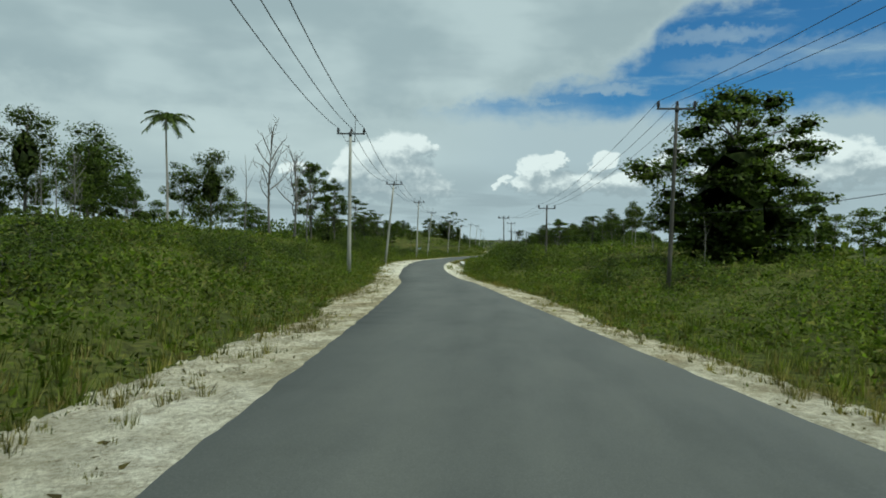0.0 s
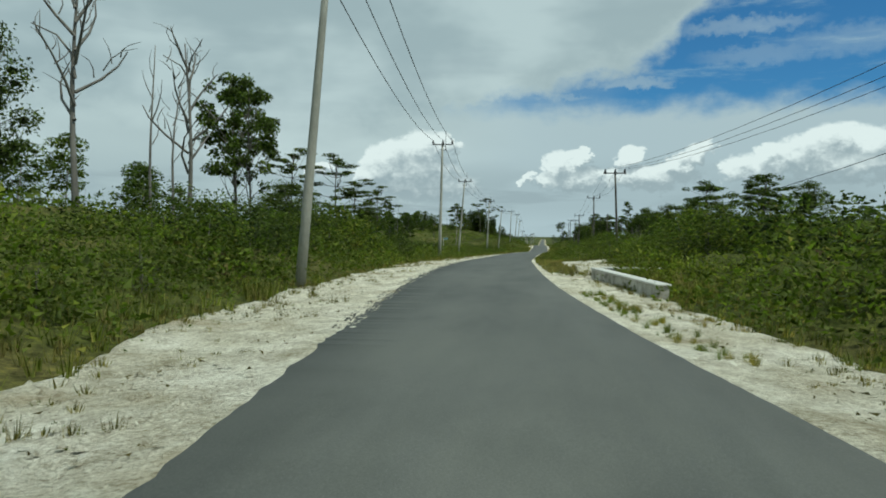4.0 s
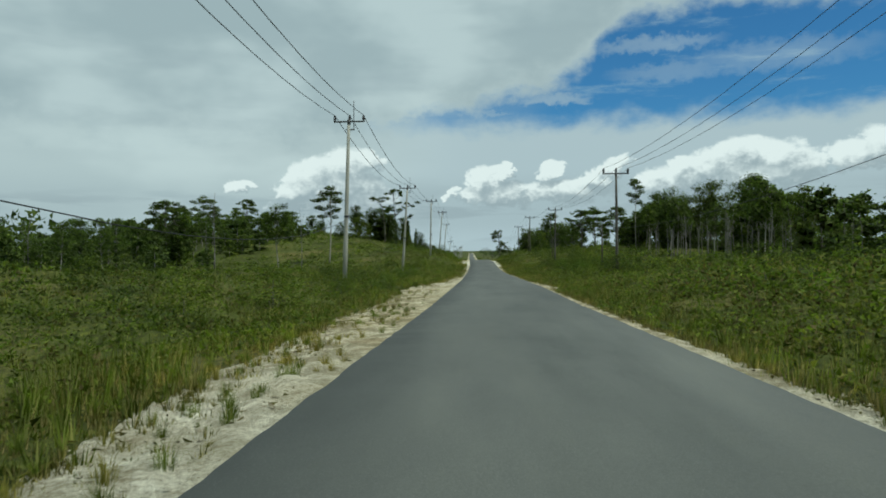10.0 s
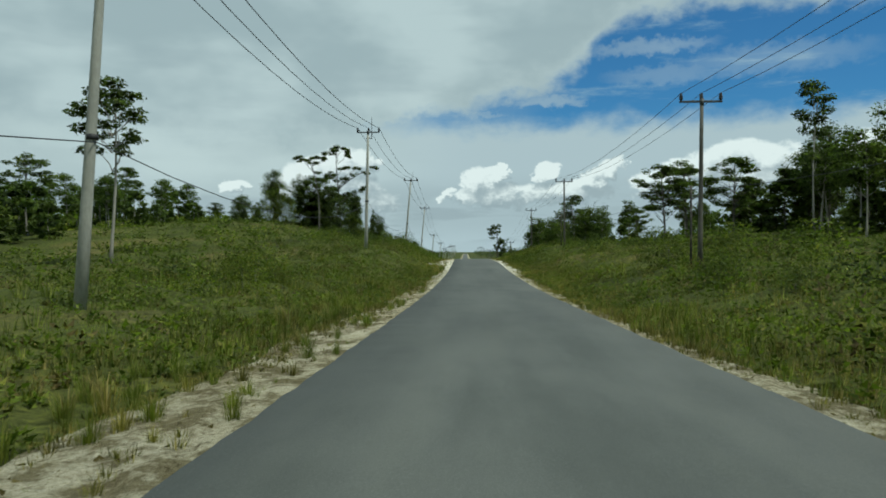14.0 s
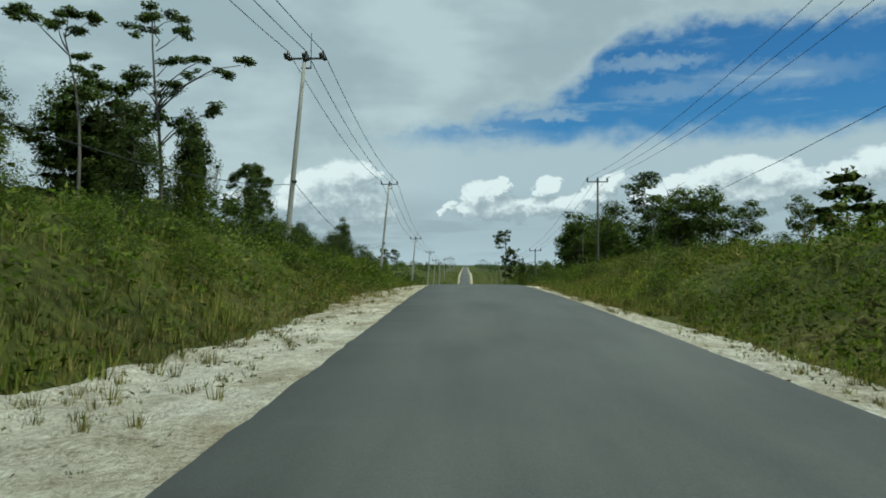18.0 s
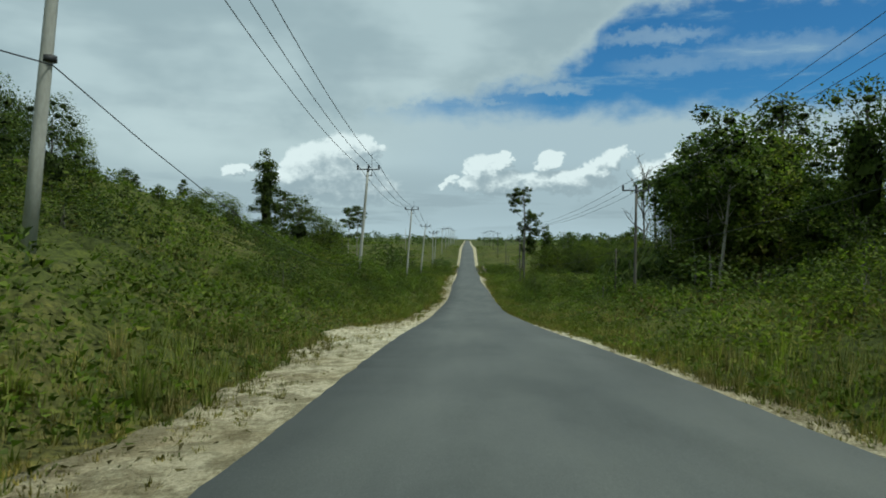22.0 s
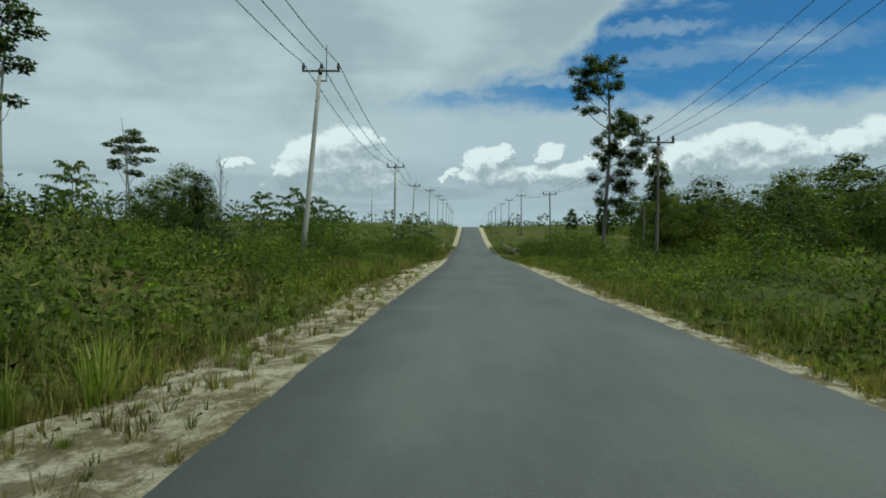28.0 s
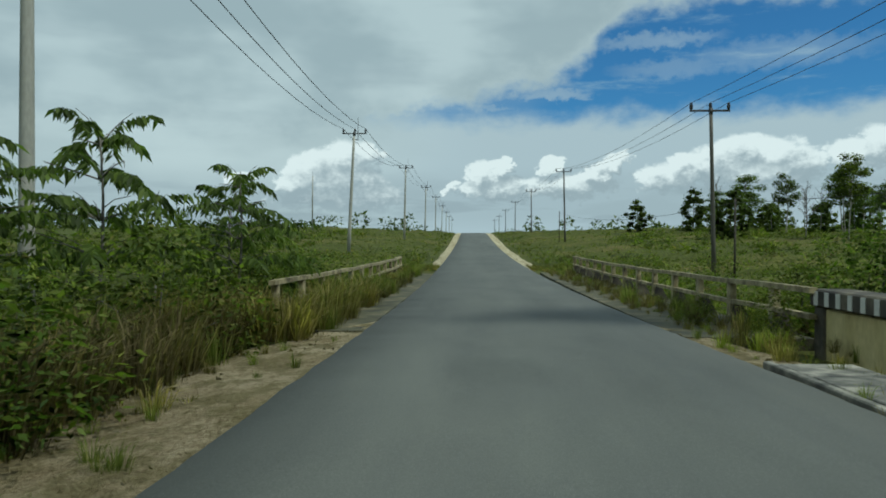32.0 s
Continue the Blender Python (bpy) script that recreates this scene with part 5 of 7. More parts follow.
def grove(trees):
    for kind, x, y, top, var, wide in trees:
        plant(kind, x, y, top, var, None, wide)


# single trees that stand out: kind, across (world x), along, height of the top, variant, width
grove([("thicket", -43.1, 463, -0.1, 0, 0.7), ("thicket", -40.6, 465, -0.9, 1, 0.7), ("thicket", -37.8, 467, -1.7, 0, 0.7), ("thicket", -39.2, 455, -1.5, 1, 0.7), ("thicket", -46.5, 459, 0.3, 1, 0.7), ("column", -33.4, 376.5, 6.6, 0, 0.8)])
grove([("palm", -48.1, 94.8, 17.7, 0, 1.0), ("broad", 22.4, 82, 17.7, 0, 0.95), ("dense", -82, 133, 21.0, 0, 1.0), ("dense", -78, 108, 20.0, 1, 0.9), ("dense", -74, 118, 16.5, 0, 1.0)])
grove([("dense", -55.4, 125.5, 15.7, 1, 0.8), ("forest", -61, 126, 13.0, 0, 1.0), ("layered", -43.6, 147, 16.0, 0, 0.72), ("dead", -42.1, 118.4, 19.3, 0, 1.0), ("snag", -44, 113, 14.0, 0, 1.0)])
grove([("dead", -44.2, 138.2, 17.6, 1, 1.1), ("layered", -33.3, 126.7, 11.0, 1, 0.55), ("snag", -38.6, 122, 13.0, 0, 1.0), ("snag", -36.5, 121, 10.0, 0, 1.2)])
grove([("tiered", -47.2, 175, 10.9, 0, 1.1), ("tiered", -41.1, 176.7, 9.4, 1, 1.25), ("tiered", -40.5, 185.2, 7.3, 0, 1.3), ("tiered", -37.9, 187.6, 5.8, 1, 1.3), ("thicket", -46, 170, 6.5, 0, 1.2), ("thicket", -52, 182, 6, 1, 1.2)])
grove([("layered", 7.5, 161.7, 5.9, 1, 1.4), ("layered", 15, 166, 7.2, 0, 1.2), ("dense", 22, 172, 6.8, 1, 1.2)])
grove([("dense", 20.2, 314.7, 8.8, 0, 0.9), ("thin", 14.1, 316.8, 10.6, 0, 0.8), ("dense", 26, 312, 9.8, 1, 1.0), ("dense", 31, 304, 10.0, 0, 1.0), ("dense", 35, 318, 11.0, 1, 1.1)])
grove([("layered", 7.2, 338, 6.4, 0, 1.1), ("layered", 10.5, 341, 7.0, 1, 1.1), ("layered", 6.5, 348, 2.2, 1, 1.0), ("layered", 14.0, 335, 6.8, 0, 1.1)])
grove([("umbrella", -40.1, 306.7, 8.8, 0, 0.95), ("forest", -44.4, 288.8, 4.9, 0, 1.0), ("snag", -40.3, 286.8, 4.3, 0, 0.8), ("snag", -58, 300, 8.2, 0, 1.0)])
grove([("thicket", -36.0, 374, 5.6, 0, 0.8), ("thicket", -45, 371, 7.2, 1, 0.9), ("thicket", -49, 366, 5.6, 0, 0.9), ("thicket", -30.1, 380, 3.1, 0, 0.6), ("column", -31.5, 384, 3.8, 0, 0.6), ("thicket", -33.5, 376, 3.0, 1, 0.8)])
grove([("thicket", -45.2, 411, 3.2, 0, 0.9), ("thicket", -51, 406, 3.9, 1, 0.9), ("thicket", -47, 401, 2.6, 0, 0.8), ("forest", -42.7, 413, 3.9, 0, 1.3), ("thicket", -36.4, 405, 1.2, 1, 1.0), ("thicket", -38.6, 423, 2.4, 0, 0.7), ("forest", 11.9, 424, 6.4, 0, 1.0), ("forest", 14.6, 423, 6.5, 0, 1.1), ("forest", 13.9, 417, 5.4, 0, 1.0), ("forest", 12.7, 435, 6.3, 0, 1.0), ("snag", 9.8, 428, 5.6, 0, 1.0), ("thicket", 12, 428, 2.2, 0, 0.8), ("thicket", 14.5, 418, 2.0, 1, 0.8), ("thicket", -28.5, 405, -0.2, 0, 1.1), ("thicket", -31.5, 400, 0.4, 0, 1.1)])
grove([("thicket", -26.5, 410, -1.8, 0, 1.0), ("thicket", -41.2, 429, 2.6, 0, 0.8), ("dead", -50, 429, 9.6, 0, 0.6), ("thicket", -37, 424, 2.3, 0, 0.8), ("thicket", -34, 431, 1.5, 0, 0.8), ("thicket", -40, 437, 2.8, 0, 0.7), ("thicket", -31, 421, 0.6, 0, 0.8), ("thicket", -46.8, 448, 4.6, 0, 0.8), ("thicket", -50, 445, 5.4, 1, 0.8), ("thicket", -43.8, 451, 2.6, 1, 0.7), ("thicket", -82, 568, 6.5, 0, 0.9), ("thicket", -76, 562, 5.2, 1, 0.9)])
grove([("column", -45.4, 505, 7.2, 0, 0.95), ("thicket", -41.5, 508, 1.5, 0, 1.2), ("thicket", -38.5, 512, -1.5, 1, 1.2), ("thicket", -50, 500, 1.0, 1, 1.2), ("thin", -34.5, 520, 0.5, 0, 1.0), ("thin", -58, 506, 3.5, 0, 0.8), ("thin", -66, 508, 4.4, 0, 0.8)])
grove([("dense", 6.6, 442, 4.6, 0, 0.8), ("thin", 11.0, 437.4, 10.2, 0, 1.2), ("dead", 15.5, 440, 8.6, 1, 0.9), ("dense", 12.6, 468.4, 8.6, 1, 0.9), ("thicket", 8.5, 462, 3.6, 1, 1.1), ("thicket", 17, 455, 5.6, 0, 1.0)])
grove([("thicket", 7.5, 471, 3.6, 1, 0.7), ("dense", 9.5, 478, 6.6, 0, 0.8), ("dense", 13.5, 483, 6.5, 1, 1.0), ("forest", 4.2, 466, 4.0, 0, 0.9), ("forest", 4.0, 458, 5.6, 0, 1.0), ("forest", 6.4, 480, 5.0, 0, 0.9)])
grove([("palm", 11.3, 508, 4.8, 0, 1.2), ("dead", 9.6, 509.5, 6.8, 0, 0.9), ("palm", 6.2, 481, 2.6, 0, 1.0), ("low_palm", -0.3, 467, -5.8, 0, 0.8), ("low_palm", 4.0, 474, -5.0, 0, 0.7), ("thicket", 14.0, 499, 3.2, 1, 0.55), ("thicket", 8.6, 489, 1.6, 0, 0.5)])
grove([("thin", -40.3, 546, 1.2, 0, 1.0), ("snag", -41.5, 545, -0.6, 0, 1.0), ("thin", -60.2, 572, 6.0, 0, 1.2), ("sapling", -41.2, 594, -5.8, 1, 0.8), ("sapling", -38.4, 598, -5.1, 0, 0.8), ("sapling", -34.4, 594, -6.3, 1, 0.7), ("sapling", -56.1, 581, -3.4, 1, 0.8), ("thicket", -52, 588, -6, 0, 1.2)])
grove([("umbrella", -67.2, 616.6, 3.2, 0, 1.0), ("thicket", -60.3, 616.3, -2.0, 1, 1.0), ("thicket", -56.5, 614, -4.2, 0, 1.1), ("snag", -66, 613, 5.2, 0, 0.8), ("dead", -57.9, 628.7, 1.0, 1, 0.6)])
grove([("column", 4.2, 596, -1.5, 0, 0.8), ("thicket", 8.0, 590, -4.5, 0, 1.1), ("thicket", 3.0, 588, -6.5, 1, 1.2), ("forest", 22.2, 640, -4.5, 0, 1.5), ("forest", 27, 600, -1.2, 0, 1.3), ("thicket", 15, 586, -4.6, 1, 1.2), ("thicket", 21, 580, -4.6, 0, 1.3), ("thicket", 12, 578, -5.4, 1, 1.3)])
grove([("thicket", 18, 592, -4.8, 0, 1.2), ("thicket", 25, 590, -4.4, 1, 1.2), ("thicket", 9.5, 573, -6.6, 0, 1.2), ("thicket", 17, 568, -5.8, 1, 1.3), ("thicket", 26, 574, -4.8, 0, 1.3), ("thicket", 5.6, 583, -7.0, 1, 1.2)])
grove([("thicket", -33, 162, -0.6, 0, 1.2), ("thicket", -40, 154, 0.0, 1, 1.2), ("thicket", 12, 452, -0.5, 1, 1.2), ("thicket", 3.5, 494, -5.5, 0, 1.2), ("thicket", 7.5, 503, -5.0, 1, 1.3), ("thicket", 13, 497, -2.5, 0, 1.4)])
grove([("light_bush", -7.3, 533.7, -10.3, 0, 1.0), ("light_bush", -10.4, 596.2, -11.3, 0, 1.0), ("light_bush", -10.2, 592.4, -11.2, 0, 0.8), ("light_bush", -9.2, 595.0, -11.5, 0, 0.9)])
grove([("sapling", -23.8, 595.2, -9.3, 0, 1.0), ("sapling", -22.2, 597.6, -10.0, 0, 1.0), ("sapling", -25.2, 593.6, -9.7, 0, 1.1), ("sapling", -23.0, 599.5, -10.3, 0, 1.0), ("sapling", -32.0, 592.5, -7.4, 0, 0.8), ("sapling", -36.8, 597, -6.4, 1, 0.8), ("dense", -53.4, 607, -3.0, 1, 0.8), ("sapling", -29, 566, -9.4, 0, 1.0)])


def clump_tree(g, height, r0, heads, label, bark, lean=(0.0, 0.0), leaves=9000, leaf=0.2, flat=0.6, mat=None):
    """A single tree from its heads of leaves: across, along, height over the foot, radius; a limb reaches each head."""
    ob = thing("tree", Matrix.Translation(g), label, "tree", "single tall trees")
    limbs, cl = [], []
    for x, y, z, r in heads:
        z0 = min(height - 0.3, max(0.18 * height, z - 0.9 - 0.42 * abs(x)))
        s = z0 / height
        limbs.append(((lean[0] * s * s, lean[1] * s * s, z0), (x * 0.92, y * 0.92, z - 0.1), 0.035 + 0.02 * abs(x) ** 0.5))
        for k in range(5):
            d = rng.normal(size=3) * np.array([0.55, 0.55, 0.55 * flat]) * r
            q = r * (0.42 + 0.28 * rng.random())
            cl.append((x + d[0], y + d[1], z + d[2], q, q * flat))
    part("trunk", trunk_mesh("trunk", height, r0, limbs, bark, lean, 0.3), None, ob)
    part("crown", crown_mesh("crown", cl, leaves, leaf, mat or LEAF_DARK, 0.6, 0.25, 0.45), None, ob)


def heads_of(rows, depth=0.8):
    """Heads of leaves with a seeded depth along the road."""
    return [(x, rng.normal() * depth, z, r) for x, z, r in rows]


TOP_HEAD = [(-3.4, 6.9, 1.3), (-2.0, 7.9, 1.3), (-0.9, 6.8, 1.3), (-2.3, 5.6, 1.4), (0.7, 7.9, 1.1), (1.8, 8.4, 0.6), (0.7, 5.8, 1.0), (-3.1, 4.8, 1.0), (-0.9, 4.9, 1.0), (-2.6, 3.0, 1.0), (-0.9, 3.1, 0.5)]
LOW_HEAD = [(1.1, 2.5, 1.3), (0.3, 1.4, 1.1), (2.3, 1.7, 1.3), (3.6, 1.4, 1.1), (-0.9, -0.4, 0.9), (1.4, 0.3, 1.4), (3.4, -0.3, 1.1), (0.3, -1.7, 1.3), (2.0, -1.7, 1.4), (3.6, -1.7, 1.0), (0.0, -3.4, 1.1),
            (1.7, -3.4, 1.3), (3.1, -2.8, 1.0), (0.6, -5.1, 1.3), (2.0, -5.4, 1.3), (-1.1, -6.5, 1.0), (0.6, -7.1, 1.1), (2.0, -7.3, 1.1)]
foot = place(593, 14.7, -0.2)
clump_tree(foot, 8.3 - foot.z, 0.27, heads_of([(x, z - foot.z, r) for x, z, r in TOP_HEAD + LOW_HEAD]), "very tall pale-trunked tree with two ragged heads of dark leaves", BARK, (-0.3, 0.0), 30000, 0.18, 0.75)
# two gaunt trees on the left rise, with flat tufts on long bare limbs
foot = Vector((-36.6, 379, float(ground_z(379, -36.6 - float(road_x(379)))) - 0.2))
clump_tree(foot, 14.0 - foot.z, 0.17, heads_of([(x, z - foot.z, r) for x, z, r in [(-0.6, 14.4, 1.0), (-1.9, 13.8, 0.9), (1.0, 14.2, 0.9), (1.4, 13.2, 0.7), (0.7, 11.1, 0.8), (-2.1, 9.5, 1.1), (-0.9, 9.9, 1.0), (1.1, 9.1, 1.0),
           (3.3, 10.9, 0.7), (4.5, 10.4, 0.7), (6.1, 10.9, 0.7), (2.6, 9.8, 0.6), (4.0, 7.4, 0.9), (1.8, 6.6, 0.9), (-1.6, 7.6, 1.1)]]), "gaunt tall tree with flat dark tufts on long bare limbs", BARK, (-0.4, 0.0), 8500, 0.19, 0.46)
foot = Vector((-38.6, 372.4, float(ground_z(372.4, -38.6 - float(road_x(372.4)))) - 0.2))
clump_tree(foot, 11.0 - foot.z, 0.13, heads_of([(x, z - foot.z, r) for x, z, r in [(-2.6, 11.6, 0.8), (-1.6, 11.4, 0.9), (-0.5, 11.9, 0.8), (0.6, 11.9, 0.7), (-0.4, 9.6, 0.6), (0.4, 8.4, 0.8)]]), "slim leaning tree with one flat dark umbrella of leaves", BARK, (-1.2, 0.0), 3800, 0.19, 0.40)
grove([("broad", -40.5, 378, 9.3, 0, 0.9), ("dense", -46.5, 374, 10.2, 1, 0.8), ("dense", -43.4, 379, 9.8, 0, 0.8), ("dense", -37.6, 376, 7.6, 1, 0.8), ("dense", -34.6, 381, 7.2, 0, 0.55)])

# stands of trees, scattered: kind, count, along from-to, across from-to, height from-to
FAR = []


def stand(rows):
    for kind, n, y0, y1, u0, u1, h0, h1 in rows:
        for k in range(n):
            y = y0 + (y1 - y0) * (k + rng.random()) / n
            u = u0 + (u1 - u0) * rng.random()
            x = float(road_x(y)) + u
            if abs(u) > 36 and kind in ("far_dense", "forest"):
                FAR.append((kind, x, y, float(ground_z(y, u)), h0 + (h1 - h0) * rng.random(), 0.85 + 0.4 * rng.random(), rng.random() * 6.28))
                continue
            plant(kind, x, y, float(ground_z(y, u)) + h0 + (h1 - h0) * rng.random(), int(rng.integers(0, 2)) if kind in ("dense", "layered", "dead") else 0, None, 0.85 + 0.4 * rng.random())


stand([("far_dense", 44, 205, 350, 31, 62, 4.0, 7.5), ("far_dense", 26, 345, 430, 26, 55, 3.5, 6.5), ("thicket", 16, 240, 345, 34, 42, 2.6, 4.5), ("forest", 22, 255, 330, 27, 52, 7.0, 9.5), ("far_dense", 14, 250, 318, 36, 62, 7.5, 10.0), ("snag", 40, 250, 300, 24, 33, 4.5, 6.2), ("dense", 6, 318, 345, 34, 50, 9, 11), ("forest", 12, 425, 470, 18, 34, 7, 9.5), ("dense", 6, 430, 478, 28, 45, 7, 9.5), ("dense", 4, 462, 480, 25, 34, 8, 11)])
stand([("forest", 56, 228, 396, -74, -50, 4.6, 8.2), ("far_dense", 85, 222, 396, -90, -52, 4.0, 7.4), ("far_dense", 40, 225, 396, -60, -46, 2.4, 4.8), ("layered", 5, 240, 420, -80, -55, 9, 12), ("snag", 7, 205, 330, -70, -45, 6, 9)])
stand([("forest", 12, 95, 170, -72, -42, 7, 11), ("far_dense", 10, 60, 170, -85, -55, 6, 9), ("far_dense", 26, 92, 150, -72, -38, 2.0, 4.5), ("snag", 9, 60, 160, -60, -36, 6, 10), ("dead", 4, 90, 150, -62, -40, 8, 11)])
stand([("far_dense", 16, 100, 240, 40, 85, 6, 9), ("forest", 14, 75, 140, 28, 50, 6, 8), ("snag", 8, 70, 130, 24, 42, 5, 7), ("layered", 4, 190, 240, 38, 70, 7, 9)])
stand([("dense", 12, 520, 640, 32, 62, 3.5, 5.5), ("dead", 10, 625, 700, 30, 70, 5, 7.5), ("forest", 14, 650, 720, 36, 80, 5.5, 8.5), ("far_dense", 14, 610, 730, 26, 75, 4, 6.5), ("far_dense", 34, 625, 730, 40, 85, 3.0, 5.5), ("snag", 14, 240, 272, 30, 42, 3.0, 5.0), ("far_dense", 8, 380, 440, 38, 70, 7, 10), ("forest", 8, 345, 425, 20, 40, 4.5, 7)])
stand([("dense", 8, 440, 520, -75, -45, 4, 7), ("thin", 4, 520, 600, -90, -50, 8, 12)])


def distant_forest():
    """The forest edge far from the road, joined: trunks and crowns."""
    protos, rows = {}, {"trunk": [], "crown": []}
    for kind, x, y, z, h, wide, turn in FAR:
        if kind not in protos:
            full, parts = tree_parts(kind)
            got = {}
            for name, me in parts:
                v = np.empty(len(me.vertices) * 3, np.float32)
                me.vertices.foreach_get("co", v)
                me.calc_loop_triangles()
                quads = np.array([p.vertices[:] for p in me.loop_triangles], np.int32)
                got[name] = (v.reshape(-1, 3).astype(float), quads)
            protos[kind] = (full, got)
        full, got = protos[kind]
        s, c, n = h / full, math.cos(turn), math.sin(turn)
        for name, (v, f) in got.items():
            q = np.stack([(v[:, 0] * c - v[:, 1] * n) * s * wide + x, (v[:, 0] * n + v[:, 1] * c) * s * wide + y, v[:, 2] * s + z - 0.1], 1)
            rows[name].append((q, f))
    for name, mat, label in (("trunk", BARK_PALE, "pale thin trunks of the distant forest edge"), ("crown", LEAF, "dark green crowns of the distant forest edge")):
        v, f = stack(rows[name])
        tagged(new("distant_forest_" + name + "s", raw_mesh("distant_forest", v, f, mat)), label, "woods", kind="stuff")


distant_forest()

# larger bushes one can tell apart near the road: along from-to, across from-to, count, height from-to
FARBUSH = []


def bushes(rows):
    for y0, y1, u0, u1, n, h0, h1 in rows:
        for k in range(n):
            y = y0 + (y1 - y0) * rng.random()
            u = u0 + (u1 - u0) * rng.random()
            if abs(u) > 9.6:
                FARBUSH.append((float(road_x(y)) + u, y, float(ground_z(y, u)) - 0.1, h0 + (h1 - h0) * rng.random(), 0.9 + 0.5 * rng.random(), rng.random() * 6.28))
                continue
            plant("light_bush" if rng.random() < (0.45 if 225 < y < 320 and u > 0 or 450 < y < 505 else 0.16) else "dark_bush" if rng.random() < 0.42 else "bush", float(road_x(y)) + u, y, float(ground_z(y, u)) + h0 + (h1 - h0) * rng.random(), 0, None, 0.9 + 0.5 * rng.random())


bushes([(236, 262, 8.5, 11.4, 16, 1.2, 2.5), (262, 310, 8, 11.4, 14, 0.8, 1.7), (576, 590, -9, -4.6, 20, 0.9, 1.9)])
bushes([(456, 488, -11, -5.6, 40, 0.7, 1.7), (428, 456, -11, -6, 26, 0.6, 1.3), (338, 396, -10, -5.6, 40, 0.5, 1.1), (338, 400, 5.4, 11, 30, 0.5, 1.2), (512, 546, -12, -5.8, 28, 0.7, 1.5), (212, 250, -11, -6.2, 18, 0.5, 1.1)])
bushes([(166, 206, -28, -9, 26, 1.1, 2.1), (78, 95, -11, -6.8, 8, 1.0, 1.8), (94, 126, -15, -8.0, 34, 1.7, 2.7), (124, 134, -12, -7.2, 8, 1.4, 2.2), (66, 90, 6.5, 14, 15, 1.8, 3.4), (90, 108, 8.6, 14, 11, 1.8, 3.2), (140, 165, -18, -9, 12, 0.8, 1.5), (110, 150, 8, 16, 14, 1.2, 2.4), (150, 235, 13, 24, 22, 1.6, 2.8), (8, 78, -32, -7, 46, 0.9, 2.0), (5, 78, 8, 28, 42, 0.9, 2.1), (200, 300, -28, -8, 26, 0.9, 1.8), (225, 320, 8, 24, 30, 1.2, 2.4)])
bushes([(452, 500, -15, -7, 26, 1.4, 2.8), (500, 580, -26, -8, 26, 0.9, 1.9), (300, 420, -17, -9, 22, 1.0, 2.2), (290, 420, 9, 20, 24, 1.0, 2.4), (420, 500, -22, -8, 26, 1.2, 2.8), (430, 510, 7, 16, 26, 1.2, 2.8), (455, 560, -16, -7, 20, 1.0, 2.2), (520, 590, 7, 20, 22, 1.2, 2.6), (575, 600, -12, -5.5, 14, 1.2, 2.2), (583, 598, -7.5, -4.6, 16, 1.0, 1.9), (588, 594, 5.6, 8, 5, 1.0, 1.8), (575, 596, 7, 13, 14, 1.6, 3.0)])
bushes([(180, 290, -18, -8, 18, 0.8, 1.5), (597, 606, -6.4, -5.2, 9, 0.9, 1.6), (450, 500, 5, 9, 24, 0.7, 1.6), (400, 450, 8, 13, 16, 1.0, 2.2)])


def joined_bushes():
    """The bushes farther from the road, joined."""
    full, parts = bush_parts(FERN, 0.20, 460)
    me = parts[1][1]
    v = np.empty(len(me.vertices) * 3, np.float32)
    me.vertices.foreach_get("co", v)
    f = np.empty(len(me.polygons) * 3, np.int32)
    me.polygons.foreach_get("vertices", f)
    v0, f0 = v.reshape(-1, 3).astype(float), f.reshape(-1, 3)
    for some, mat, label in ((FARBUSH[::2], FERN, "rounded green bushes scattered over the heath"), (FARBUSH[1::2], LEAF_DARK, "rounded dark green bushes scattered over the heath")):
        rows, mid = [], []
        for x, y, z, h, wide, turn in some:
            s, c, n = h / full, math.cos(turn), math.sin(turn)
            rows.append((np.stack([(v0[:, 0] * c - v0[:, 1] * n) * s * wide + x, (v0[:, 0] * n + v0[:, 1] * c) * s * wide + y, v0[:, 2] * s + z], 1), f0))
            mid.append(np.repeat([[x, y, z + 0.3 * h]], len(v0), axis=0))
        v, f = stack(rows)
        tagged(new("bush_thickets", raw_mesh("bush_thickets", v, f, mat, v - np.concatenate(mid) + rng.normal(size=v.shape) * 0.3)), label, "bushes", kind="stuff")


bushes([(114, 124, -11, -8.0, 6, 2.2, 3.2), (120, 130, -14, -9.0, 5, 2.6, 3.6)])
joined_bushes()

# weeds along the bridge and at the road's edge: along from-to, across from-to, count, height from-to
heap = {GRASS: [], DRY_GRASS: []}


def weeds(rows):
    for y0, y1, u0, u1, n, h0, h1 in rows:
        for k in range(n):
            y, u, h = y0 + (y1 - y0) * rng.random(), u0 + (u1 - u0) * rng.random(), h0 + (h1 - h0) * rng.random()
            v, f = weed_clump()
            spread = h * (0.8 + 0.6 * rng.random())
            heap[GRASS if rng.random() < 0.62 else DRY_GRASS].append((v * np.array([spread, spread, h]) + np.array([float(road_x(y)) + u, y, float(ground_z(y, u)) - 0.03]), f))


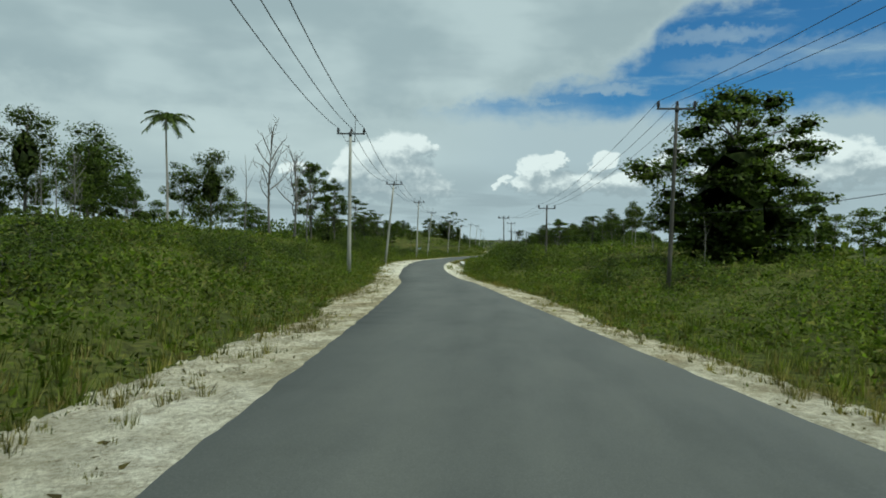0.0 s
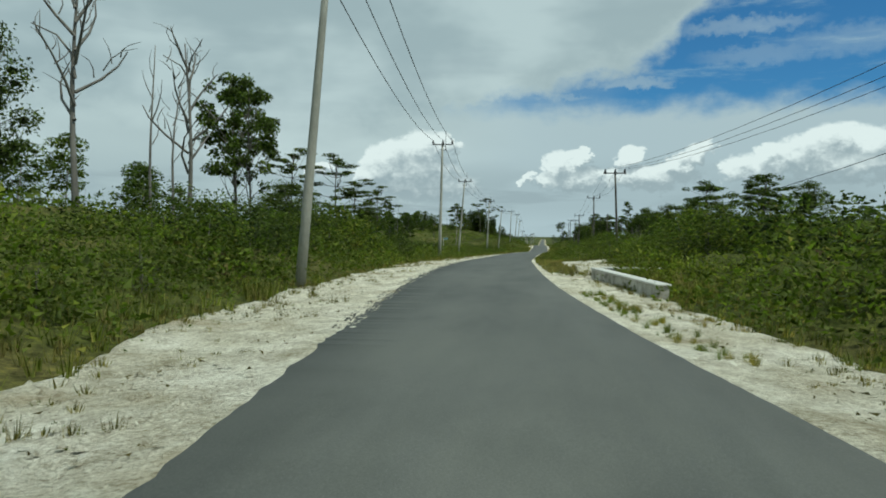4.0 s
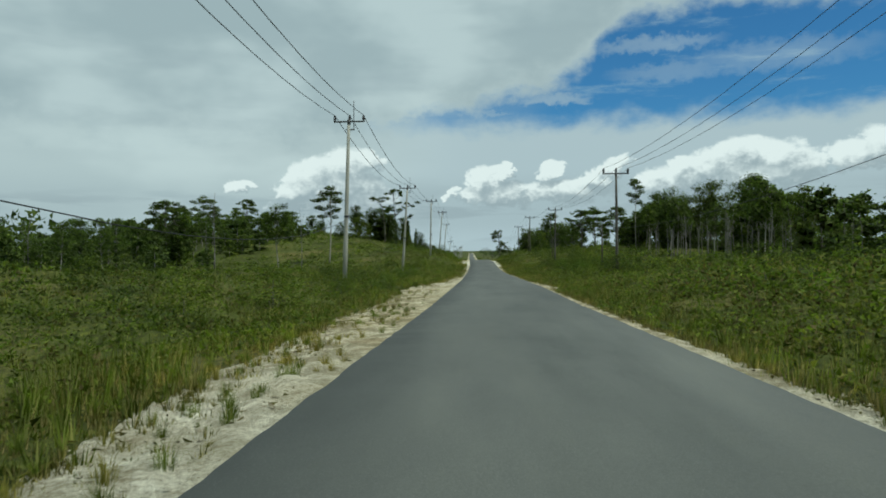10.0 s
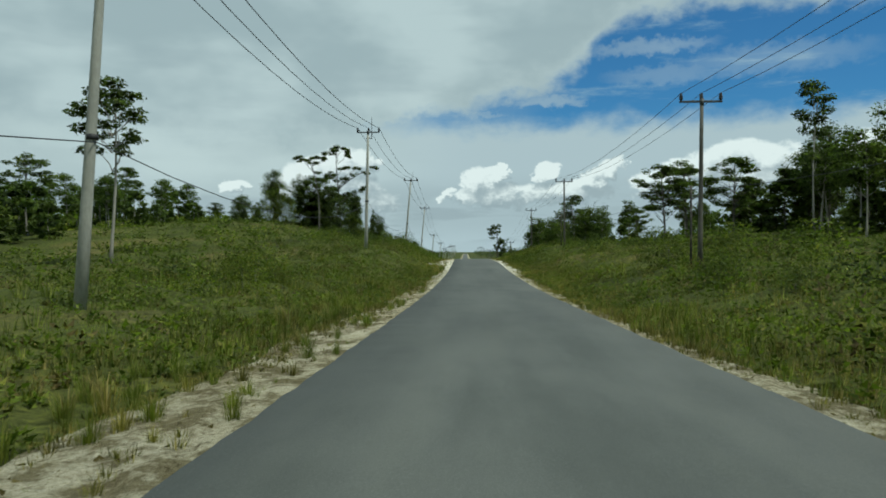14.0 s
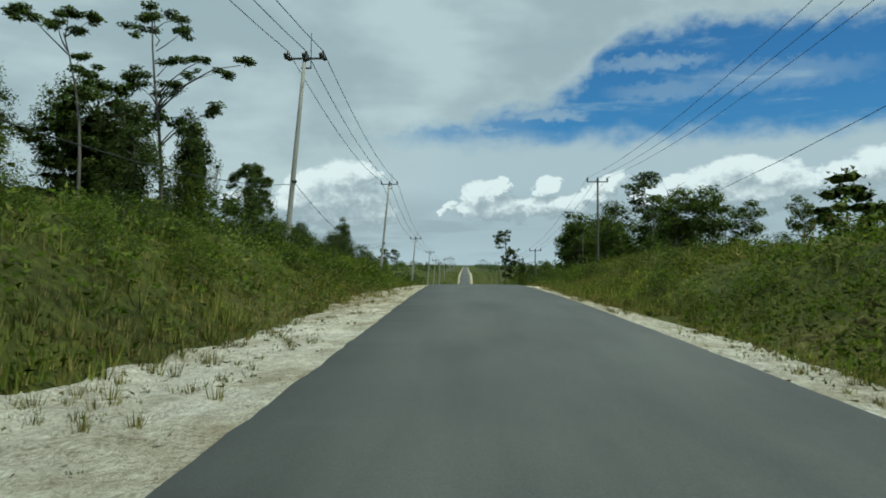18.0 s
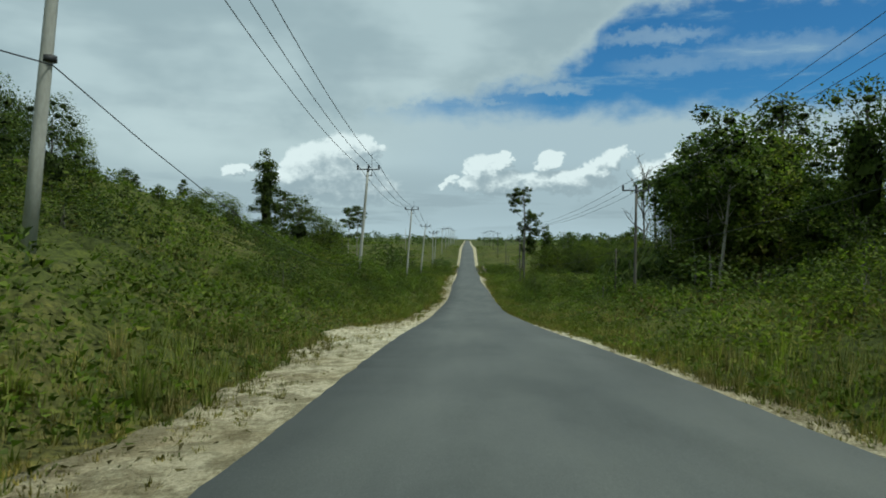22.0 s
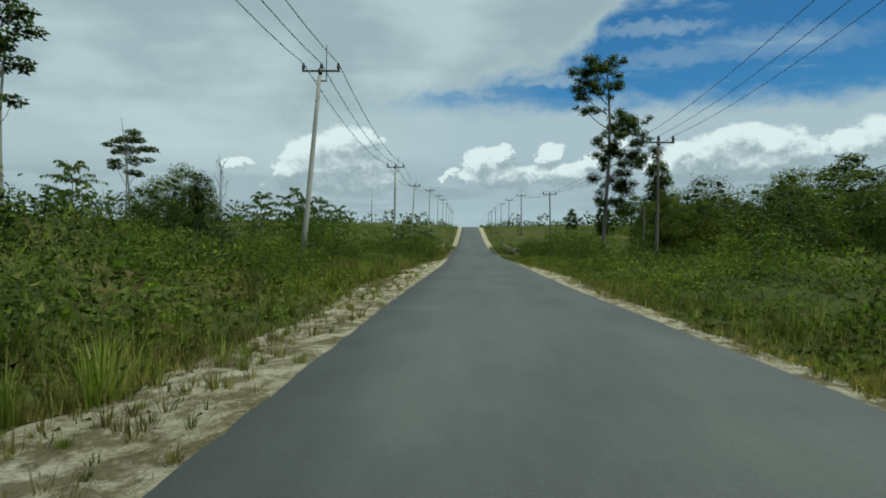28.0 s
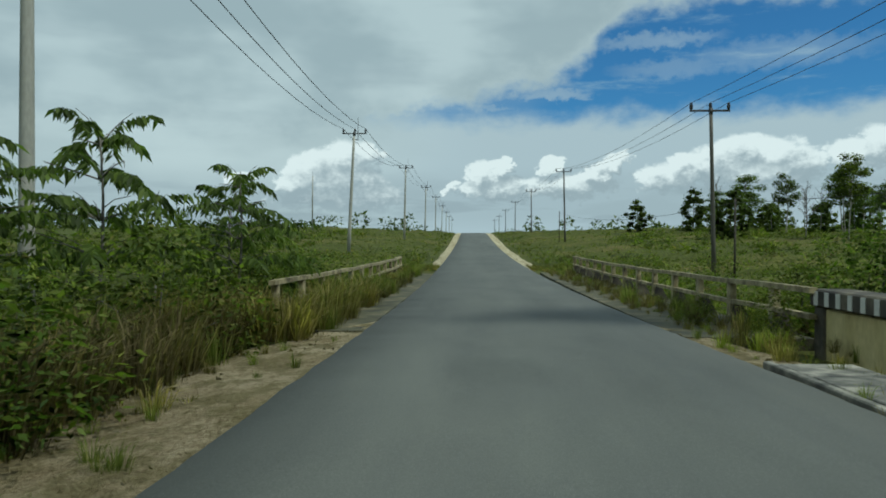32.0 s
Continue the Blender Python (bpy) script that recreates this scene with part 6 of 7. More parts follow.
weeds([(312, 330, -4.6, -3.0, 60, 0.2, 0.7), (182, 207, -5.0, -2.7, 190, 0.10, 0.36), (548, 564, -5.0, -3.0, 26, 0.15, 0.35), (440, 470, -4.3, -2.9, 24, 0.15, 0.4), (104, 134, 2.75, 4.3, 420, 0.10, 0.30), (586, 596.5, -5.2, -2.7, 40, 0.12, 0.35), (594, 621, 3.3, 4.3, 24, 0.2, 0.5), (594.5, 603, 3.4, 4.3, 7, 0.5, 0.9), (596, 621, -4.4, -3.2, 90, 0.35, 0.85), (597, 606, -4.3, -3.5, 60, 0.6, 1.25), (584, 598, -6.4, -4.4, 70, 0.7, 1.5), (570, 588, -6.8, -4.2, 60, 0.5, 1.2), (586, 597, -5.6, -4.0, 16, 0.5, 1.1), (586, 596, -4.2, -2.9, 9, 0.2, 0.5)])
weeds([(82, 93.5, 2.6, 3.25, 110, 0.12, 0.3), (92.5, 102, 5.0, 6.2, 30, 0.5, 0.9), (584, 596, 2.8, 4.6, 60, 0.12, 0.45), (512, 545, -5.0, -2.8, 120, 0.10, 0.34), (255, 296, -5.0, -2.7, 190, 0.12, 0.5), (256, 290, -5.4, -4.0, 24, 0.4, 0.8), (383, 410, -6.0, -4.2, 40, 0.4, 0.85), (440, 480, -6.0, -3.4, 40, 0.4, 1.0), (515, 560, -6.0, -4.2, 40, 0.4, 1.1), (225, 260, -6.2, -4.6, 24, 0.4, 0.9), (5, 40, 4.4, 7, 18, 0.4, 0.9), (440, 520, 2.9, 5.0, 40, 0.3, 0.7)])
for mat, label in ((GRASS, "ragged clumps of tall green roadside weeds"), (DRY_GRASS, "ragged clumps of withered straw-coloured weeds")):
    v, f = stack(heap[mat])
    tagged(new("weed_clumps", raw_mesh("weed_clumps", v, f, mat)), label, "weeds", kind="stuff")


# ---- undergrowth, grass and far woods: too many to count ----
# mean height of the scrub: along, left, right
SCRUB = np.array([(-40, 1.0, 0.9), (40, 1.0, 0.9), (75, 1.4, 1.7), (105, 1.7, 1.7), (140, 1.4, 1.2), (165, 0.7, 1.2), (215, 0.6, 1.0), (290, 0.65, 0.8), (330, 0.9, 0.9), (400, 1.0, 0.9), (450, 1.1, 1.4), (500, 1.1, 1.2), (560, 0.9, 0.9), (600, 1.0, 0.8), (650, 0.8, 0.8), (1000, 0.8, 0.8)], float)


def scrub_h(y, side):
    return np.where(side < 0, np.interp(y, SCRUB[:, 0], SCRUB[:, 1]), np.interp(y, SCRUB[:, 0], SCRUB[:, 2]))


def scatter(n, y0, y1, a0, a1, past_sand=True):
    """Random places on both sides: y, side, distance from the centre."""
    y = y0 + (y1 - y0) * rng.random(n)
    side = np.where(rng.random(n) < 0.5, -1.0, 1.0)
    a = a0 + (a1 - a0) * rng.random(n)
    if past_sand:
        a = a + HALF + np.where(side < 0, sand_width(y, -1), sand_width(y, 1))
    return y, side, a


def off_bridge(y, a):
    return ~((y > 590) & (y < 623) & (a < 5.2))


def shrub_field(name, n, y0, y1, a0, a1, leaves, leaf, grow, mat, label):
    y, side, a = scatter(n, y0, y1, a0, a1)
    u = side * a
    k = off_bridge(y, a)
    y, side, a, u = y[k], side[k], a[k], u[k]
    n = len(y)
    patch = np.clip(0.82 + 0.80 * wob(y * 0.42, u * 0.55, 14.0) + 0.40 * wob(y * 0.09, u * 0.12, 15.0), 0.22, 1.75)
    h = scrub_h(y, side) * grow * patch * (0.5 + 0.75 * rng.random(n)) * np.clip((a - 2.4) / 4.0, 0.30, 1.0)
    base = np.stack([road_x(y) + u, y, ground_z(y, u)], 1)
    q = unit(n * leaves).reshape(n, leaves, 3)
    q[:, :, 2] = np.abs(q[:, :, 2])
    r = (0.35 + 0.65 * rng.random((n, leaves, 1)) ** 0.5)
    rad = (h * (0.55 + 0.5 * rng.random(n)))[:, None, None]
    p = base[:, None, :] + q * r * np.concatenate([rad, rad, h[:, None, None] * 0.95], 2)
    d = q * 0.8 + unit(n * leaves).reshape(n, leaves, 3) * 0.8
    d[:, :, 2] = d[:, :, 2] * 0.6 + 0.15
    d /= np.linalg.norm(d, axis=2, keepdims=True)
    ln = leaf * (0.6 + 0.8 * rng.random(n * leaves)) * np.repeat(np.clip(h, 0.5, 1.6) ** 0.5, leaves)
    v, f = leaf_tris(p.reshape(-1, 3), d.reshape(-1, 3), ln, ln * 0.5)
    soft = q.reshape(-1, 3) * 0.75 + np.array([0, 0, 0.55]) + rng.normal(size=(n * leaves, 3)) * 0.28
    tagged(new(name, raw_mesh(name, v, f, mat, np.repeat(soft, 3, axis=0))), label, "undergrowth", kind="stuff")


def cover_mat(side):
    """The closed, uneven mat of low growth that hides the soil."""
    ys = np.concatenate([np.arange(-8, 640, 0.55), np.arange(641, 840, 1.6)])
    k = 36
    w = sand_width(ys, side)
    rows = []
    for i in range(k):
        s = i / (k - 1)
        a = HALF + w - 0.15 + 45.0 * s ** 1.9
        u = side * (a + 0.12 * rng.normal(size=len(ys)) * (i > 3))
        yy = ys + 0.14 * rng.normal(size=len(ys)) * (i > 0)
        hump = scrub_h(ys, side) * np.clip((a - HALF - w - 0.5) / 3.5, 0.0, 1.0)
        z = ground_z(yy, u) - 0.13 * math.exp(-i * 0.5) + hump * (0.22 + 0.20 * wob(yy * 0.9, u * 0.8, 6.0) + 0.11 * rng.normal(size=len(ys)))
        z = np.where((ys > 588) & (ys < 626) & (a < 7.5), ground_z(yy, u) - 0.5, z)
        rows.append(np.stack([road_x(yy) + u, yy, z], -1))
    v = np.stack(rows, 1).reshape(-1, 3)
    tagged(new("cover_mat", raw_mesh("cover_mat", v, grid_faces(len(ys), k), MAT)), "closed mat of low olive green growth over the soil", "undergrowth", kind="stuff")


cover_mat(-1)
cover_mat(1)
shrub_field("fern_scrub", 17500, -6, 640, 1.0, 14, 50, 0.145, 0.95, FERN, "dense knee-high to waist-high green fern and shrub undergrowth")
shrub_field("heath_scrub", 8500, -6, 700, 13, 46, 40, 0.34, 1.15, FERN, "rough green heath scrub covering the land beside the road")
shrub_field("far_scrub", 2800, 20, 1000, 45, 130, 30, 0.9, 1.5, FERN, "distant green scrub on the plain")
shrub_field("hill_scrub", 6500, 600, 830, 0.6, 45, 18, 0.24, 0.5, FERN, "green scrub on the slope beyond the bridge")
shrub_field("dark_thicket", 3800, -6, 640, 4, 36, 84, 0.15, 1.35, LEAF_DARK, "darker green thickets among the heath scrub")
shrub_field("ground_cover", 22000, -6, 600, 0.0, 8.0, 20, 0.15, 0.85, FERN, "low green creeping plants at the edge of the sand")
shrub_field("bright_shoots", 1100, -6, 640, 2.0, 24, 70, 0.15, 0.95, LEAF_LIGHT, "bright yellow-green young shoots among the scrub")
shrub_field("brown_heath", 3600, 150, 330, 1.2, 22, 44, 0.13, 0.85, WITHERED, "olive brown withered heath brush among the grass")
shrub_field("withered_brush", 1500, -6, 640, 1.2, 20, 44, 0.17, 0.9, WITHERED, "withered brown brush among the green scrub")


def grass_field(name, n, y0, y1, a0, a1, blades, h0, h1, width, mat, label, on_sand=False):
    y, side, a = scatter(n, y0, y1, a0, a1, not on_sand)
    if on_sand:
        w = np.where(side < 0, sand_width(y, -1), sand_width(y, 1))
        a = HALF + 0.12 + w * (0.12 + 0.95 * rng.random(n) ** 0.55)
    lush = np.interp(y, [180, 186, 205, 215, 235, 250, 300, 312, 328, 335, 370, 400, 545, 550, 565], [0.0, 0.6, 0.6, 0.1, 0.1, 0.5, 0.4, 0.8, 0.8, 0.0, 0.0, 0.5, 0.5, 0.1, 0.5])
    keep = off_bridge(y, a) & (wob(y * 0.45, a * 0.9 * side, 12.0) > (-0.2 - lush if on_sand else 0.2 * wob(y * 1.9, a * 2.2, 3.0) - 0.5))
    y, side, a = y[keep], side[keep], a[keep]
    n = len(y)
    u = side * a
    base = np.stack([road_x(y) + u, y, ground_z(y, u) + (0.01 if on_sand else 0.0)], 1)
    past = a - HALF - np.where(side < 0, sand_width(y, -1), sand_width(y, 1))
    swell = np.clip(0.62 + 0.62 * wob(y * 0.31, u * 0.45, 17.0), 0.22, 1.25) * (1.0 if on_sand else np.clip(0.60 + past * 0.30, 0.45, 1.0))
    hh = ((h0 + (h1 - h0) * rng.random(n)) * swell)[:, None] * (0.6 + 0.6 * rng.random((n, blades)))
    ang = rng.random((n, blades)) * 2 * np.pi
    out = np.stack([np.cos(ang), np.sin(ang), np.zeros_like(ang)], 2)
    foot = base[:, None, :] + out * (0.10 * rng.random((n, blades, 1)))
    lean = 0.15 + 0.55 * rng.random((n, blades, 1)) ** 1.5
    tip = foot + out * hh[:, :, None] * lean + np.array([0, 0, 1.0]) * hh[:, :, None] * (1.0 - 0.25 * lean)
    side_v = np.stack([-np.sin(ang), np.cos(ang), np.zeros_like(ang)], 2) * width
    v = np.stack([foot - side_v, foot + side_v, tip], 2).reshape(-1, 3)
    f = np.arange(n * blades * 3).reshape(-1, 3)
    soft = out.reshape(-1, 3) * 0.5 + np.array([0, 0, 0.8]) + rng.normal(size=(n * blades, 3)) * 0.25
    tagged(new(name, raw_mesh(name, v, f, mat, np.repeat(soft, 3, axis=0))), label, "grass", kind="stuff")


grass_field("verge_grass", 36000, -6, 630, -0.3, 4.5, 11, 0.25, 0.85, 0.012, GRASS, "tall green and straw-coloured grass along the road")
grass_field("dry_grass", 17000, -6, 630, -0.7, 2.6, 12, 0.15, 0.6, 0.008, DRY_GRASS, "dry brownish grass at the edge of the sand")
grass_field("sand_tufts", 12000, -6, 630, 0, 1, 20, 0.08, 0.30, 0.006, DRY_GRASS, "thin short grass tufts growing in the white sand", True)
grass_field("sand_sprigs", 9000, -6, 630, 0, 1, 6, 0.04, 0.12, 0.008, GRASS, "small green sprigs growing in the sand", True)
grass_field("straw_verge", 11000, 300, 592, -0.25, 1.7, 9, 0.10, 0.42, 0.009, DRY_GRASS, "low straw-coloured grass along the asphalt")
grass_field("brown_grass", 15000, 130, 520, 0.0, 3.6, 9, 0.25, 0.62, 0.006, DRY_GRASS, "tall brownish seeding grass between the sand and the scrub")
grass_field("slope_grass", 9000, 610, 830, 0.3, 40, 9, 0.35, 0.8, 0.03, GRASS, "light green grass on the slope beyond the bridge")
grass_field("meadow_grass", 7000, 120, 600, 4.0, 16, 14, 0.6, 1.3, 0.018, GRASS, "high grass between the shrubs")


def far_woods():
    """Rows of crowns far off, to the skyline."""
    n = 900
    y = 60 + 1500 * rng.random(n)
    side = np.where(rng.random(n) < 0.5, -1.0, 1.0)
    a = 100 + 420 * rng.random(n) ** 1.3
    far = y > 760
    a = np.where(far, 16 + 420 * rng.random(n) ** 1.5, a)
    u = side * a
    h = np.where(far & (a < 60), 3.0 + 3.0 * rng.random(n), 5.0 + 5.0 * rng.random(n))
    base = np.stack([road_x(y) + u, y, ground_z(y, u)], 1)
    m = 50
    q = unit(n * m).reshape(n, m, 3)
    r = 0.55 + 0.45 * rng.random((n, m, 1))
    p = base[:, None, :] + q * r * np.stack([h * 0.45, h * 0.45, h * 0.48], 1)[:, None, :] + (h * 0.55)[:, None, None] * np.array([0, 0, 1.0])
    d = q * 0.8 + unit(n * m).reshape(n, m, 3) * 0.7
    d /= np.linalg.norm(d, axis=2, keepdims=True)
    ln = np.repeat(h * 0.20, m) * (0.6 + 0.8 * rng.random(n * m))
    v, f = leaf_tris(p.reshape(-1, 3), d.reshape(-1, 3), ln, ln * 0.7)
    tagged(new("far_woods", raw_mesh("far_woods", v, f, LEAF_DARK)), "low dark woods along the far skyline", "woods", kind="stuff")


far_woods()


def sand_clods():
    """Small lumps of sand and gravel strewn over the shoulders."""
    n = 42000
    y = -4 + 596 * rng.random(n)
    side = np.where(rng.random(n) < 0.6, -1.0, 1.0)
    w = np.where(side < 0, sand_width(y, -1), sand_width(y, 1))
    a = HALF + 0.12 + w * (0.06 + 0.84 * rng.random(n) ** 0.7)
    u = side * a
    rubble = np.clip(wob(y * 0.18, side * 3.0, 31.0) * 1.6 + 0.3, 0.15, 1.0)
    rubble = rubble + (side < 0) * (1.3 * np.exp(-((y - 427) / 9.0) ** 2) + 1.1 * np.exp(-((y - 229) / 7.0) ** 2) + 0.8 * np.exp(-((y - 389) / 6.0) ** 2))
    s = 0.010 + 0.060 * rubble * rng.random(n) ** 2.2
    c = np.stack([road_x(y) + u, y, ground_z(y, u) + 0.02], 1)
    oct_ = np.array([(1, 0, 0), (-1, 0, 0), (0, 1, 0), (0, -1, 0), (0, 0, 0.8), (0, 0, -0.6)], float)
    v = c[:, None, :] + oct_[None] * s[:, None, None] * (0.55 + 0.9 * rng.random((n, 6, 3)))
    tri = np.array([(0, 2, 4), (2, 1, 4), (1, 3, 4), (3, 0, 4)])
    f = (np.arange(n)[:, None, None] * 6 + tri[None]).reshape(-1, 3)
    tagged(new("sand_clods", raw_mesh("sand_clods", v.reshape(-1, 3), f, SAND)), "small pale clods and gravel on the sand shoulders", "gravel", kind="stuff")


sand_clods()


def litter():
    """Dead leaves, twigs and bark scraps lying on the sand."""
    n = 26000
    y = -4 + 600 * rng.random(n)
    side = np.where(rng.random(n) < 0.6, -1.0, 1.0)
    w = np.where(side < 0, sand_width(y, -1), sand_width(y, 1))
    u = side * (HALF + 0.2 + w * rng.random(n) ** 0.7)
    keep = wob(y * 0.7, u * 1.3, 41.0) > -0.1
    y, u = y[keep], u[keep]
    n = len(y)
    p = np.stack([road_x(y) + u, y, ground_z(y, u) + 0.035], 1)
    d = unit(n, 0.25)
    v, f = leaf_tris(p, d, 0.04 + 0.10 * rng.random(n) ** 2, 0.02 + 0.03 * rng.random(n))
    tagged(new("leaf_litter", raw_mesh("leaf_litter", v, f, WITHERED)), "dead leaves and twigs strewn on the sand", "litter", kind="stuff")


litter()


def edge_flakes(name, y0, y1, u0, u1, n, r0, r1, lift, mat, label):
    """Irregular thin flakes along the crumbling left edge of the asphalt."""
    y = y0 + (y1 - y0) * rng.random(n)
    y = y[wob(y * 0.8, y * 0.3, 51.0) > -0.3]
    n = len(y)
    u = u0 + (u1 - u0) * rng.random(n) - np.interp(y, EDGE[:, 0], EDGE[:, 1])
    k = 7
    a = np.arange(k) * 2 * np.pi / k + rng.random((n, k)) * 0.6
    r = (r0 + (r1 - r0) * rng.random((n, 1)) ** 2.5) * (0.45 + 0.9 * rng.random((n, k)))
    top = np.stack([(road_x(y) + u)[:, None] + np.cos(a) * r * 0.8, y[:, None] + np.sin(a) * r * 1.5, np.broadcast_to((road_z(y) + lift)[:, None], (n, k))], 2)
    v = np.concatenate([top, top * 1.0 - np.array([0, 0, 0.02]), top.mean(1, keepdims=True) + np.array([0, 0, 0.003])], 1).reshape(-1, 3)
    i, q = np.arange(n)[:, None, None] * (2 * k + 1), np.arange(k)
    w = (q + 1) % k
    tri = np.concatenate([np.stack([q, w, np.full(k, 2 * k)], 1), np.stack([q, q + k, w], 1), np.stack([w, q + k, w + k], 1)])
    me = raw_mesh(name, v, (i + tri[None]).reshape(-1, 3), mat)
    me.polygons.foreach_set("use_smooth", np.zeros(len(me.polygons), bool))
    tagged(new(name, me), label, "road edge", kind="stuff")


edge_flakes("asphalt_flakes", 84, 152, -2.72, -2.40, 700, 0.008, 0.045, -0.026, ASPHALT, "broken dark asphalt crumbs along the edge of the road")
edge_flakes("sand_patches", 84, 152, -2.46, -2.26, 1300, 0.008, 0.055, 0.004, SAND, "thin patches of white sand blown over the asphalt edge")


# ---- later growth: the rise on the left, the bridge and the far slope ----
rng = np.random.default_rng(77)
foot = Vector((-44.7, 427.7, float(ground_z(427.7, -44.7 - float(road_x(427.7)))) - 0.2))
ROUND_HEAD = [(-1.0, 9.4, 1.0), (-1.7, 8.9, 0.8), (0.0, 9.5, 1.0), (1.0, 9.0, 1.0), (1.8, 8.5, 0.8), (2.0, 7.5, 0.8), (1.9, 6.5, 0.7), (1.8, 5.3, 0.9), (1.3, 4.5, 0.8), (-2.2, 8.2, 0.8), (-2.4, 7.5, 0.5), (-0.5, 10.0, 0.8), (0.7, 9.8, 0.7),
              (-3.2, 5.7, 0.8), (-3.0, 4.7, 0.9), (-2.5, 3.9, 0.8), (-3.5, 4.2, 0.7), (-1.2, 3.9, 0.8), (0.3, 3.7, 0.8), (2.3, 4.0, 0.6), (1.0, 3.4, 0.7), (-0.3, 6.2, 0.4)]
clump_tree(foot, 9.2 - foot.z, 0.14, heads_of([(x, z - foot.z, r) for x, z, r in ROUND_HEAD], 0.7), "bushy dark tree with bare inner stems under a ragged dome", BARK_PALE, (0.3, 0.0), 15000, 0.19, 0.8)
grove([("forest", -46.5, 412, 5.2, 0, 1.0), ("forest", -43.5, 409, 4.3, 0, 1.1), ("forest", -48.5, 408, 5.4, 0, 1.0), ("snag", -44.5, 407, 4.6, 0, 0.8), ("dead", -50.6, 430, 9.2, 1, 0.5)])


def brakes(rows):
    """Single bushes: kind, across from the road's middle, along, height, width."""
    for kind, u, y, h, wide in rows:
        plant(kind, float(road_x(y)) + u, y, float(ground_z(y, u)) + h, 0, None, wide)


# the rise on the left
brakes([("dark_bush", -15.2, 408, 2.1, 1.5), ("dark_bush", -13.4, 410, 1.7, 1.5), ("dark_bush", -14.4, 404, 1.9, 1.4), ("dark_bush", -12.6, 401, 1.5, 1.6), ("dark_bush", -14.8, 398, 1.8, 1.5), ("light_bush", -17.4, 406, 2.2, 1.5), ("light_bush", -18.6, 408, 2.0, 1.3),
        ("dark_bush", -12.2, 393, 1.5, 1.5), ("dark_bush", -15.6, 391, 1.8, 1.4), ("dark_bush", -10.8, 388, 1.2, 1.5), ("dark_bush", -19.0, 395, 2.2, 1.4), ("dark_bush", -21.5, 401, 2.4, 1.4), ("dark_bush", -22.0, 414, 2.6, 1.5), ("dark_bush", -19.5, 417, 2.2, 1.5),
        ("dark_bush", -17.5, 421, 2.2, 1.5), ("dark_bush", -23.5, 420, 2.8, 1.5), ("dark_bush", -20.5, 425, 2.4, 1.5), ("dark_bush", -24.5, 426, 2.8, 1.5), ("bush", -12.0, 416, 1.4, 1.5), ("dark_bush", -13.2, 422, 1.6, 1.4)])
# the banks past the first bend
brakes([("dark_bush", -9.4, 101, 2.1, 1.3), ("dark_bush", -10.6, 105, 2.6, 1.3), ("dark_bush", -9.2, 110, 2.3, 1.2), ("dark_bush", -11.2, 114, 2.9, 1.3), ("dark_bush", -9.6, 119, 2.4, 1.2), ("dark_bush", -12.2, 99, 2.6, 1.3), ("dark_bush", -13.4, 108, 2.8, 1.3),
        ("bush", 9.6, 106, 2.4, 1.3), ("dark_bush", 11.4, 109, 2.8, 1.3), ("bush", 10.2, 113, 2.5, 1.4), ("dark_bush", 12.6, 116, 2.9, 1.4), ("light_bush", 10.8, 119, 2.4, 1.3), ("bush", 6.0, 103.2, 1.1, 1.2), ("bush", 5.9, 95.5, 0.8, 1.2)])
# the first stretch, darker clumps in the scrub on the left
brakes([("dark_bush", -10 - 2.2 * (k % 4), 14 + 5.2 * k, 1.5 + 0.25 * (k % 3), 1.4) for k in range(11)])
# the low land on the left after the sign, and the bank opposite
brakes([("dark_bush", -11.5 - 1.9 * (k % 8), 176 + 1.9 * k, 1.3 + 0.3 * (k % 4), 1.5) for k in range(16)])
brakes([("bush", 10.2, 160, 2.0, 1.3), ("dark_bush", 11.8, 164, 2.3, 1.4), ("bush", 9.8, 169, 2.1, 1.3), ("dark_bush", 12.4, 173, 2.5, 1.4), ("light_bush", 10.6, 177, 1.9, 1.3), ("bush", 11.2, 183, 2.2, 1.4)])
# before the bridge, on the left
brakes([("light_bush", -9.3, 550.5, 2.7, 1.1), ("bush", -8.4, 548.5, 1.9, 1.2), ("bush", -10.2, 552, 2.3, 1.1)])
# round the end wall of the bridge
brakes([("light_bush", 6.3, 595.6, 1.75, 0.95), ("light_bush", 7.2, 594.2, 1.9, 0.9), ("bush", 5.6, 597.5, 1.2, 1.0), ("bush", 4.1, 595.2, 0.8, 0.9), ("bush", 3.7, 597.6, 0.55, 1.0), ("bush", -4.9, 597.2, 1.15, 1.0), ("dark_bush", -4.8, 599.5, 1.1, 1.0), ("bush", -4.7, 602, 1.0, 1.0), ("dark_bush", -4.7, 604.8, 0.9, 1.0)])


def deck_growth(name, n, y0, y1, u0, u1, h0, h1, mat, label):
    rows = []
    for k in range(n):
        y, u, h = y0 + (y1 - y0) * rng.random(), u0 + (u1 - u0) * rng.random(), h0 + (h1 - h0) * rng.random() ** 2
        v, f = weed_clump(60)
        rows.append((v * np.array([h * 1.5, h * 1.5, h]) + np.array([float(road_x(y)) + u, y, float(road_z(y)) - 0.10]), f))
    v, f = stack(rows)
    tagged(new(name, raw_mesh(name, v, f, mat)), label, "weeds", kind="stuff")


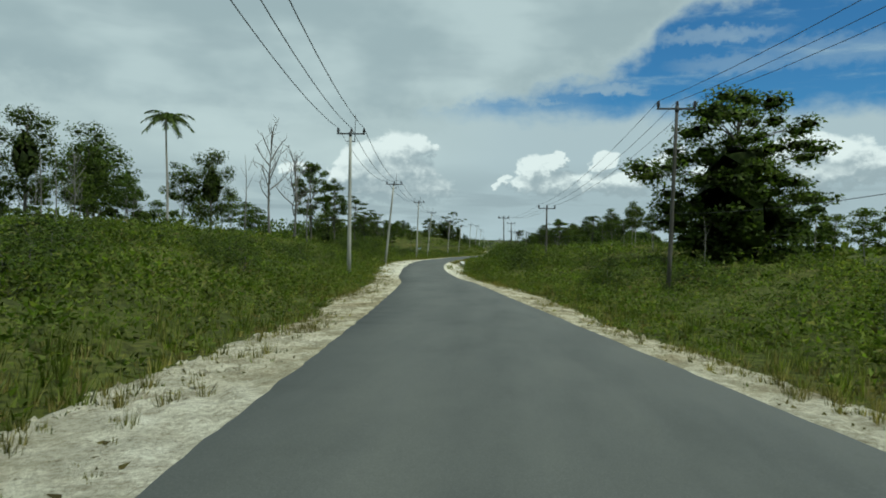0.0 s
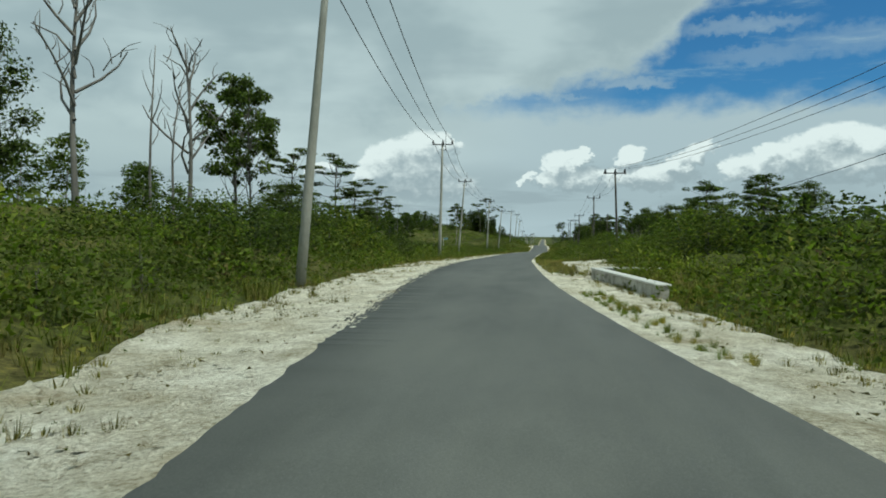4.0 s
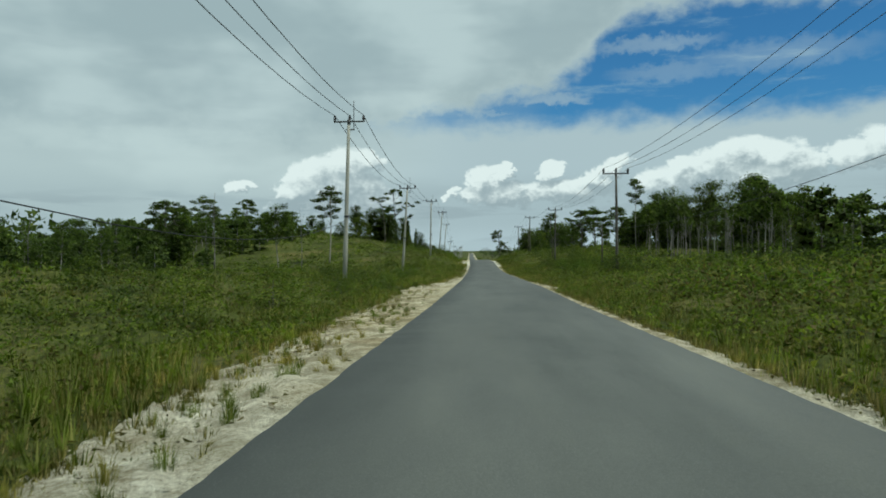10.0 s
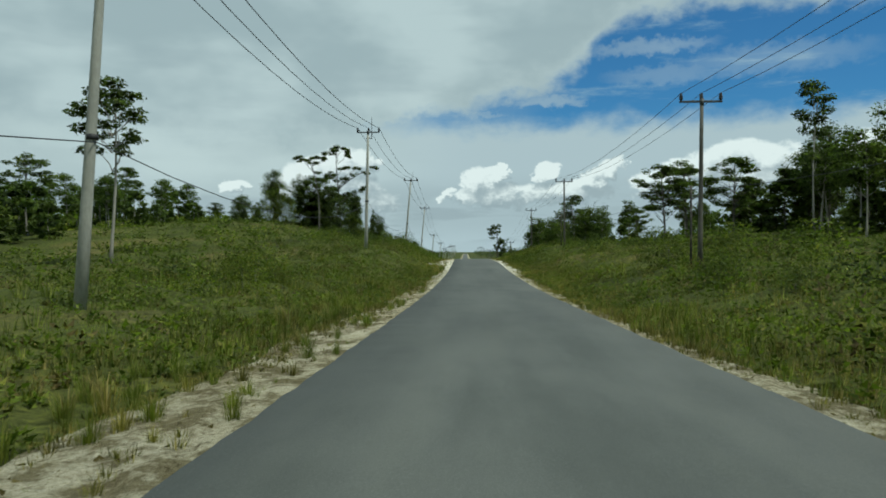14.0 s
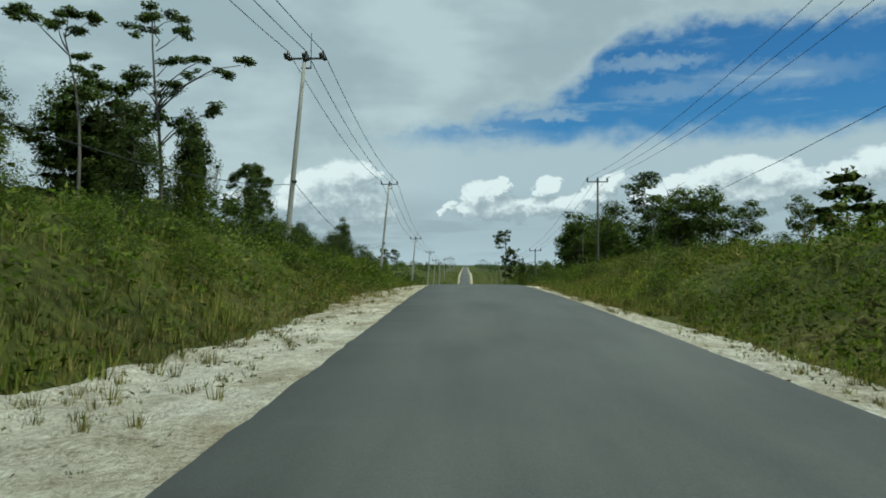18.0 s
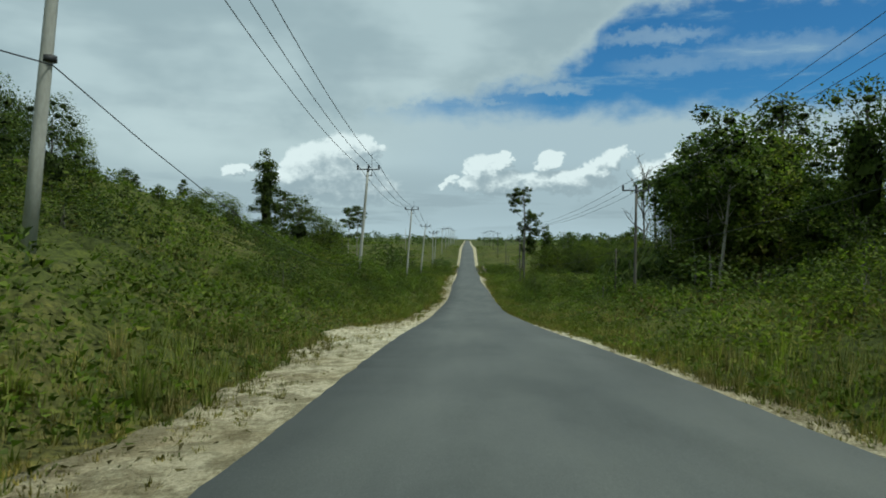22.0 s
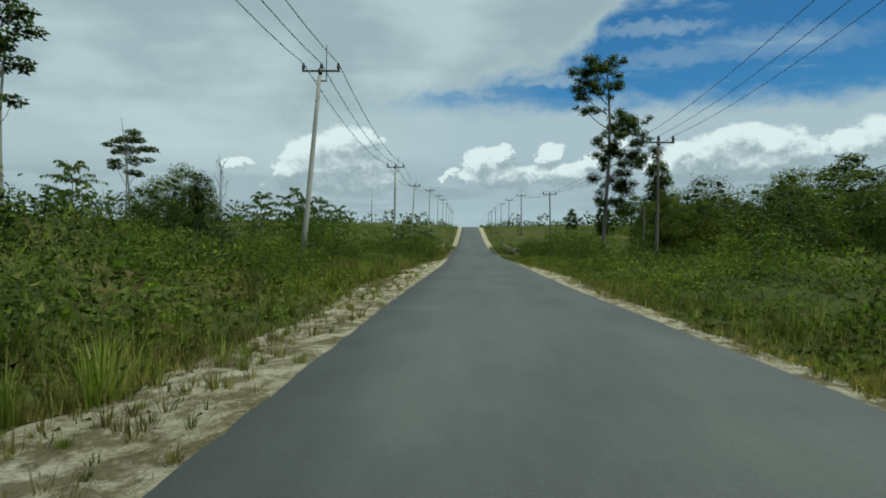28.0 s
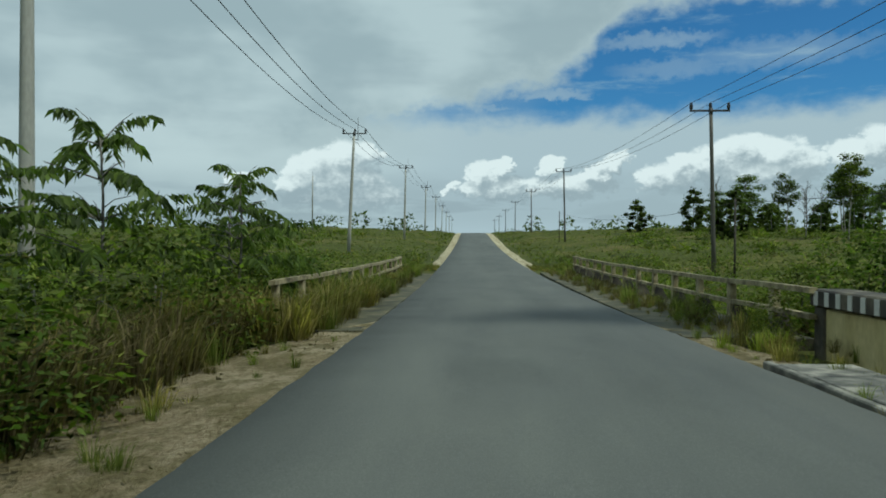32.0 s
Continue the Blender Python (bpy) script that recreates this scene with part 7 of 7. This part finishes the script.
deck_growth("deck_weeds", 230, 593.4, 622, 3.15, 4.5, 0.08, 0.5, WITHERED, "withered brown weeds rooted in the dirt of the bridge deck")
deck_growth("deck_weeds", 90, 593.4, 622, 3.3, 4.5, 0.08, 0.5, GRASS, "green weeds rooted in the dirt of the bridge deck")
deck_growth("deck_weeds", 150, 597, 622, -4.5, -3.2, 0.15, 0.7, WITHERED, "withered brown weeds rooted in the dirt of the bridge deck")
deck_growth("hedge_foot_weeds", 150, 583, 597, -5.0, -4.1, 0.35, 1.2, WITHERED, "withered brown weeds at the foot of the hedge")
deck_growth("hedge_foot_weeds", 70, 594.5, 603, -4.3, -3.4, 0.5, 1.1, DRY_GRASS, "straw-coloured weeds hiding the end of the railing")
deck_growth("verge_weeds", 220, 570, 584, -4.7, -2.9, 0.10, 0.34, GRASS, "low green weeds spreading over the sand")
deck_growth("verge_weeds", 160, 570, 586, -4.9, -2.9, 0.10, 0.36, DRY_GRASS, "low straw-coloured weeds spreading over the sand")
deck_growth("brown_tussock", 26, 538.5, 542, -6.9, -5.4, 0.6, 1.15, WITHERED, "tall brown tussock of dead grass beside the sand")
deck_growth("verge_weeds", 240, 103, 130, 2.75, 4.6, 0.10, 0.40, DRY_GRASS, "dry brown grass between the asphalt and the white sand")
deck_growth("verge_weeds", 120, 103, 130, 2.75, 4.4, 0.10, 0.34, WITHERED, "withered brown weeds between the asphalt and the white sand")
# thin brownish wood on the far slope past the bridge
for k in range(34):
    y, u = 640 + 85 * rng.random(), 36 + 52 * rng.random()
    kind = ("dead", "forest", "snag")[k % 3]
    plant(kind, float(road_x(y)) + u, y, float(ground_z(y, u)) + 6.0 + 2.5 * rng.random(), 0, None, 0.9)


def tall_grass(name, n, y0, y1, a0, a1, h0, h1, mat, label):
    """High seeding grass on the right bank."""
    y, a = y0 + (y1 - y0) * rng.random(n), a0 + (a1 - a0) * rng.random(n)
    u = a + HALF + sand_width(y, 1)
    keep = wob(y * 0.35, u * 0.6, 23.0) > 0.0
    y, u, a = y[keep], u[keep], a[keep]
    n, m = len(y), 10
    h = ((h0 + (h1 - h0) * rng.random(n)) * np.clip(0.5 + 0.25 * a, 0.5, 1.0))[:, None] * (0.6 + 0.6 * rng.random((n, m)))
    g = rng.random((n, m)) * 6.283
    out = np.stack([np.cos(g), np.sin(g), 0 * g], 2)
    foot = np.stack([road_x(y) + u, y, ground_z(y, u)], 1)[:, None, :] + out * (0.14 * rng.random((n, m, 1)))
    tip = foot + out * h[:, :, None] * 0.65 * rng.random((n, m, 1)) + h[:, :, None] * np.array([0, 0, 1.0])
    sd = np.stack([-np.sin(g), np.cos(g), 0 * g], 2) * 0.006
    v = np.stack([foot - sd, foot + sd, tip], 2).reshape(-1, 3)
    soft = np.repeat(out.reshape(-1, 3) * 0.5 + np.array([0, 0, 0.8]), 3, axis=0)
    tagged(new(name, raw_mesh(name, v, np.arange(n * m * 3).reshape(-1, 3), mat, soft)), label, "grass", kind="stuff")


tall_grass("bank_grass", 5200, 355, 445, 0.4, 9.0, 0.35, 0.95, DRY_GRASS, "high brownish seeding grass on the bank")
tall_grass("bank_grass", 2000, 205, 330, 0.4, 8.0, 0.3, 0.85, DRY_GRASS, "high brownish seeding grass on the bank")
brakes([("light_bush", 8.3, 15.5, 1.5, 1.2), ("bush", 9.5, 17.2, 1.7, 1.2), ("dark_bush", 10.4, 14.5, 1.6, 1.2)])
